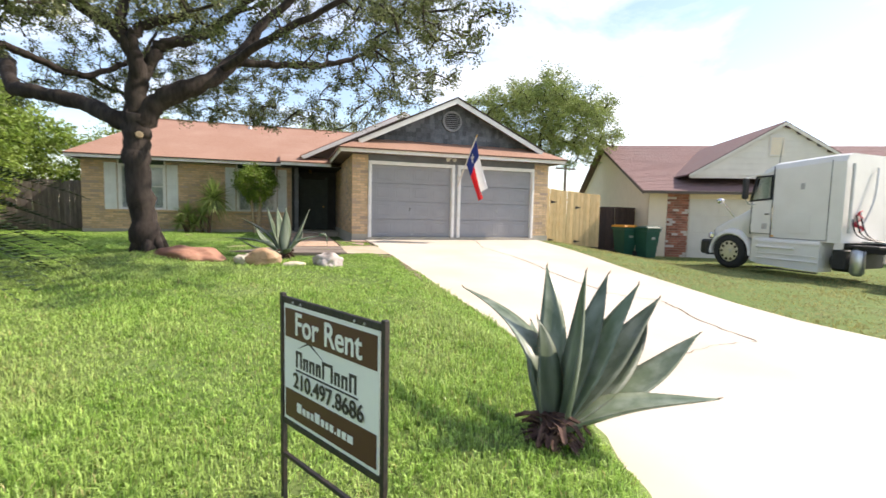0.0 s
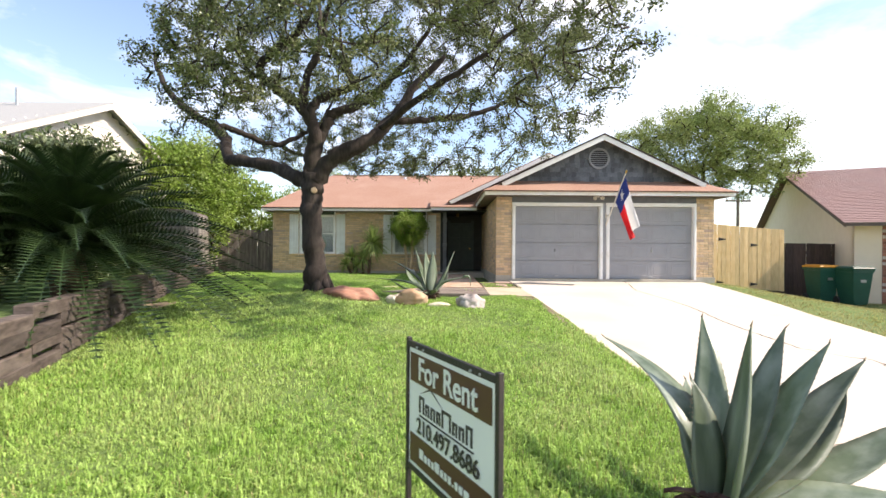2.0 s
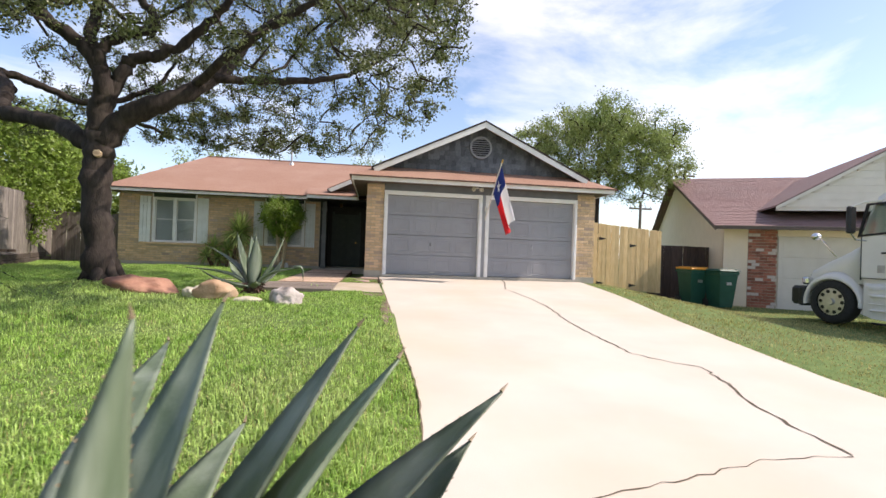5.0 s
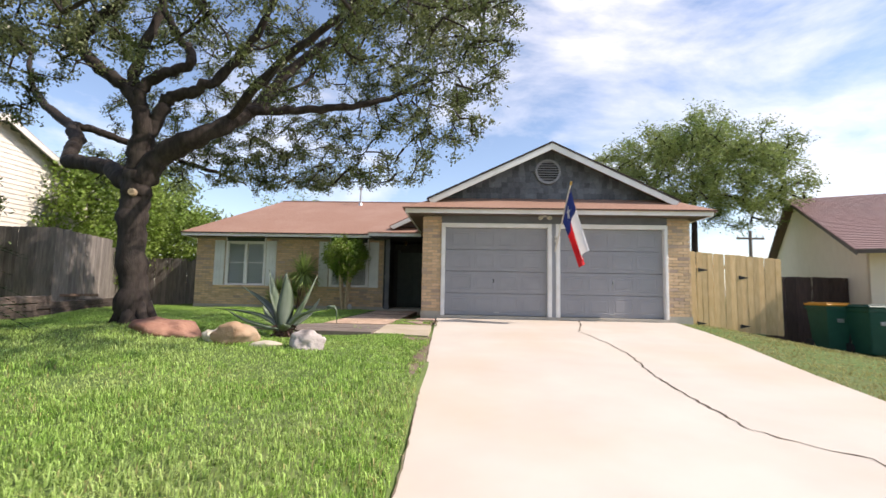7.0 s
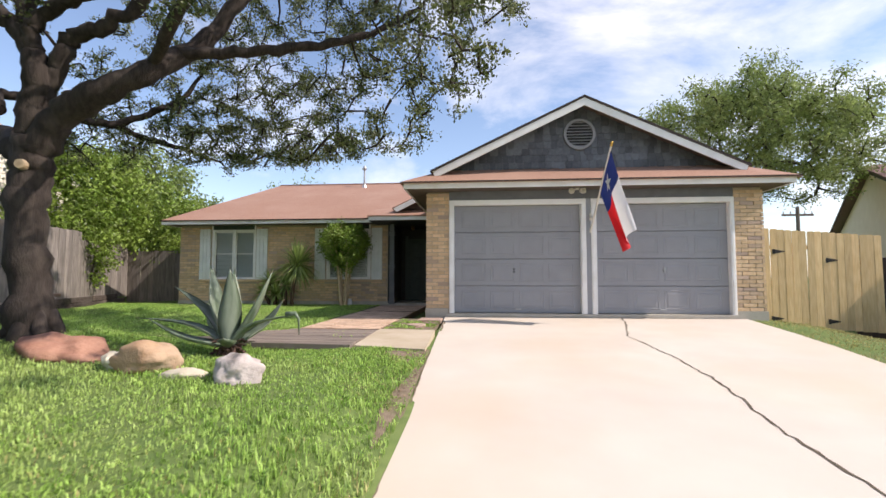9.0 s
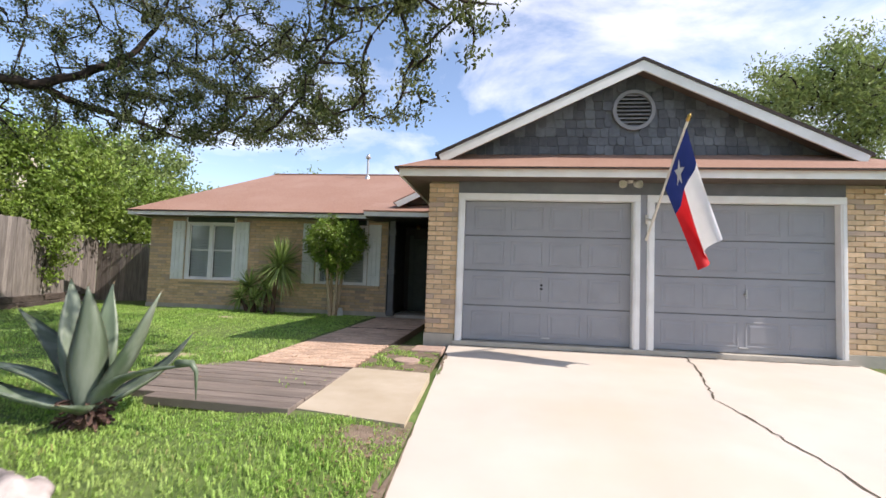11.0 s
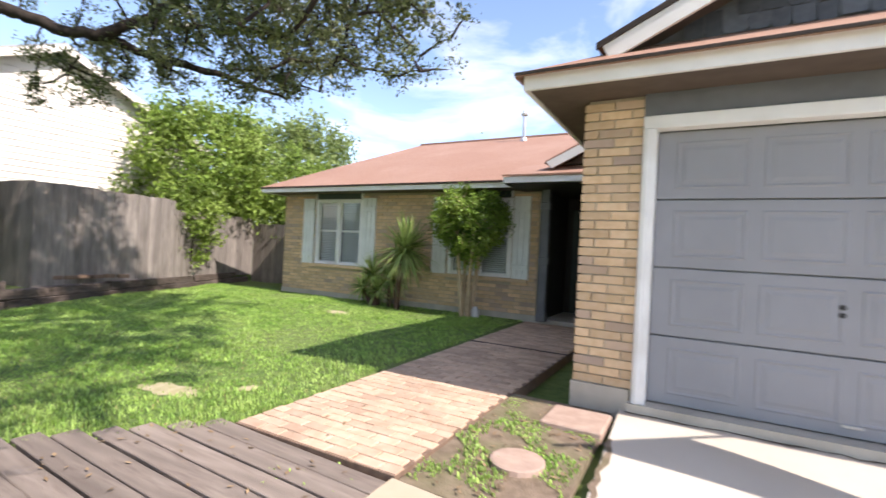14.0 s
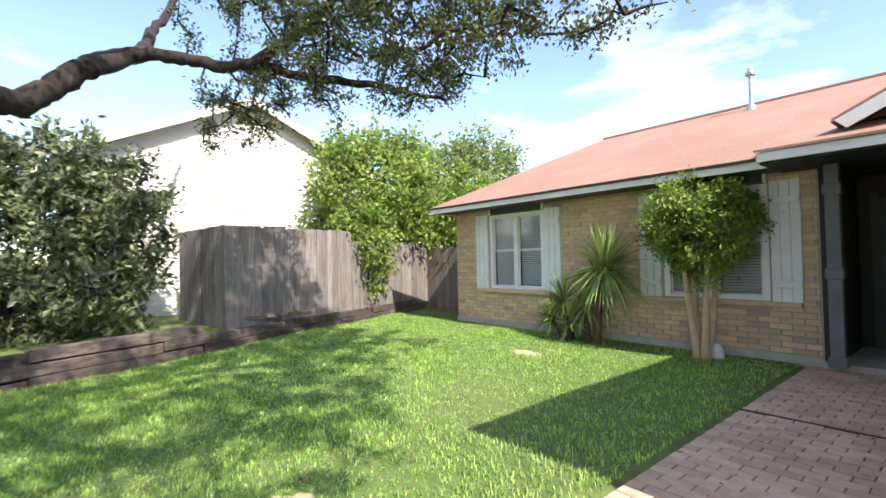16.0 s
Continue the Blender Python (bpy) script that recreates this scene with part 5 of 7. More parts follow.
slab(bm, [(-0.35, -0.55, 2.36), (16, -0.55, 2.36), (16, 8.85, 5.21), (-0.35, 8.85, 5.21)], 0.05)
nroof = npart("roof", bm, M_SHINGLE_N, right_house, "brown shingle roof")
bm = bmesh.new()
for k in range(44):
    y0 = -0.56 + k * 0.21
    z0 = 2.37 + (y0 + 0.55) * kp
    slab(bm, [(-0.37, y0, z0 + 0.012), (16, y0, z0 + 0.012), (16, y0 + 0.2, z0 + 0.2 * kp + 0.003), (-0.37, y0 + 0.2, z0 + 0.2 * kp + 0.003)], 0.012)
tagged(npart("shingle_coursing", bm, M_SHINGLE_N, nroof), kind="stuff")
bm = bmesh.new()
slab(bm, [(-0.35, 8.85, 5.21), (16, 8.85, 5.21), (16, 18.3, 2.36), (-0.35, 18.3, 2.36)], 0.05)
npart("roof", bm, M_SHINGLE_N, right_house)
for y0, y1, z0, z1 in ((-0.55, 8.85, 2.33, 5.18), (8.85, 18.3, 5.18, 2.33)):
    bm = bmesh.new()
    slab(bm, [(-0.36, y0, z0), (-0.36, y1, z1), (-0.36, y1, z1 - 0.09), (-0.36, y0, z0 - 0.09)], 0.03, (1, 0, 0))
    npart("rake_board", bm, M_SOFFIT, right_house)
npart("fascia", boxed(-0.35, 16, -0.58, -0.55, 2.27, 2.36), M_SOFFIT, right_house)
npart("soffit", boxed(-0.3, 16, -0.55, 0.0, 2.36, 2.37), M_CREAM, right_house)
gs = (4.73 - 3.02) / (4.24 - 1.40)
for s in (-1, 1):
    bm = bmesh.new()
    slab(bm, [(4.24, -0.1, 4.80), (4.24 + s * 3.0, -0.1, 4.80 - 3.0 * gs), (4.24 + s * 3.0, 9, 4.80 - 3.0 * gs), (4.24, 9, 4.80)], 0.05)
    npart("roof", bm, M_SHINGLE_N, right_house)
    bm = bmesh.new()
    slab(bm, [(4.24, -0.12, 4.76), (4.24 + s * 2.98, -0.12, 4.76 - 2.98 * gs), (4.24 + s * 2.98, -0.12, 4.66 - 2.98 * gs), (4.24, -0.12, 4.66)], 0.03, (0, 1, 0))
    npart("rake_board", bm, M_SIDING, right_house)
bm = bmesh.new()
slab(bm, [(1.3, 0.02, 2.86), (7.18, 0.02, 2.86), (4.24, 0.02, 4.66)], 0.1, (0, 1, 0))
ngw = npart("gable_wall", bm, M_SIDING, right_house, "cream lap siding gable")
for k in range(8):
    z = 2.96 + k * 0.2
    hw = (4.62 - z) / gs - 0.05
    if hw > 0.15:
        npart("lap_board", boxed(4.24 - hw, 4.24 + hw, -0.012, 0.02, z, z + 0.198, 0.003), M_SIDING, ngw)
nv = npart("gable_vent", boxed(3.80, 4.30, -0.05, 0.0, 3.62, 4.30, 0.01), M_SIDING, right_house, "pale louvred gable vent")
for k in range(9):
    npart("slat", boxed(3.85, 4.25, -0.068, -0.05, 3.68 + k * 0.066, 3.72 + k * 0.066, 0.003), M_CREAM, nv)
bm = boxed(4.9, 5.3, 4.0, 4.4, 4.4, 4.75, 0.02)
npart("roof_vent", bm, M_BLACK, right_house)

# ---- truck ----
TM = Matrix.Translation((12.1, 9.55, 0.08)) @ Matrix.Rotation(math.atan2(-0.997, 0.076), 4, "Z")
truck_space = TM @ Matrix.Diagonal((1.15, 1.0, 0.93, 1.0))
# x backwards along the truck, y across to the far side, z up
truck = thing("semi_truck", (12.1, 9.55, 0.05), "white semi truck tractor with a sleeper cab parked on the grass", "truck")


def tpart(name, bm, material, parent, label="", smooth=False):
    bmesh.ops.transform(bm, matrix=truck_space, verts=bm.verts)
    return part(name, bm, material, parent, label, smooth)


def loft(sections):
    """Closed skin through rings of equal length."""
    bm = bmesh.new()
    rings = [[bm.verts.new(p) for p in s] for s in sections]
    for a, b in zip(rings, rings[1:]):
        n = len(a)
        for k in range(n):
            bm.faces.new((a[k], a[(k + 1) % n], b[(k + 1) % n], b[k]))
    bm.faces.new(rings[0][::-1])
    bm.faces.new(rings[-1])
    bmesh.ops.recalc_face_normals(bm, faces=bm.faces)
    return bm


def ring(x, y0, y1, z0, z1, r):
    return [(x, y0, z0), (x, y0, z1 - r), (x, y0 + r * 0.3, z1 - r * 0.3), (x, y0 + r, z1), (x, y1 - r, z1), (x, y1 - r * 0.3, z1 - r * 0.3), (x, y1, z1 - r), (x, y1, z0)]


W = 2.3
cab = tpart("cab", loft([ring(0.42, 0.14, W - 0.14, 0.95, 2.0, 0.10), ring(0.60, 0.08, W - 0.08, 0.95, 2.62, 0.15), ring(0.72, 0.04, W - 0.04, 0.95, 2.92, 0.2), ring(0.95, 0.02, W - 0.02, 0.95, 3.06, 0.2), ring(2.1, 0.0, W, 0.95, 3.16, 0.2), ring(2.35, 0.02, W - 0.02, 0.95, 3.16, 0.2)]), M_TRUCK, truck, "white sleeper cab")
tpart("hood", loft([ring(-0.70, 0.40, W - 0.40, 0.70, 1.02, 0.12), ring(-0.55, 0.28, W - 0.28, 0.66, 1.24, 0.14), ring(-0.2, 0.22, W - 0.22, 0.9, 1.46, 0.14), ring(0.15, 0.18, W - 0.18, 0.95, 1.66, 0.14), ring(0.5, 0.10, W - 0.10, 0.95, 1.90, 0.14)]), M_TRUCK, truck, "white sloping hood", True)
# fender over the front wheel
bm = bmesh.new()
prev = None
for k in range(17):
    a = math.pi * (-0.06 + 1.10 * k / 16)
    c, s = math.cos(a), math.sin(a)
    cur = [bm.verts.new((-c * rx * 0.9, y, 0.50 + s * rz)) for rx, rz, y in ((0.53, 0.52, 0.03), (0.56, 0.55, 0.0), (0.60, 0.64, 0.06), (0.60, 0.76, 0.30), (0.53, 0.52, 0.34))]
    if prev:
        for i in range(5):
            bm.faces.new((prev[i], prev[(i + 1) % 5], cur[(i + 1) % 5], cur[i]))
    prev = cur
bmesh.ops.recalc_face_normals(bm, faces=bm.faces)
tpart("fender", bm, M_TRUCK, truck, "", True)
bm = boxed(-0.80, -0.56, 0.02, W - 0.02, 0.36, 0.82, 0.06)
box(bm, -0.62, -0.50, 0.0, 0.3, 0.34, 0.80, 0.03)
tpart("bumper", bm, M_BLACK, truck, "dark plastic bumper")
tpart("headlight", boxed(-0.64, -0.50, 0.10, 0.42, 0.86, 1.04, 0.04), M_CHROME, truck, "clear headlight")
tpart("grille", boxed(-0.78, -0.70, 0.55, W - 0.55, 0.80, 1.12, 0.03), M_BLACK, truck)
tpart("antenna", tube(bmesh.new(), [(0.9, 0.3, 3.05), (0.95, 0.3, 3.75)], [0.008, 0.004], 6), M_BLACK, truck)
tpart("skirt", loft([ring(0.58, 0.0, 0.5, 0.30, 0.98, 0.05), ring(0.75, -0.04, 0.5, 0.24, 0.98, 0.06), ring(1.6, -0.05, 0.5, 0.19, 0.98, 0.06), ring(2.02, -0.05, 0.5, 0.18, 0.98, 0.06)]), M_TRUCK, truck, "white side skirt over the fuel tank")
tpart("step", boxed(0.72, 1.55, -0.11, -0.03, 0.70, 0.76, 0.015), M_TRUCK, truck)
tpart("step", boxed(0.72, 2.0, -0.09, -0.04, 0.40, 0.44, 0.012), M_TRUCK, truck)
tpart("skirt_lip", boxed(0.75, 2.02, -0.065, -0.03, 0.13, 0.17, 0.008), M_BLACK, truck)
tpart("battery_box", boxed(2.20, 2.44, 0.05, 0.5, 0.30, 0.78, 0.02), M_BLACK, truck)
tpart("frame_step", boxed(2.46, 3.0, 0.0, 0.3, 0.86, 0.92, 0.01), M_BLACK, truck)
tpart("mud_flap", boxed(4.2, 4.23, 0.05, 0.55, 0.25, 0.95), M_BLACK, truck)
bm = bmesh.new()
slab(bm, [(0.50, 0.0, 2.02), (0.93, -0.004, 2.08), (0.93, -0.004, 2.68), (0.62, 0.0, 2.66)], 0.03, (0, 1, 0))
win = tpart("side_window", bm, M_CABGLASS, truck, "green tinted cab window")
for q in (((0.46, 1.98), (0.97, 2.05), (0.97, 2.09), (0.46, 2.03)), ((0.93, 2.05), (0.97, 2.05), (0.97, 2.72), (0.93, 2.72)), ((0.60, 2.66), (0.97, 2.68), (0.97, 2.72), (0.60, 2.71)), ((0.46, 1.98), (0.51, 2.0), (0.64, 2.70), (0.59, 2.70))):
    bm = bmesh.new()
    slab(bm, [(x, -0.012, z) for x, z in q], 0.03, (0, 1, 0))
    tpart("window_seal", bm, M_BLACK, win)
door = tpart("door", boxed(0.52, 0.97, 0.0, 0.03, 1.10, 2.02, 0.012), M_TRUCK, truck)
tpart("door_handle", boxed(0.84, 0.93, -0.02, 0.0, 1.62, 1.66, 0.006), M_BLACK, door)
tpart("vent", boxed(0.78, 0.90, -0.008, 0.0, 1.22, 1.38, 0.004), M_METAL, door)
tpart("hatch", boxed(1.35, 1.78, -0.012, 0.0, 1.14, 1.62, 0.008), M_TRUCK, cab)
tpart("badge", boxed(1.55, 1.63, -0.01, 0.002, 2.30, 2.46, 0.003), M_METAL, cab)
for x0, x1, z0, z1 in ((0.975, 0.985, 1.0, 2.95), (0.515, 0.525, 1.05, 2.0), (0.52, 0.98, 1.085, 1.095), (2.10, 2.11, 0.98, 3.0), (0.985, 2.10, 0.985, 0.997)):
    tpart("seam", boxed(x0, x1, -0.006, 0.02, z0, z1), M_BLACK, cab)
for z in (0.55, 0.86):
    tpart("moulding", boxed(0.70, 2.08, -0.075, -0.045, z, z + 0.018, 0.004), M_TRUCK, truck)
tpart("grab_handle", tube(bmesh.new(), [(1.03, 0.0, 1.25), (1.03, -0.06, 1.28), (1.03, -0.06, 1.82), (1.03, 0.0, 1.85)], [0.014] * 4, 8), M_CHROME, truck)
tpart("marker_lamp", boxed(1.0, 1.06, -0.02, 0.01, 1.02, 1.06, 0.006), M_BINORANGE, truck, "amber marker lamp")
tpart("fuel_tank", tube(bmesh.new(), [(2.15, 0.30, 0.48), (2.18, 0.30, 0.48), (2.42, 0.30, 0.48), (2.45, 0.30, 0.48)], [0.20, 0.25, 0.25, 0.20], 20), M_BLACK, truck, "", True)
tpart("fifth_wheel", boxed(3.4, 4.3, 0.75, W - 0.75, 0.98, 1.10, 0.03), M_BLACK, truck)
mirror = tpart("mirror", boxed(0.40, 0.49, -0.26, -0.08, 2.06, 2.66, 0.03), M_BLACK, truck, "tall black side mirror")
tpart("mirror_arm", tube(bmesh.new(), [(0.44, -0.17, 2.64), (0.6, -0.06, 2.74), (0.80, 0.04, 2.76)], [0.02, 0.02, 0.02], 8), M_TRUCK, mirror)
tpart("mirror_arm", tube(bmesh.new(), [(0.44, -0.17, 2.08), (0.48, -0.08, 1.92), (0.62, 0.03, 1.90)], [0.015, 0.015, 0.015], 8), M_CHROME, mirror)
hm = tpart("hood_mirror", tube(bmesh.new(), [(-0.02, 0.2, 1.55), (-0.22, 0.05, 1.95)], [0.02, 0.02], 8), M_CHROME, truck, "chrome hood mirror")
bm = bmesh.new()
bmesh.ops.create_uvsphere(bm, u_segments=16, v_segments=10, radius=0.11, matrix=pose(-0.28, 0.0, 2.02) @ Matrix.Diagonal((0.7, 1.0, 0.8, 1)))
tpart("mirror_head", bm, M_CHROME, hm, "", True)
tpart("exhaust_pipe", tube(bmesh.new(), [(2.41, 0.15, 1.2), (2.41, 0.15, 2.9)], [0.03, 0.03], 10), M_METAL, truck)
for x0, x1, z0, z1 in ((2.1, 5.2, 0.70, 0.95), (2.15, 2.45, 0.3, 0.7)):
    tpart("chassis_rail", boxed(x0, x1, 0.7, W - 0.7, z0, z1, 0.02), M_BLACK, truck)
tpart("air_tank", tube(bmesh.new(), [(2.62, 0.12, 0.18), (2.62, 0.12, 0.26), (2.62, 0.12, 0.78), (2.62, 0.12, 0.86)], [0.07, 0.12, 0.12, 0.07], 16), M_RIM, truck, "grey cylindrical tank", True)
bm = bmesh.new()
for k in range(3):
    pts = [(2.40 + 0.03 * math.cos(i * 0.8), 0.52 + 0.14 * math.sin(i * 1.3 + k) + 0.04 * k, 1.22 + 0.055 * i + 0.05 * k) for i in range(9)]
    tube(bm, spline(pts, 3), [0.014] * 25, 6)
tpart("air_hose", bm, M_REDHOSE, truck, "coiled red air hose", True)
tpart("cable", tube(bmesh.new(), spline([(2.40, 0.62, 1.3), (2.44, 0.95, 2.0), (2.39, 1.15, 2.85)], 5), [0.018] * 11, 6), M_METAL, truck)
for k in range(3):
    tpart("cable", tube(bmesh.new(), spline([(2.38, 0.35 + 0.12 * k, 1.55 + 0.1 * k), (2.5, 0.3 + 0.2 * k, 1.15), (2.75, 0.8 + 0.1 * k, 0.98)], 5), [0.014] * 11, 6), M_BLACK, truck)
tpart("deck_plate", boxed(2.40, 3.3, 0.72, W - 0.72, 0.96, 1.0, 0.004), M_METAL, truck)


def wheel(x, y, r, w):
    ty = bmesh.new()
    prof = [(0.62 * r, 0.0), (0.80 * r, -0.012), (0.95 * r, 0.008), (r, 0.05), (r, w - 0.05), (0.95 * r, w), (0.62 * r, w)]
    n = 36
    rr = [[ty.verts.new((x + q * math.cos(2 * math.pi * k / n), y + yy, r + q * math.sin(2 * math.pi * k / n))) for q, yy in prof] for k in range(n)]
    for k in range(n):
        a, b = rr[k], rr[(k + 1) % n]
        for i in range(len(prof) - 1):
            ty.faces.new((a[i], a[i + 1], b[i + 1], b[i]))
    bmesh.ops.recalc_face_normals(ty, faces=ty.faces)
    wh = tpart("wheel", ty, M_TYRE, truck, "black tyre", True)
    bm = bmesh.new()
    tube(bm, [(x, y + 0.03, r), (x, y + 0.06, r), (x, y + 0.09, r)], [0.62 * r, 0.60 * r, 0.36 * r], 28)
    tube(bm, [(x, y - 0.01, r), (x, y + 0.09, r)], [0.13 * r, 0.2 * r], 16)
    tpart("rim", bm, M_RIM, wh, "polished alloy rim")
    bm = bmesh.new()
    for k in range(10):
        a = 2 * math.pi * k / 10
        tube(bm, [(x + 0.48 * r * math.cos(a), y + 0.045, r + 0.48 * r * math.sin(a)), (x + 0.48 * r * math.cos(a), y + 0.022, r + 0.48 * r * math.sin(a))], [0.085 * r, 0.085 * r], 8)
    tagged(tpart("wheel_nuts", bm, M_BLACK, wh), kind="stuff")


truck_space = TM
wheel(0.0, 0.02, 0.47, 0.28)
wheel(0.0, W - 0.30, 0.47, 0.28)
wheel(4.15, 0.02, 0.50, 0.5)
wheel(4.15, W - 0.52, 0.50, 0.5)

# ---- wheeled bins ----
def bin_(x, y, lid, label):
    z = float(ground_z(x, y))
    ob = thing("wheeled_bin", (x, y, z), label, "bin", "wheeled bins by the fence")
    h = 1.02
    bm = bmesh.new()
    lo = [(-0.20, -0.25), (0.20, -0.25), (0.20, 0.23), (-0.20, 0.23)]
    hi = [(-0.29, -0.34), (0.29, -0.34), (0.29, 0.31), (-0.29, 0.31)]
    rings = [[bm.verts.new((x + p[0] * s, y + p[1] * s, z + zz)) for p in q] for q, zz, s in ((lo, 0.04, 1), (lo, 0.10, 1.03), (hi, h - 0.08, 0.97), (hi, h - 0.07, 1.05), (hi, h, 1.05))]
    for a, b in zip(rings, rings[1:]):
        for k in range(4):
            bm.faces.new((a[k], a[(k + 1) % 4], b[(k + 1) % 4], b[k]))
    bm.faces.new(rings[0][::-1])
    bm.faces.new(rings[-1])
    bmesh.ops.bevel(bm, geom=[e for e in bm.edges], offset=0.012, segments=2, affect="EDGES")
    part("body", bm, M_BINGREEN, ob)
    bm = boxed(x - 0.32, x + 0.32, y - 0.38, y + 0.34, z + h, z + h + 0.05, 0.02)
    box(bm, x - 0.28, x + 0.28, y - 0.30, y + 0.28, z + h + 0.045, z + h + 0.075, 0.02)
    part("lid", bm, lid, ob)
    part("handle", tube(bmesh.new(), [(x - 0.26, y + 0.40, z + h - 0.06), (x + 0.26, y + 0.40, z + h - 0.06)], [0.018, 0.018], 8), M_BINGREEN, ob)
    for s in (-0.28, 0.24):
        part("wheel", tube(bmesh.new(), [(x + s, y + 0.26, z + 0.12), (x + s + 0.05, y + 0.26, z + 0.12)], [0.12, 0.12], 16), M_TYRE, ob)
    part("label_patch", boxed(x - 0.07, x + 0.07, y - 0.345, y - 0.33, z + 0.66, z + 0.74), M_METAL, ob)
    return ob


bin_(11.54, 13.2, M_BINORANGE, "dark green wheeled bin with an orange lid")
bin_(11.97, 12.62, M_BINGREEN, "dark green wheeled bin with a green lid")

# ---- utility poles ----
for x, y, h in ((26.5, 41.0, 6.6), (33.0, 44.0, 10.5)):
    pole = thing("utility_pole", (x, y, 0), "weathered wooden utility pole with a crossarm", "utility pole", "utility poles")
    part("post", tube(bmesh.new(), [(x, y, 0), (x, y, h)], [0.16, 0.12], 10), M_POLEWOOD, pole)
    part("crossarm", boxed(x - 1.1, x + 1.1, y - 0.07, y + 0.07, h - 0.7, h - 0.55), M_POLEWOOD, pole)
    for s in (-1.0, -0.5, 0.5, 1.0):
        part("insulator", tube(bmesh.new(), [(x + s, y, h - 0.55), (x + s, y, h - 0.35)], [0.05, 0.04], 8), M_METAL, pole)

# ---- shrubs and trees beyond ----
def leafy(name, centre, size, n_targets, material, label, category, seed, leaf=(0.09, 0.045), per=46, trunk=0.12, base_z=None, stems=1, low=-0.7, spread=0.12, bark=None, branch=0.03, group="", flare=1.0, lean=4.6, lobes=0.30):
    """A shrub or tree: stems, branches grown towards points of an uneven crown, and a leaf mesh."""
    rng = np.random.default_rng(seed)
    cx, cy, cz = centre
    bz = float(ground_z(cx, cy)) if base_z is None else base_z
    ob = thing(name, (cx, cy, bz), label, category, group)
    nodes = []
    for s in range(stems):
        a = 2 * math.pi * s / stems + seed
        off = 0.0 if stems == 1 else min(0.10, 0.08 * size[0])
        top = Vector((cx + off * lean * math.cos(a), cy + off * lean * math.sin(a), cz - size[2] * 0.15))
        p0 = Vector((cx + off * math.cos(a), cy + off * math.sin(a), bz - 0.05))
        crv = spline([p0, p0.lerp(top, 0.4) + Vector(rng.normal(size=3) * 0.04 * size[0]), top], 6)
        tube_bm = tube(bmesh.new(), crv, [trunk + (trunk * 0.4 - trunk) * k / (len(crv) - 1) for k in range(len(crv))], 10)
        part("trunk" if stems == 1 else "stem", tube_bm, bark or M_BARK, ob, smooth=True)
        nodes += [tuple(p) for p in crv[len(crv) // 2:]]
    targets = []
    lob = rng.normal(size=(7, 3))
    lob /= np.linalg.norm(lob, axis=1, keepdims=True)
    while len(targets) < n_targets:
        d = rng.normal(size=3)
        d /= np.linalg.norm(d)
        if d[2] < low:
            continue
        bulge = 1.02 - 0.8 * lobes + lobes * np.max(lob @ d)
        r = rng.uniform(0.3, 1.0) ** 0.5 * bulge
        q = d * r * np.array(size)
        q[:2] *= np.interp(d[2] * r, (-1, 0.25), (flare, 1.0))
        targets.append(np.array((cx, cy, cz)) + q)
    paths = grow(nodes, np.array(targets), rng, 0.05, 0.02)
    tagged(part("branch_mass", twig_mesh(paths, branch, 0.004, 3), bark or M_BARK, ob), kind="stuff")
    c = along(paths, per, spread, rng, 0.3)
    v, f = leaf_arrays(c, leaf[0], leaf[1], rng, 0.2)
    tagged(quads_mesh("crown", v, f, material, ob), kind="stuff")
    return ob


leafy("tree", (12.4, 21.0, 5.9), (4.0, 3.8, 2.4), 400, M_MIDLEAF, "rounded light green tree behind the garage", "tree", 21, (0.125, 0.048), 300, 0.2, 0.3, low=-0.75, spread=0.15, branch=0.06)
leafy("bush", (-8.6, 20.6, 2.9), (1.7, 1.2, 1.9), 120, M_LIGHTLEAF, "bright green bush overhanging the board fence", "bush", 22, (0.13, 0.075), 230, 0.06, None, stems=4, spread=0.14, group="bushes behind the fence")
leafy("bush", (-8.35, 16.9, 2.3), (0.7, 0.8, 1.35), 60, M_LIGHTLEAF, "bright green bush growing through the board fence", "bush", 23, (0.12, 0.07), 260, 0.04, None, stems=3, low=-1.0, spread=0.12, group="bushes behind the fence")
leafy("tree", (-9.9, 18.3, 3.7), (2.3, 2.0, 2.0), 190, M_LIGHTLEAF, "bright green leafy tree behind the board fence", "tree", 24, (0.16, 0.09), 200, 0.10, 0.6, low=-0.8, spread=0.2)
leafy("tree", (-14.5, 26.0, 4.6), (4.0, 3.0, 3.0), 150, M_MIDLEAF, "dark green leafy tree beyond the back yard", "tree", 25, (0.22, 0.12), 170, 0.14, 0.6, low=-0.8, spread=0.3)
leafy("tree", (-9.0, 34.0, 5.2), (2.6, 2.6, 2.4), 70, M_MIDLEAF, "sparse green tree behind the house roof", "tree", 26, (0.22, 0.11), 70, 0.12, 0.6, low=-0.6, spread=0.3)
leafy("tree", (2.5, 38.0, 6.3), (3.6, 2.6, 1.9), 70, M_MIDLEAF, "sparse green tree behind the house roof", "tree", 27, (0.22, 0.11), 110, 0.12, 0.6, low=-0.6, spread=0.3)
for k, (x, y, z, s) in enumerate(((38, 26, 4.2, 3.2), (44, 22, 4.0, 3.4), (33, 33, 3.6, 2.6))):
    leafy("tree", (x, y, z), (s, s, 1.9), 60, M_MIDLEAF, "distant green tree beyond the neighbouring roofs", "tree", 40 + k, (0.32, 0.16), 90, 0.16, 0.0, low=-0.6, spread=0.4)
leafy("hedge", (-8.35, 10.6, 2.25), (1.05, 2.25, 2.0), 420, M_HEDGE, "dense dark green hedge on the raised bed", "hedge", 28, (0.17, 0.065), 250, 0.05, 0.7, stems=5, low=-1.0, spread=0.12)
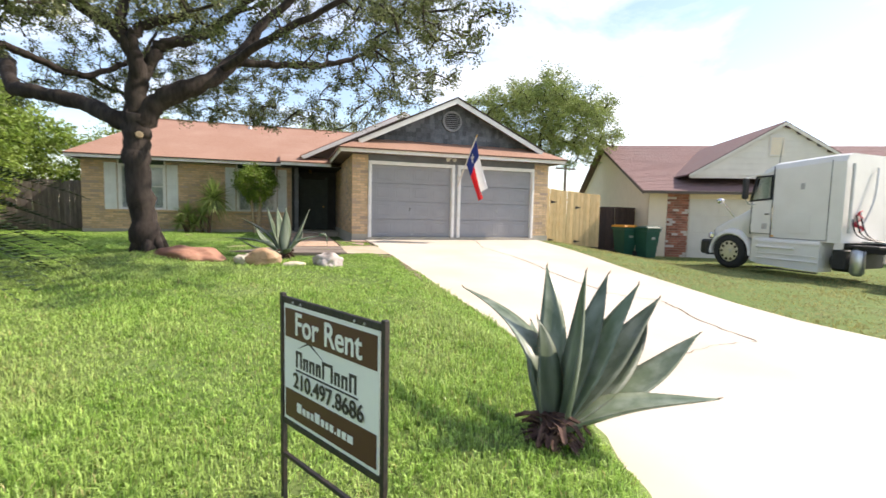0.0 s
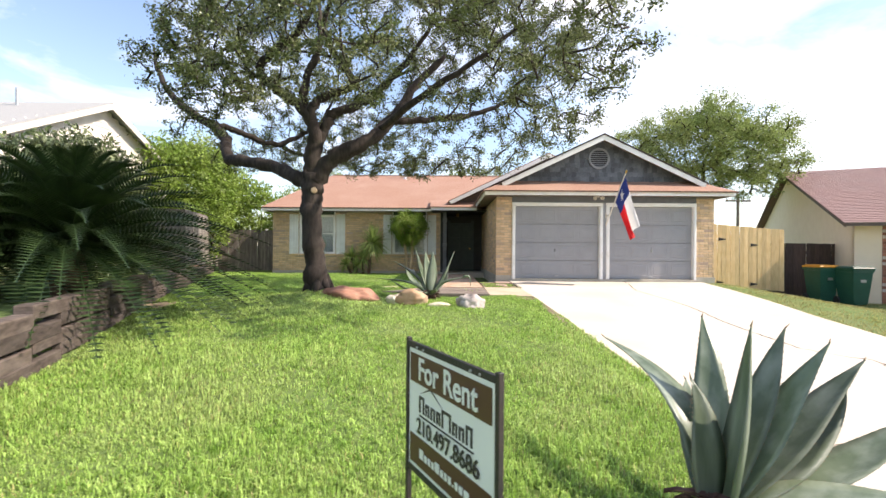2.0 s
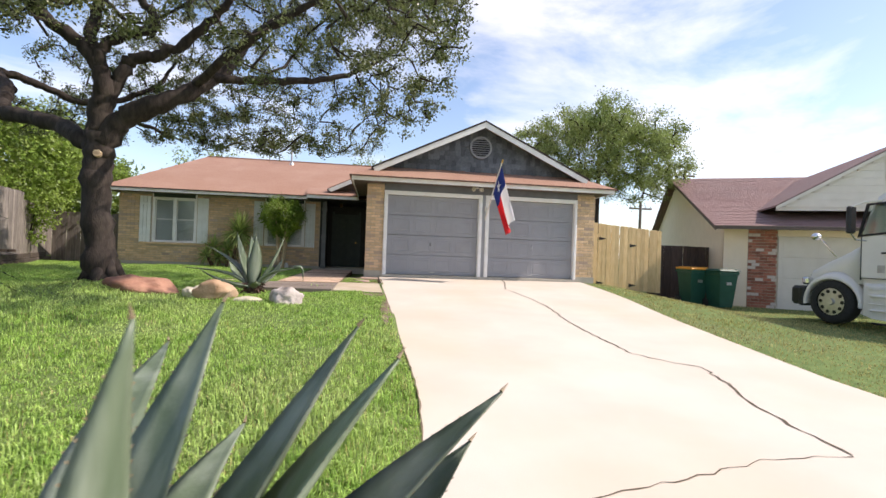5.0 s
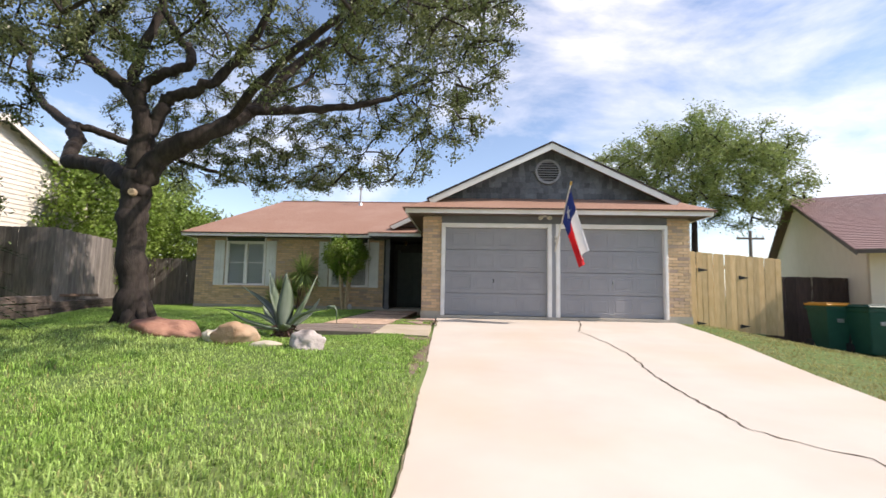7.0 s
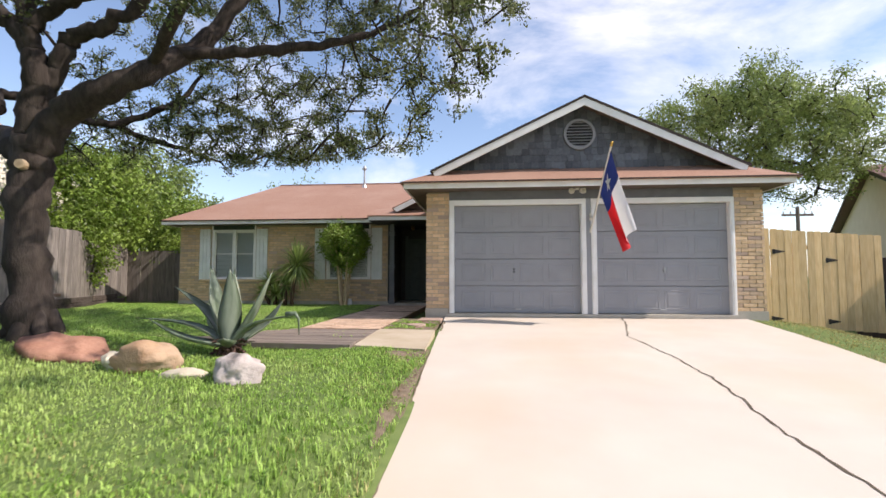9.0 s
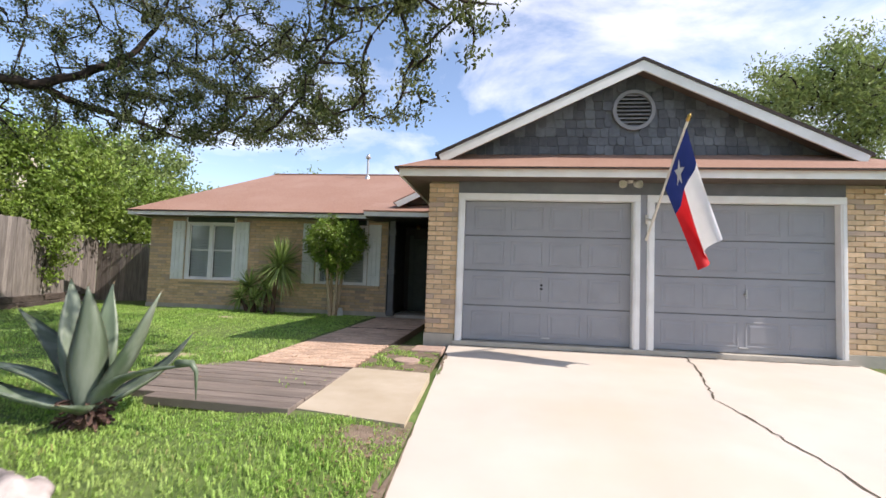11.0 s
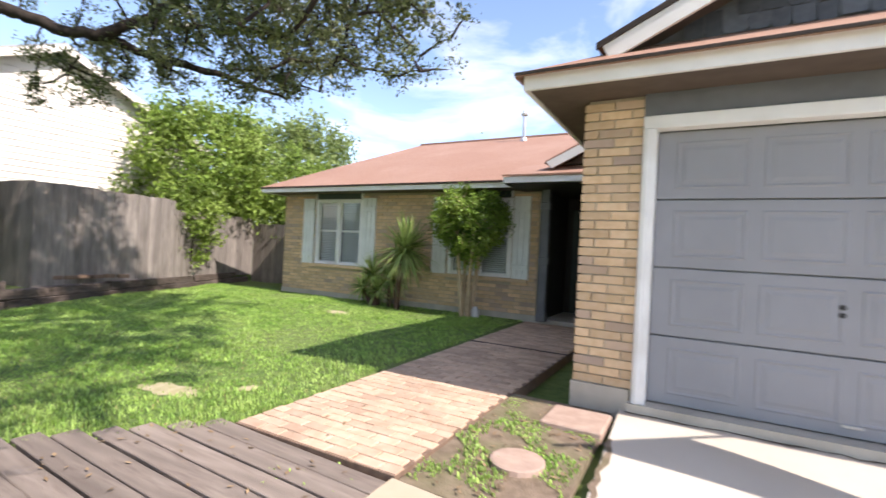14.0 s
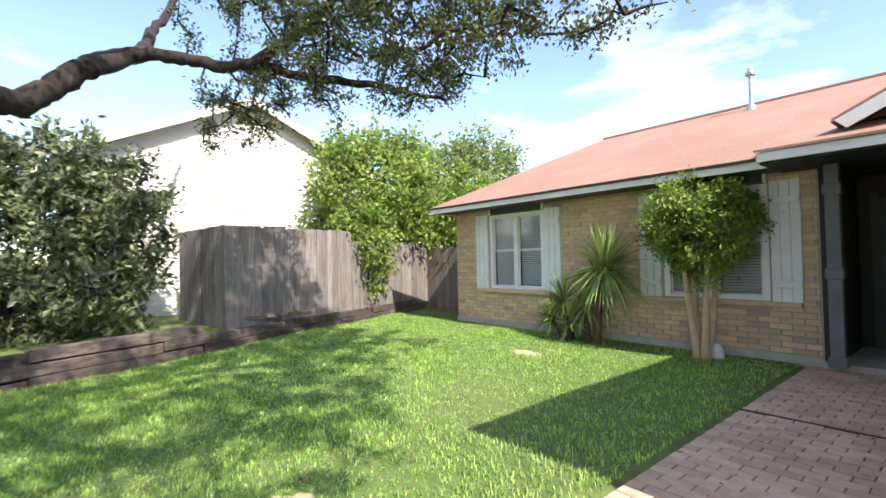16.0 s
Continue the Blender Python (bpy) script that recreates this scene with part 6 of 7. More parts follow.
leafy("shrub", (-0.86, 17.72, 2.30), (0.76, 0.68, 0.78), 260, M_CREPE, "round clipped shrub with pale bare stems by the window", "shrub", 29, (0.07, 0.036), 400, 0.062, 0.5, stems=4, low=-0.85, spread=0.07, bark=M_STEM, branch=0.014, flare=0.35, lean=4.2, lobes=0.6)


def strap_plant(name, heads, label, seed):
    """Woody stems with heads of long strap leaves."""
    rng = random.Random(seed)
    x, y, z = heads[0][0]
    gz = float(ground_z(x, y))
    ob = thing(name, (x, y, gz), label, "yucca")
    for (hx, hy, hz), bx, length, n in heads:
        part("stem", tube(bmesh.new(), spline([(bx, hy + 0.02, gz - 0.05), (bx + (hx - bx) * 0.3, hy, gz + (hz - gz) * 0.5), (hx, hy, hz)], 5), [0.06, 0.058, 0.056, 0.054, 0.052, 0.05, 0.05, 0.05, 0.05, 0.05, 0.045], 10), M_DEADLEAF, ob, smooth=True)
        V, F = [], []
        for k in range(n):
            az = rng.uniform(0, 6.283)
            el = rng.uniform(-0.75, 1.45)
            d = Vector((math.cos(az) * math.cos(el), math.sin(az) * math.cos(el) * 0.8, math.sin(el)))
            s = d.cross(Vector((0, 0, 1)))
            s = s.normalized() if s.length > 0.01 else Vector((1, 0, 0))
            L = length * rng.uniform(0.75, 1.1)
            w = 0.023 * rng.uniform(0.7, 1.25)
            sagging = rng.uniform(0.05, 0.6)
            i = len(V)
            for j in range(5):
                t = j / 4
                p = Vector((hx, hy, hz)) + d * L * t - Vector((0, 0, 1)) * sagging * L * t * t * (1 - max(0, math.sin(el)))
                ww = w * (0.7 + 0.6 * t if t < 0.5 else 2 * (1.02 - t))
                up_ = s.cross(d) * ww * 0.5
                V += [p + s * ww + up_, p, p - s * ww + up_]
            for j in range(4):
                a = i + j * 3
                F += [(a, a + 1, a + 4, a + 3), (a + 1, a + 2, a + 5, a + 4)]
        tagged(quads_mesh("leaf_head", np.array([tuple(v) for v in V]), np.array(F), M_YUCCA, ob), kind="stuff")
    return ob


strap_plant("yucca", (((-2.25, 17.62, 1.76), -2.42, 0.80, 210), ((-2.33, 17.62, 1.5), -2.42, 0.62, 80), ((-2.65, 17.7, 1.12), -2.65, 0.5, 70), ((-3.1, 17.7, 1.18), -2.95, 0.55, 90), ((-3.3, 17.65, 0.88), -3.1, 0.48, 70), ((-2.9, 17.6, 0.85), -2.95, 0.45, 70)), "yucca with spiky strap leaves against the brick wall", 5)


def sago(place, n, length, label, seed):
    rng = random.Random(seed)
    ob = thing("sago_palm", place, label, "palm")
    c = Vector(place) + Vector((0, 0, 0.7))
    part("trunk", tube(bmesh.new(), [Vector(place) - Vector((0, 0, 0.1)), Vector(place) + Vector((0, 0, 0.3)), c], [0.22, 0.24, 0.17], 14), M_DEADLEAF, ob, "stubby shaggy brown trunk", True)
    for k in range(n):
        az = k * 2.399963 + rng.uniform(-0.15, 0.15)
        el = 1.42 - 1.5 * (k / n) ** 0.9
        L = length * rng.uniform(0.85, 1.1)
        h = Vector((math.cos(az), math.sin(az), 0))
        s = h.cross(Vector((0, 0, 1)))
        V, F = [], []
        prev = None
        for j in range(42):
            t = j / 41
            p = c + h * L * (math.cos(el) * t + 0.10 * t * t) + Vector((0, 0, 1)) * L * (math.sin(el) * t - 0.48 * t * t)
            tan = (h * (math.cos(el) + 0.2 * t) + Vector((0, 0, 1)) * (math.sin(el) - 0.96 * t)).normalized()
            up_ = s.cross(tan).normalized()
            if j > 4:
                ll = 0.30 * math.sin(math.pi * min(1, 0.15 + t * 0.88)) + 0.03
                for sg in (-1, 1):
                    d = (s * sg * 0.85 + tan * 0.5 + up_ * 0.35).normalized()
                    i = len(V)
                    V += [p + tan * 0.024, p - tan * 0.020, p + d * ll]
                    F.append((i, i + 1, i + 2))
            i = len(V)
            r = 0.012 * (1 - 0.7 * t)
            V += [p + s * r, p - s * r, p - up_ * r]
            if prev is not None:
                F += [(prev, prev + 1, i + 1), (prev, i + 1, i), (prev + 1, prev + 2, i + 2), (prev + 1, i + 2, i + 1), (prev + 2, prev, i), (prev + 2, i, i + 2)]
            prev = i
        quads_mesh("frond", np.array([tuple(v) for v in V]), np.array(F), M_SAGO, ob)
    return ob


sago((-5.15, 6.55, 0.78), 150, 2.8, "dark green sago palm on the raised bed", 6)
sago((-6.75, 6.3, 0.78), 100, 2.4, "dark green sago palm on the raised bed", 7)

# ---- flag on its pole ----
flag_pole = thing("flag_pole", (5.42, 13.72, 2.28), "cream flagpole bracketed to the garage door trim", "flagpole")
P0, P1 = Vector((5.42, 13.70, 2.28)), Vector((5.52, 12.42, 3.66))
pole_u = (P1 - P0).normalized()
part("pole", tube(bmesh.new(), [P0, P1], [0.018, 0.017], 10), M_POLE, flag_pole)
part("finial", tube(bmesh.new(), [P1, P1 + pole_u * 0.02, P1 + pole_u * 0.05, P1 + pole_u * 0.075, P1 + pole_u * 0.10], [0.016, 0.028, 0.018, 0.028, 0.010], 12), M_BRASS, flag_pole, "small brass finial", True)
bm = tube(bmesh.new(), [P0 + pole_u * 0.34, P0 + pole_u * 0.46], [0.023, 0.023], 10)
box(bm, 5.415, 5.455, 13.70, 13.735, 2.52, 2.66, 0.004)
tube(bm, [P0 + pole_u * 0.36, Vector((5.43, 13.71, 2.60))], [0.016, 0.02], 8)
part("bracket", bm, M_POLE, flag_pole)
flag = thing("flag", tuple(P1), "red, white and blue cloth flag with a lone white star", "flag")
HOIST, FLY = 0.90, 1.36
NU, NV = 14, 36


def cloth(u, v):
    """u along the hoist from the pole's tip, v along the fly."""
    p = P1 - pole_u * (0.05 + HOIST * u)
    side = Vector((0.25, -0.12, -0.96))
    q = p + side * FLY * v
    # the loose lower corner gathers in towards the upper one
    q = q.lerp(P1 - pole_u * (0.05 + HOIST * 0.45) + side * FLY * v, 0.42 * v ** 1.2)
    w = v ** 0.7
    q += Vector((0.06 * math.sin(u * 9 + v * 2.0) * w, 0.085 * math.sin(u * 8.0 + v * 3.2 + 0.6) * w, 0.02 * math.sin(u * 7) * w))
    return q


def cloth_part(name, u0, u1, v0, v1, nu, nv, material, label=""):
    bm = bmesh.new()
    g = [[bm.verts.new(cloth(u0 + (u1 - u0) * i / nu, v0 + (v1 - v0) * j / nv)) for j in range(nv + 1)] for i in range(nu + 1)]
    for i in range(nu):
        for j in range(nv):
            bm.faces.new((g[i][j], g[i + 1][j], g[i + 1][j + 1], g[i][j + 1]))
    return part(name, bm, material, flag, label, True)


blue = cloth_part("blue_field", 0, 1, 0, 0.333, 16, 12, M_BLUE, "dark blue field")
cloth_part("white_stripe", 0, 0.5, 0.333, 1, 8, 24, M_FLAGWHITE, "white stripe")
cloth_part("red_stripe", 0.5, 1, 0.333, 1, 8, 24, M_RED, "red stripe")
for sg in (-1, 1):
    bm = bmesh.new()
    cvert = None
    pts = []
    for k in range(10):
        r = 0.17 if k % 2 == 0 else 0.068
        a = math.pi / 2 + k * math.pi / 5
        u, v = 0.5 - r * math.cos(a) * 1.0, 0.166 + r * math.sin(a) * HOIST / FLY
        du = (cloth(u + 0.01, v) - cloth(u - 0.01, v)).cross(cloth(u, v + 0.01) - cloth(u, v - 0.01)).normalized()
        pts.append(bm.verts.new(cloth(u, v) + du * 0.006 * sg))
    du = (cloth(0.51, 0.166) - cloth(0.49, 0.166)).cross(cloth(0.5, 0.176) - cloth(0.5, 0.156)).normalized()
    cvert = bm.verts.new(cloth(0.5, 0.166) + du * 0.006 * sg)
    for k in range(10):
        bm.faces.new((cvert, pts[k], pts[(k + 1) % 10]))
    part("star", bm, M_FLAGWHITE, blue, "white five-pointed star")

# ---- floodlight under the eave ----
flood = thing("floodlight", (5.15, 13.6, 3.15), "twin beige floodlight under the garage eave", "light fixture")
part("base_plate", tube(bmesh.new(), [(5.15, 13.60, 3.155), (5.15, 13.60, 3.125)], [0.055, 0.05], 14), M_POLE, flood)
for s in (-1, 1):
    c = Vector((5.15 + s * 0.10, 13.56, 3.10))
    d = Vector((s * 0.35, -0.9, -0.25)).normalized()
    head = part("lamp_head", tube(bmesh.new(), [c - d * 0.05, c - d * 0.03, c + d * 0.05], [0.02, 0.05, 0.06], 14), M_POLE, flood)
    part("lens", tube(bmesh.new(), [c + d * 0.05, c + d * 0.056], [0.055, 0.05], 14), M_LENS, head)

# entry lamp, unlit jar by the shrub, stones
lamp = thing("porch_light", (1.2, 19.55, 2.72), "small brass porch light above the front door", "light fixture")
part("lamp_body", tube(bmesh.new(), [(1.05, 18.7, 2.98), (1.05, 18.7, 2.90), (1.05, 18.7, 2.86)], [0.05, 0.07, 0.03], 12), M_BRASS, lamp)
ob = part("jar", tube(bmesh.new(), [(-0.70, 17.78, 0.50), (-0.70, 17.78, 0.56), (-0.70, 17.78, 0.66), (-0.70, 17.78, 0.72), (-0.70, 17.78, 0.74)], [0.06, 0.075, 0.075, 0.05, 0.05], 14), M_FLAGWHITE, smooth=True)
tagged(ob, "small white garden ornament beside the shrub", "ornament")
bm = tube(bmesh.new(), [(2.10, 12.42, 0.50), (2.10, 12.42, 0.548), (2.10, 12.42, 0.553)], [0.17, 0.17, 0.155], 22)
tagged(part("stepping_stone", bm, M_STONE), "round reddish stepping stone in the earth bed", "stepping stone")
tagged(part("stepping_stone", boxed(2.02, 2.47, 13.12, 13.58, 0.48, 0.565, 0.01), M_STONE), "square reddish stepping stone in the earth bed", "stepping stone")
# bare patches in the lawn
def patch(x, y, rx, ry, seed, material=M_SAND):
    rng = random.Random(seed)
    n = 40
    bm = bmesh.new()
    c = bm.verts.new((x, y, float(ground_z(x, y)) + 0.010))
    vs = []
    for k in range(n):
        a = 2 * math.pi * k / n
        r = 0.9 + 0.22 * math.sin(2 * a + seed) + 0.14 * math.sin(5 * a + 2.3 * seed) + rng.uniform(-0.06, 0.06)
        px, py = x + rx * r * math.cos(a), y + ry * r * math.sin(a)
        px = min(px, float(drive_left(py)) - 0.01) if x > 1.8 else px
        vs.append(bm.verts.new((px, py, float(ground_z(px, py)) + 0.004)))
    for k in range(n):
        bm.faces.new((c, vs[k], vs[(k + 1) % n]))
    return part("bare_patch", bm, material, ground, "dry sandy bare patch")


PATCHES = ((-0.86, 12.03, 0.30, 0.17), (-2.78, 16.3, 0.26, 0.20), (-1.66, 10.8, 0.42, 0.14), (-4.9, 8.2, 0.35, 0.6), (-0.40, 12.45, 0.10, 0.08), (2.40, 9.85, 0.42, 0.36), (2.60, 8.4, 0.10, 1.3))
for k, q in enumerate(PATCHES):
    patch(*q, k + 1, M_SAND if k in (0, 1, 2, 4) else M_DRYSOIL)

# ---- deck boards ----
deck = thing("timber_deck", (0.6, 11.1, 0.45), "low weathered timber boardwalk across the lawn edge", "boardwalk")
rd = random.Random(12)
for k in range(-2, 8):
    y0 = 10.50 + k * 0.168
    left = max(-0.9 + (y0 - 10.5) / 1.35 * 1.12, -0.95) if k >= 0 else (-0.15 if k == -1 else 0.25)
    bm = boxed(left - 0.05, 1.57, y0 + (0.004 if k % 2 else 0.012), y0 + (0.156 if k % 2 else 0.165), 0.44, 0.515 + rd.uniform(-0.006, 0.006), 0.005)
    bmesh.ops.subdivide_edges(bm, edges=[e for e in bm.edges if e.calc_length() > 0.9], cuts=6)
    for v in bm.verts:
        v.co.y += 0.006 * noise.noise(Vector((v.co.x * 2, k * 3.1, 0))) - 0.05 * (v.co.x - 0.9) * 0.9
        v.co.z += 0.004 * noise.noise(Vector((v.co.x * 1.5, k * 2.2, 5)))
    part("board", bm, M_DECK, deck)

# ---- shingles of the gable ----
def rounded_piece(name, w, h, t, material, cut):
    bm = bmesh.new()
    pts = [(-w / 2, h), (-w / 2, cut), (-w / 2 + cut * 0.6, 0), (w / 2 - cut * 0.6, 0), (w / 2, cut), (w / 2, h)]
    slab(bm, [(x, 0, z) for x, z in pts], t, (0, 1, 0))
    me = bpy.data.meshes.new(name)
    bm.to_mesh(me)
    bm.free()
    me.materials.append(material)
    return me


rs = random.Random(9)
meshes = [rounded_piece("shingle", w, 0.22, 0.012, M_CUT, 0.03) for w in (0.125, 0.145, 0.165)]
for r in range(9):
    z = 3.655 + r * 0.145
    hw = (4.945 - z - 0.10) / P
    x = RX - hw + (0.07 if r % 2 else 0)
    while x < RX + hw - 0.08:
        k = rs.randrange(3)
        w = (0.125, 0.145, 0.165)[k]
        if math.hypot(x + w / 2 - VX, z + 0.09 - VZ) > VR + 0.02:
            piece("shingle", meshes[k], pose(x + w / 2, 14.006 - rs.uniform(0, 0.006), z + rs.uniform(-0.012, 0.012), -4.5, 0, 0), gable)
        x += w + 0.006

# ---- bricks ----
BH, BL, BJ = 0.0655, 0.245, 0.0115


def brick_mesh(length):
    bm = boxed(-length / 2, length / 2, -0.014, 0.012, 0, BH, 0.003)
    me = bpy.data.meshes.new("brick")
    bm.to_mesh(me)
    bm.free()
    me.materials.append(M_BRICK)
    return me


FULL, HALF = brick_mesh(BL), brick_mesh(BL / 2 - BJ / 2)
half_l = BL / 2 - BJ / 2


def course(x0, x1, odd):
    """Bricks of one course as (centre, length), cut to x0..x1."""
    x = x0 - (BL / 2 if odd else 0)
    while x < x1 - 0.02:
        a, b = max(x, x0), min(x + BL, x1)
        if b - a > 0.03:
            yield (a + b) / 2, b - a
        x += BL + BJ


def lay(x0, x1, y, z0, z1, holes, parent, singles, turn=0.0, origin=(0, 0)):
    """Bricks on a wall face along x (or along y, with turn), single ones while singles(x, z) holds; the rest joined."""
    rest = bmesh.new()
    n = 0
    rb = random.Random(int(x0 * 100) + 7)
    r = 0
    z = z0
    while z + BH <= z1 + 0.01:
        for c, length in course(x0, x1, r % 2):
            lo, hi = c - length / 2, c + length / 2
            for a, b, d, e in holes:
                if z + BH > d and z < e and lo < b and hi > a:
                    if a <= lo and hi <= b:
                        hi = lo
                    elif lo < a:
                        hi = a
                    else:
                        lo = b
            if hi - lo < 0.03:
                continue
            cc, ll = (lo + hi) / 2, hi - lo
            out = rb.uniform(-0.003, 0.003)
            m = (pose(cc, y + out, z, 0, 0, 0) if not turn else pose(y - out, cc, z, 0, 0, turn))
            if n < singles and (abs(ll - BL) < 1e-6 or abs(ll - half_l) < 0.02):
                mesh = FULL if abs(ll - BL) < 1e-6 else HALF
                piece("brick", mesh, m, parent)
                n += 1
            else:
                box(rest, -ll / 2, ll / 2, -0.014, 0.012, 0, BH, 0, m)
        z += BH + BJ
        r += 1
    if len(rest.verts):
        tagged(part("brickwork", rest, M_BRICK, parent), kind="stuff")
    else:
        rest.free()


lay(2.10, 2.58, 13.787, 0.745, 3.15, (), left_pier, 300)
lay(8.19, 8.75, 13.787, 0.725, 3.15, (), right_pier, 300)
lay(-6.36, 0.34, 18.197, 0.645, 3.0, [(a - 0.02, b + 0.02, WZ0 - 0.09, WZ1 + 0.2) for a, b in WINDOWS], front_wall, 280)
lay(13.80, 19.55, 2.128, 0.745, 3.15, (), garage_wall, 60, -90)
lay(18.21, 24.0, -6.342, 0.645, 3.0, (), side_wall, 0, -90)

part("edging_strip", boxed(0.205, 1.565, 15.70, 15.73, 0.50, 0.536, 0.003), M_DARKWOOD, bpy.data.objects["brick_walk"], "dark wooden expansion strip")
# ---- brick pavers ----
PL, PW = 0.196, 0.095
bm = boxed(-PL / 2, PL / 2, -PW / 2, PW / 2, -0.03, 0.0, 0.004)
PAVER = bpy.data.meshes.new("paver")
bm.to_mesh(PAVER)
bm.free()
PAVER.materials.append(M_PAVER)
walk_ob = bpy.data.objects["brick_walk"]
rest = bmesh.new()
rp = random.Random(2)
n = 0
r = 0
y = 11.93
while y < 18.1:
    x = 0.21 - (PL / 2 if r % 2 else 0)
    while x < 1.56:
        a, b = max(x, 0.205), min(x + PL, 1.565)
        if b - a > 0.03:
            m = pose((a + b) / 2, y, 0.526 + rp.uniform(-0.003, 0.003), rp.uniform(-0.8, 0.8), rp.uniform(-0.8, 0.8), rp.uniform(-0.6, 0.6))
            if b - a > PL - 0.001 and n < 300:
                piece("paver", PAVER, m, walk_ob)
                n += 1
            else:
                box(rest, -(b - a) / 2, (b - a) / 2, -PW / 2, PW / 2, -0.03, 0.0, 0.003, m)
        x += PL + 0.009
    y += PW + 0.009
    r += 1
tagged(part("paver_rest", rest, M_PAVER, walk_ob), kind="stuff")

# ---- grass ----
def grass(name, regions, material, label, seed, level=None):
    """Blades over rectangles (x0, x1, y0, y1, per square metre, length, width)."""
    rng = np.random.default_rng(seed)
    V, F = [], []
    base = 0
    for x0, x1, y0, y1, dens, length, width, keep in regions:
        n = int((x1 - x0) * (y1 - y0) * dens)
        x, y = rng.uniform(x0, x1, n), rng.uniform(y0, y1, n)
        # blades stand in tufts
        m = max(1, n // 9)
        tuft = rng.integers(0, m, n)
        tx, ty = rng.uniform(x0, x1, m), rng.uniform(y0, y1, m)
        grouped = rng.random(n) < 0.5
        spread = 0.9 / math.sqrt(dens / 9)
        x = np.where(grouped, tx[tuft] + rng.normal(size=n) * spread * 0.4, x)
        y = np.where(grouped, ty[tuft] + rng.normal(size=n) * spread * 0.4, y)
        ok = keep(x, y)
        x, y, tuft = x[ok], y[ok], tuft[ok]
        n = len(x)
        size_of = rng.uniform(0.65, 1.35, m)[tuft]
        z = (ground_z(x, y) if level is None else np.full(n, level)) - 0.005
        p = np.stack([x, y, z], 1)
        a = rng.uniform(0, 2 * math.pi, n)
        lean = rng.uniform(0.15, 1.0, n)
        d = np.stack([np.cos(a), np.sin(a), np.zeros(n)], 1)
        s = np.stack([-np.sin(a), np.cos(a), np.zeros(n)], 1)
        # patchy height
        lz = 0.75 + 0.35 * np.sin(x * 2.3 + 1.3 * np.sin(y * 1.7)) * np.cos(y * 2.1 + x)
        L = (length * rng.uniform(0.6, 1.2, n) * lz * size_of)[:, None]
        w = (width * rng.uniform(0.7, 1.2, n))[:, None]
        up_ = np.array((0, 0, 1.0))
        mid = p + d * L * 0.25 * lean[:, None] + up_ * L * 0.62
        tip = p + d * L * 0.85 * lean[:, None] + up_ * L * (1.0 - 0.35 * lean[:, None])
        V.append(np.stack([p - s * w / 2, p + s * w / 2, mid + s * w * 0.45, mid - s * w * 0.45, tip], 1).reshape(-1, 3))
        i = base + np.arange(n)[:, None] * 5
        F.append(np.concatenate([i + [0, 1, 2], i + [0, 2, 3], i + [3, 2, 4]], 0))
        base += n * 5
    ob = quads_mesh(name, np.concatenate(V), np.concatenate(F), material)
    return tagged(ob, label, "grass", kind="stuff")


def on_lawn(x, y):
    ok = (x < drive_left(y) - 0.03) & (x > wall_x(y) + 0.1)
    ok &= ~((x > 0.15) & (x < 2.6) & (y > 11.80))
    ok &= ~((x > -0.9 + (y - 10.5) * 0.83) & (x < 1.6) & (y > np.where(x > 0.22, 10.15, np.where(x > -0.2, 10.33, 10.48))) & (y < 11.9))
    ok &= ~((x > 1.56) & (x < 2.6) & (y > 10.12) & (y < 11.86))
    ok &= y < 18.15
    for px, py, rx, ry in PATCHES:
        ok &= ((x - px) / rx) ** 2 + ((y - py) / ry) ** 2 > np.random.default_rng(3).uniform(0.2, 1.3, len(x))
    return ok


def lawn_margin(x, y):
    return on_lawn(x, y) & (x > drive_left(y) - np.random.default_rng(4).exponential(0.14, len(x)))


def right_lawn(x, y):
    return x > drive_right(y) + 0.02


grass("lawn_grass", (
    (-3.2, 2.7, 0.4, 3.2, 5200, 0.078, 0.0068, on_lawn), (-3.2, 2.7, 0.4, 5.0, 220, 0.115, 0.0065, on_lawn), (-4.2, 2.85, 3.2, 6.0, 3200, 0.074, 0.0078, on_lawn), (-5.6, 2.82, 6.0, 9.0, 1900, 0.075, 0.009, on_lawn),
    (-6.6, 2.6, 9.0, 10.4, 2300, 0.065, 0.008, on_lawn), (-5.6, 2.1, -4.0, 0.4, 900, 0.085, 0.011, on_lawn), (-5.6, -3.2, 0.4, 3.2, 900, 0.085, 0.011, on_lawn), (-5.6, -4.2, 3.2, 6.0, 900, 0.085, 0.011, on_lawn)), M_BLADE, "thick bright green lawn grass", 5)
grass("lush_grass", ((-6.6, 2.6, 9.6, 12.5, 2300, 0.065, 0.008, on_lawn), (-9.0, 0.3, 12.5, 18.1, 1600, 0.06, 0.009, on_lawn)), M_LUSH, "lush deep green lawn grass near the house", 15)
grass("dead_grass", ((-3.2, 2.7, 0.4, 4.0, 240, 0.07, 0.006, on_lawn), (-4.2, 2.85, 4.0, 7.0, 130, 0.07, 0.008, on_lawn), (2.1, 2.85, 2.0, 9.8, 900, 0.055, 0.006, lawn_margin), (-5.0, 2.4, 9.0, 13.0, 70, 0.06, 0.008, on_lawn)), M_BLADE_DRY, "straw coloured dead blades among the lawn grass", 9)
grass("dry_grass", ((6.4, 13.0, -4.0, 2.0, 240, 0.05, 0.009, right_lawn), (6.4, 13.0, 2.0, 14.0, 560, 0.05, 0.009, right_lawn), (13.0, 17.0, 5.0, 13.0, 250, 0.05, 0.01, right_lawn)), M_BLADE_DRY, "thin yellowing lawn grass beside the driveway", 6)


def weed_bed(x, y):
    return np.sin(x * 9.0) * np.cos(y * 8.0 + x * 3) > -0.1


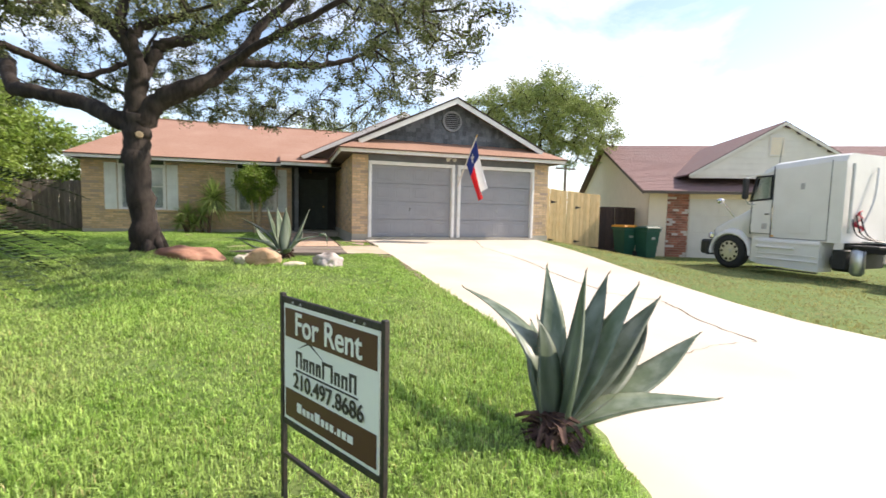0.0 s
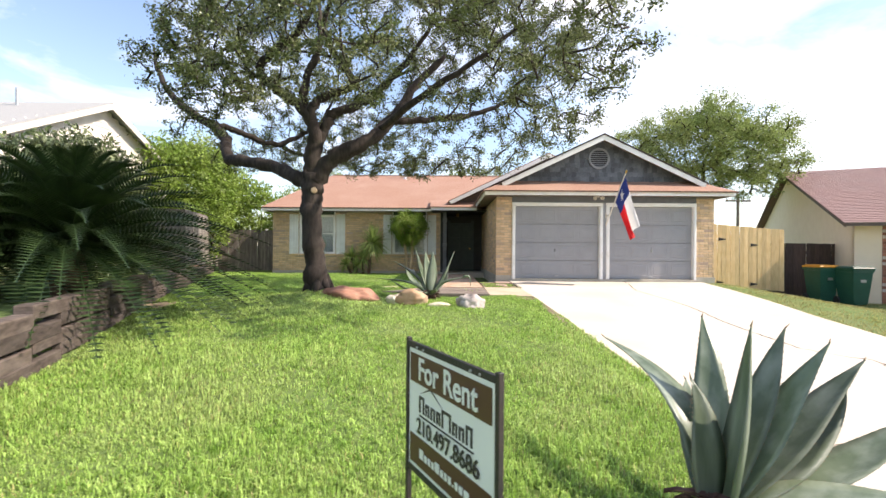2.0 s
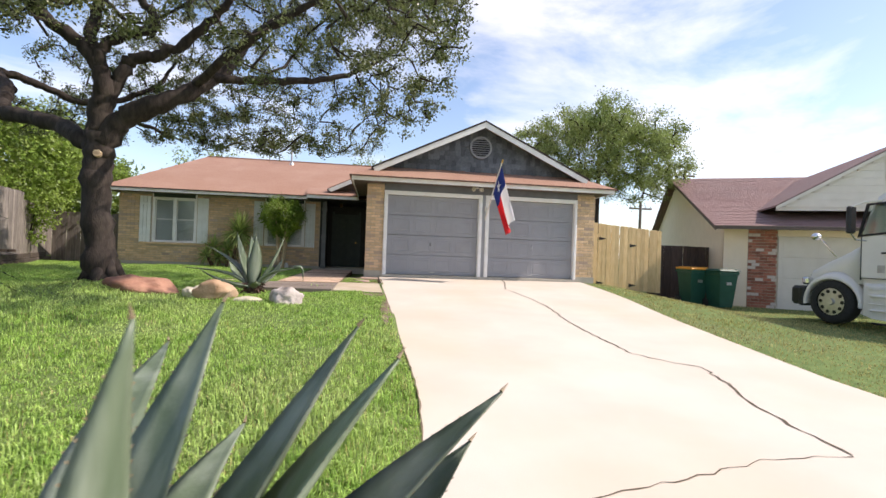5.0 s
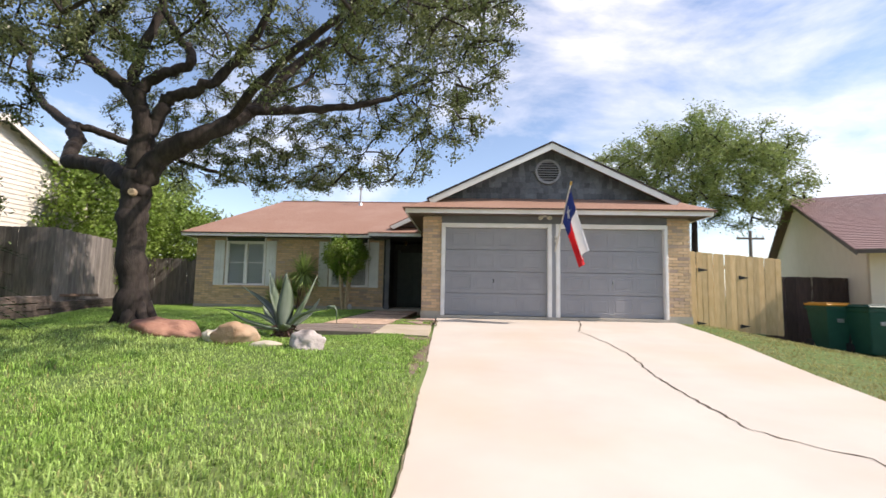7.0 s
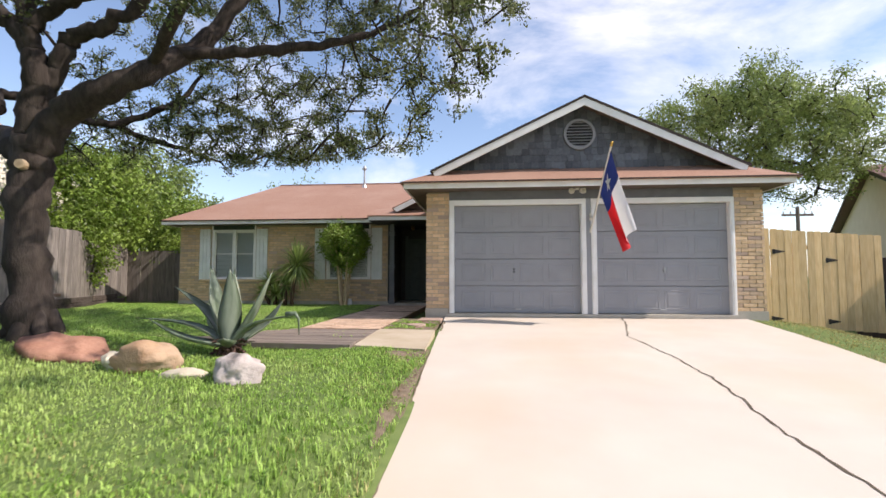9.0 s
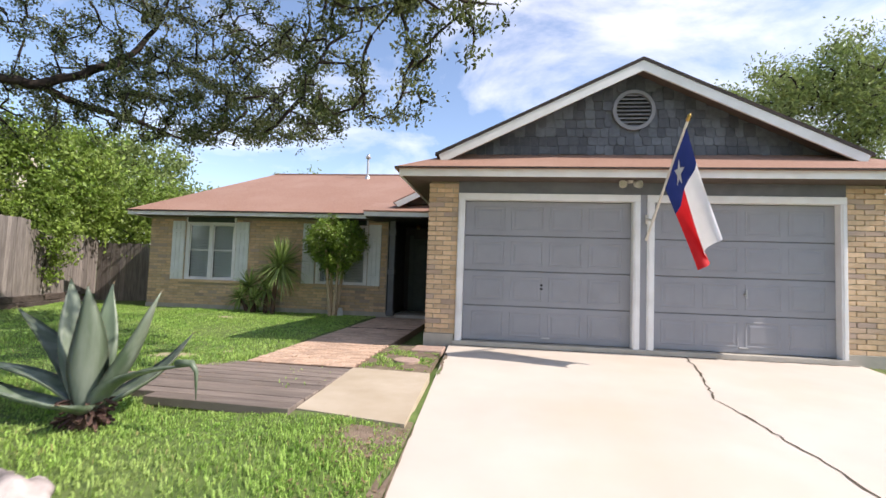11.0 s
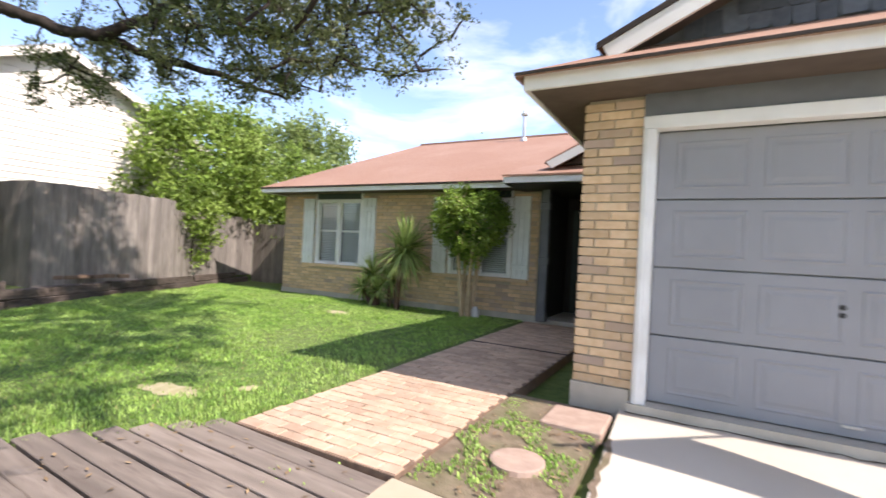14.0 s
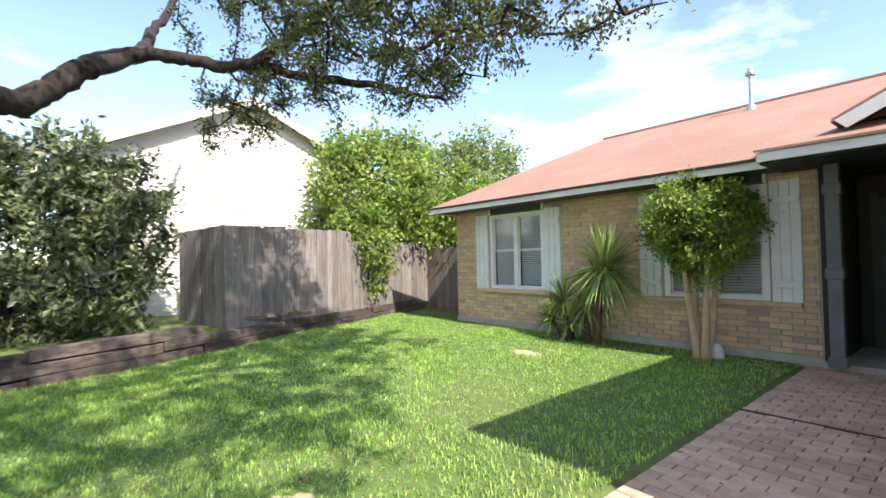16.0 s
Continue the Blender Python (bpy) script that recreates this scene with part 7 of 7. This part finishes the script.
grass("weeds", ((1.62, 2.44, 11.9, 13.6, 2200, 0.035, 0.013, weed_bed),), M_LUSH, "low green weeds in the earth bed", 7, 0.525)
grass("weeds", ((1.0, 1.56, 10.6, 11.85, 70, 0.05, 0.012, weed_bed),), M_BLADE, "weeds growing between the boardwalk planks", 8, 0.505)


def edge_weeds(x, y):
    return (x < drive_left(y) - 0.02) & (np.sin(x * 11.0 + 2) * np.cos(y * 7.0 + x * 4) > -0.35)


grass("weeds", ((1.9, 2.75, 7.9, 10.2, 2800, 0.030, 0.013, edge_weeds),), M_LUSH, "low creeping weeds along the driveway edge", 18)

# ---- fallen leaves ----
rl = np.random.default_rng(31)
spots = []
for x0, x1, y0, y1, count, zz in ((1.62, 2.46, 11.9, 13.7, 160, 0.536), (0.22, 1.55, 11.95, 17.5, 35, 0.530), (-0.3, 1.55, 10.6, 11.75, 50, 0.524)):
    x, y = rl.uniform(x0, x1, count), rl.uniform(y0, y1, count)
    z = np.full(count, zz)
    spots.append(np.stack([x, y, z], 1))
x, y = rl.uniform(2.0, 2.62, 380), rl.uniform(7.9, 10.2, 380)
ok = x < drive_left(y) - 0.03
spots.append(np.stack([x[ok], y[ok], ground_z(x[ok], y[ok]) + 0.012], 1))
pts = np.concatenate(spots)
n = len(pts)
a = rl.uniform(0, 6.283, n)
L = rl.uniform(0.012, 0.032, (n, 1))
d = np.stack([np.cos(a), np.sin(a), rl.uniform(-0.1, 0.25, n)], 1) * L
s = np.stack([-np.sin(a), np.cos(a), rl.uniform(-0.1, 0.25, n)], 1) * L * 0.4
V = np.stack([pts - d, pts + s, pts + d, pts - s], 1).reshape(-1, 3)
tagged(quads_mesh("fallen_leaves", V, np.arange(n * 4).reshape(-1, 4), M_LITTER), "dry brown leaves scattered on the paving and soil", "leaf litter", kind="stuff")

def edge_path(side, y0, y1, off):
    return [(float(side(y)) + off, y) for y in np.arange(y0, y1, 0.6)]


part("edge_dirt", crack(edge_path(drive_left, 3.0, 10.3, 0.0), 0.006, 14, 0.008), M_DRYSOIL, driveway, "dirt along the driveway edge")
part("edge_dirt", crack(edge_path(drive_left, 11.9, 13.7, 0.015), 0.02, 15), M_DRYSOIL, driveway)
part("edge_dirt", crack([(2.55, 13.69), (4.0, 13.68), (5.4, 13.70), (7.0, 13.68), (8.3, 13.69)], 0.016, 16), M_CRACK, driveway, "dirt against the garage doors")
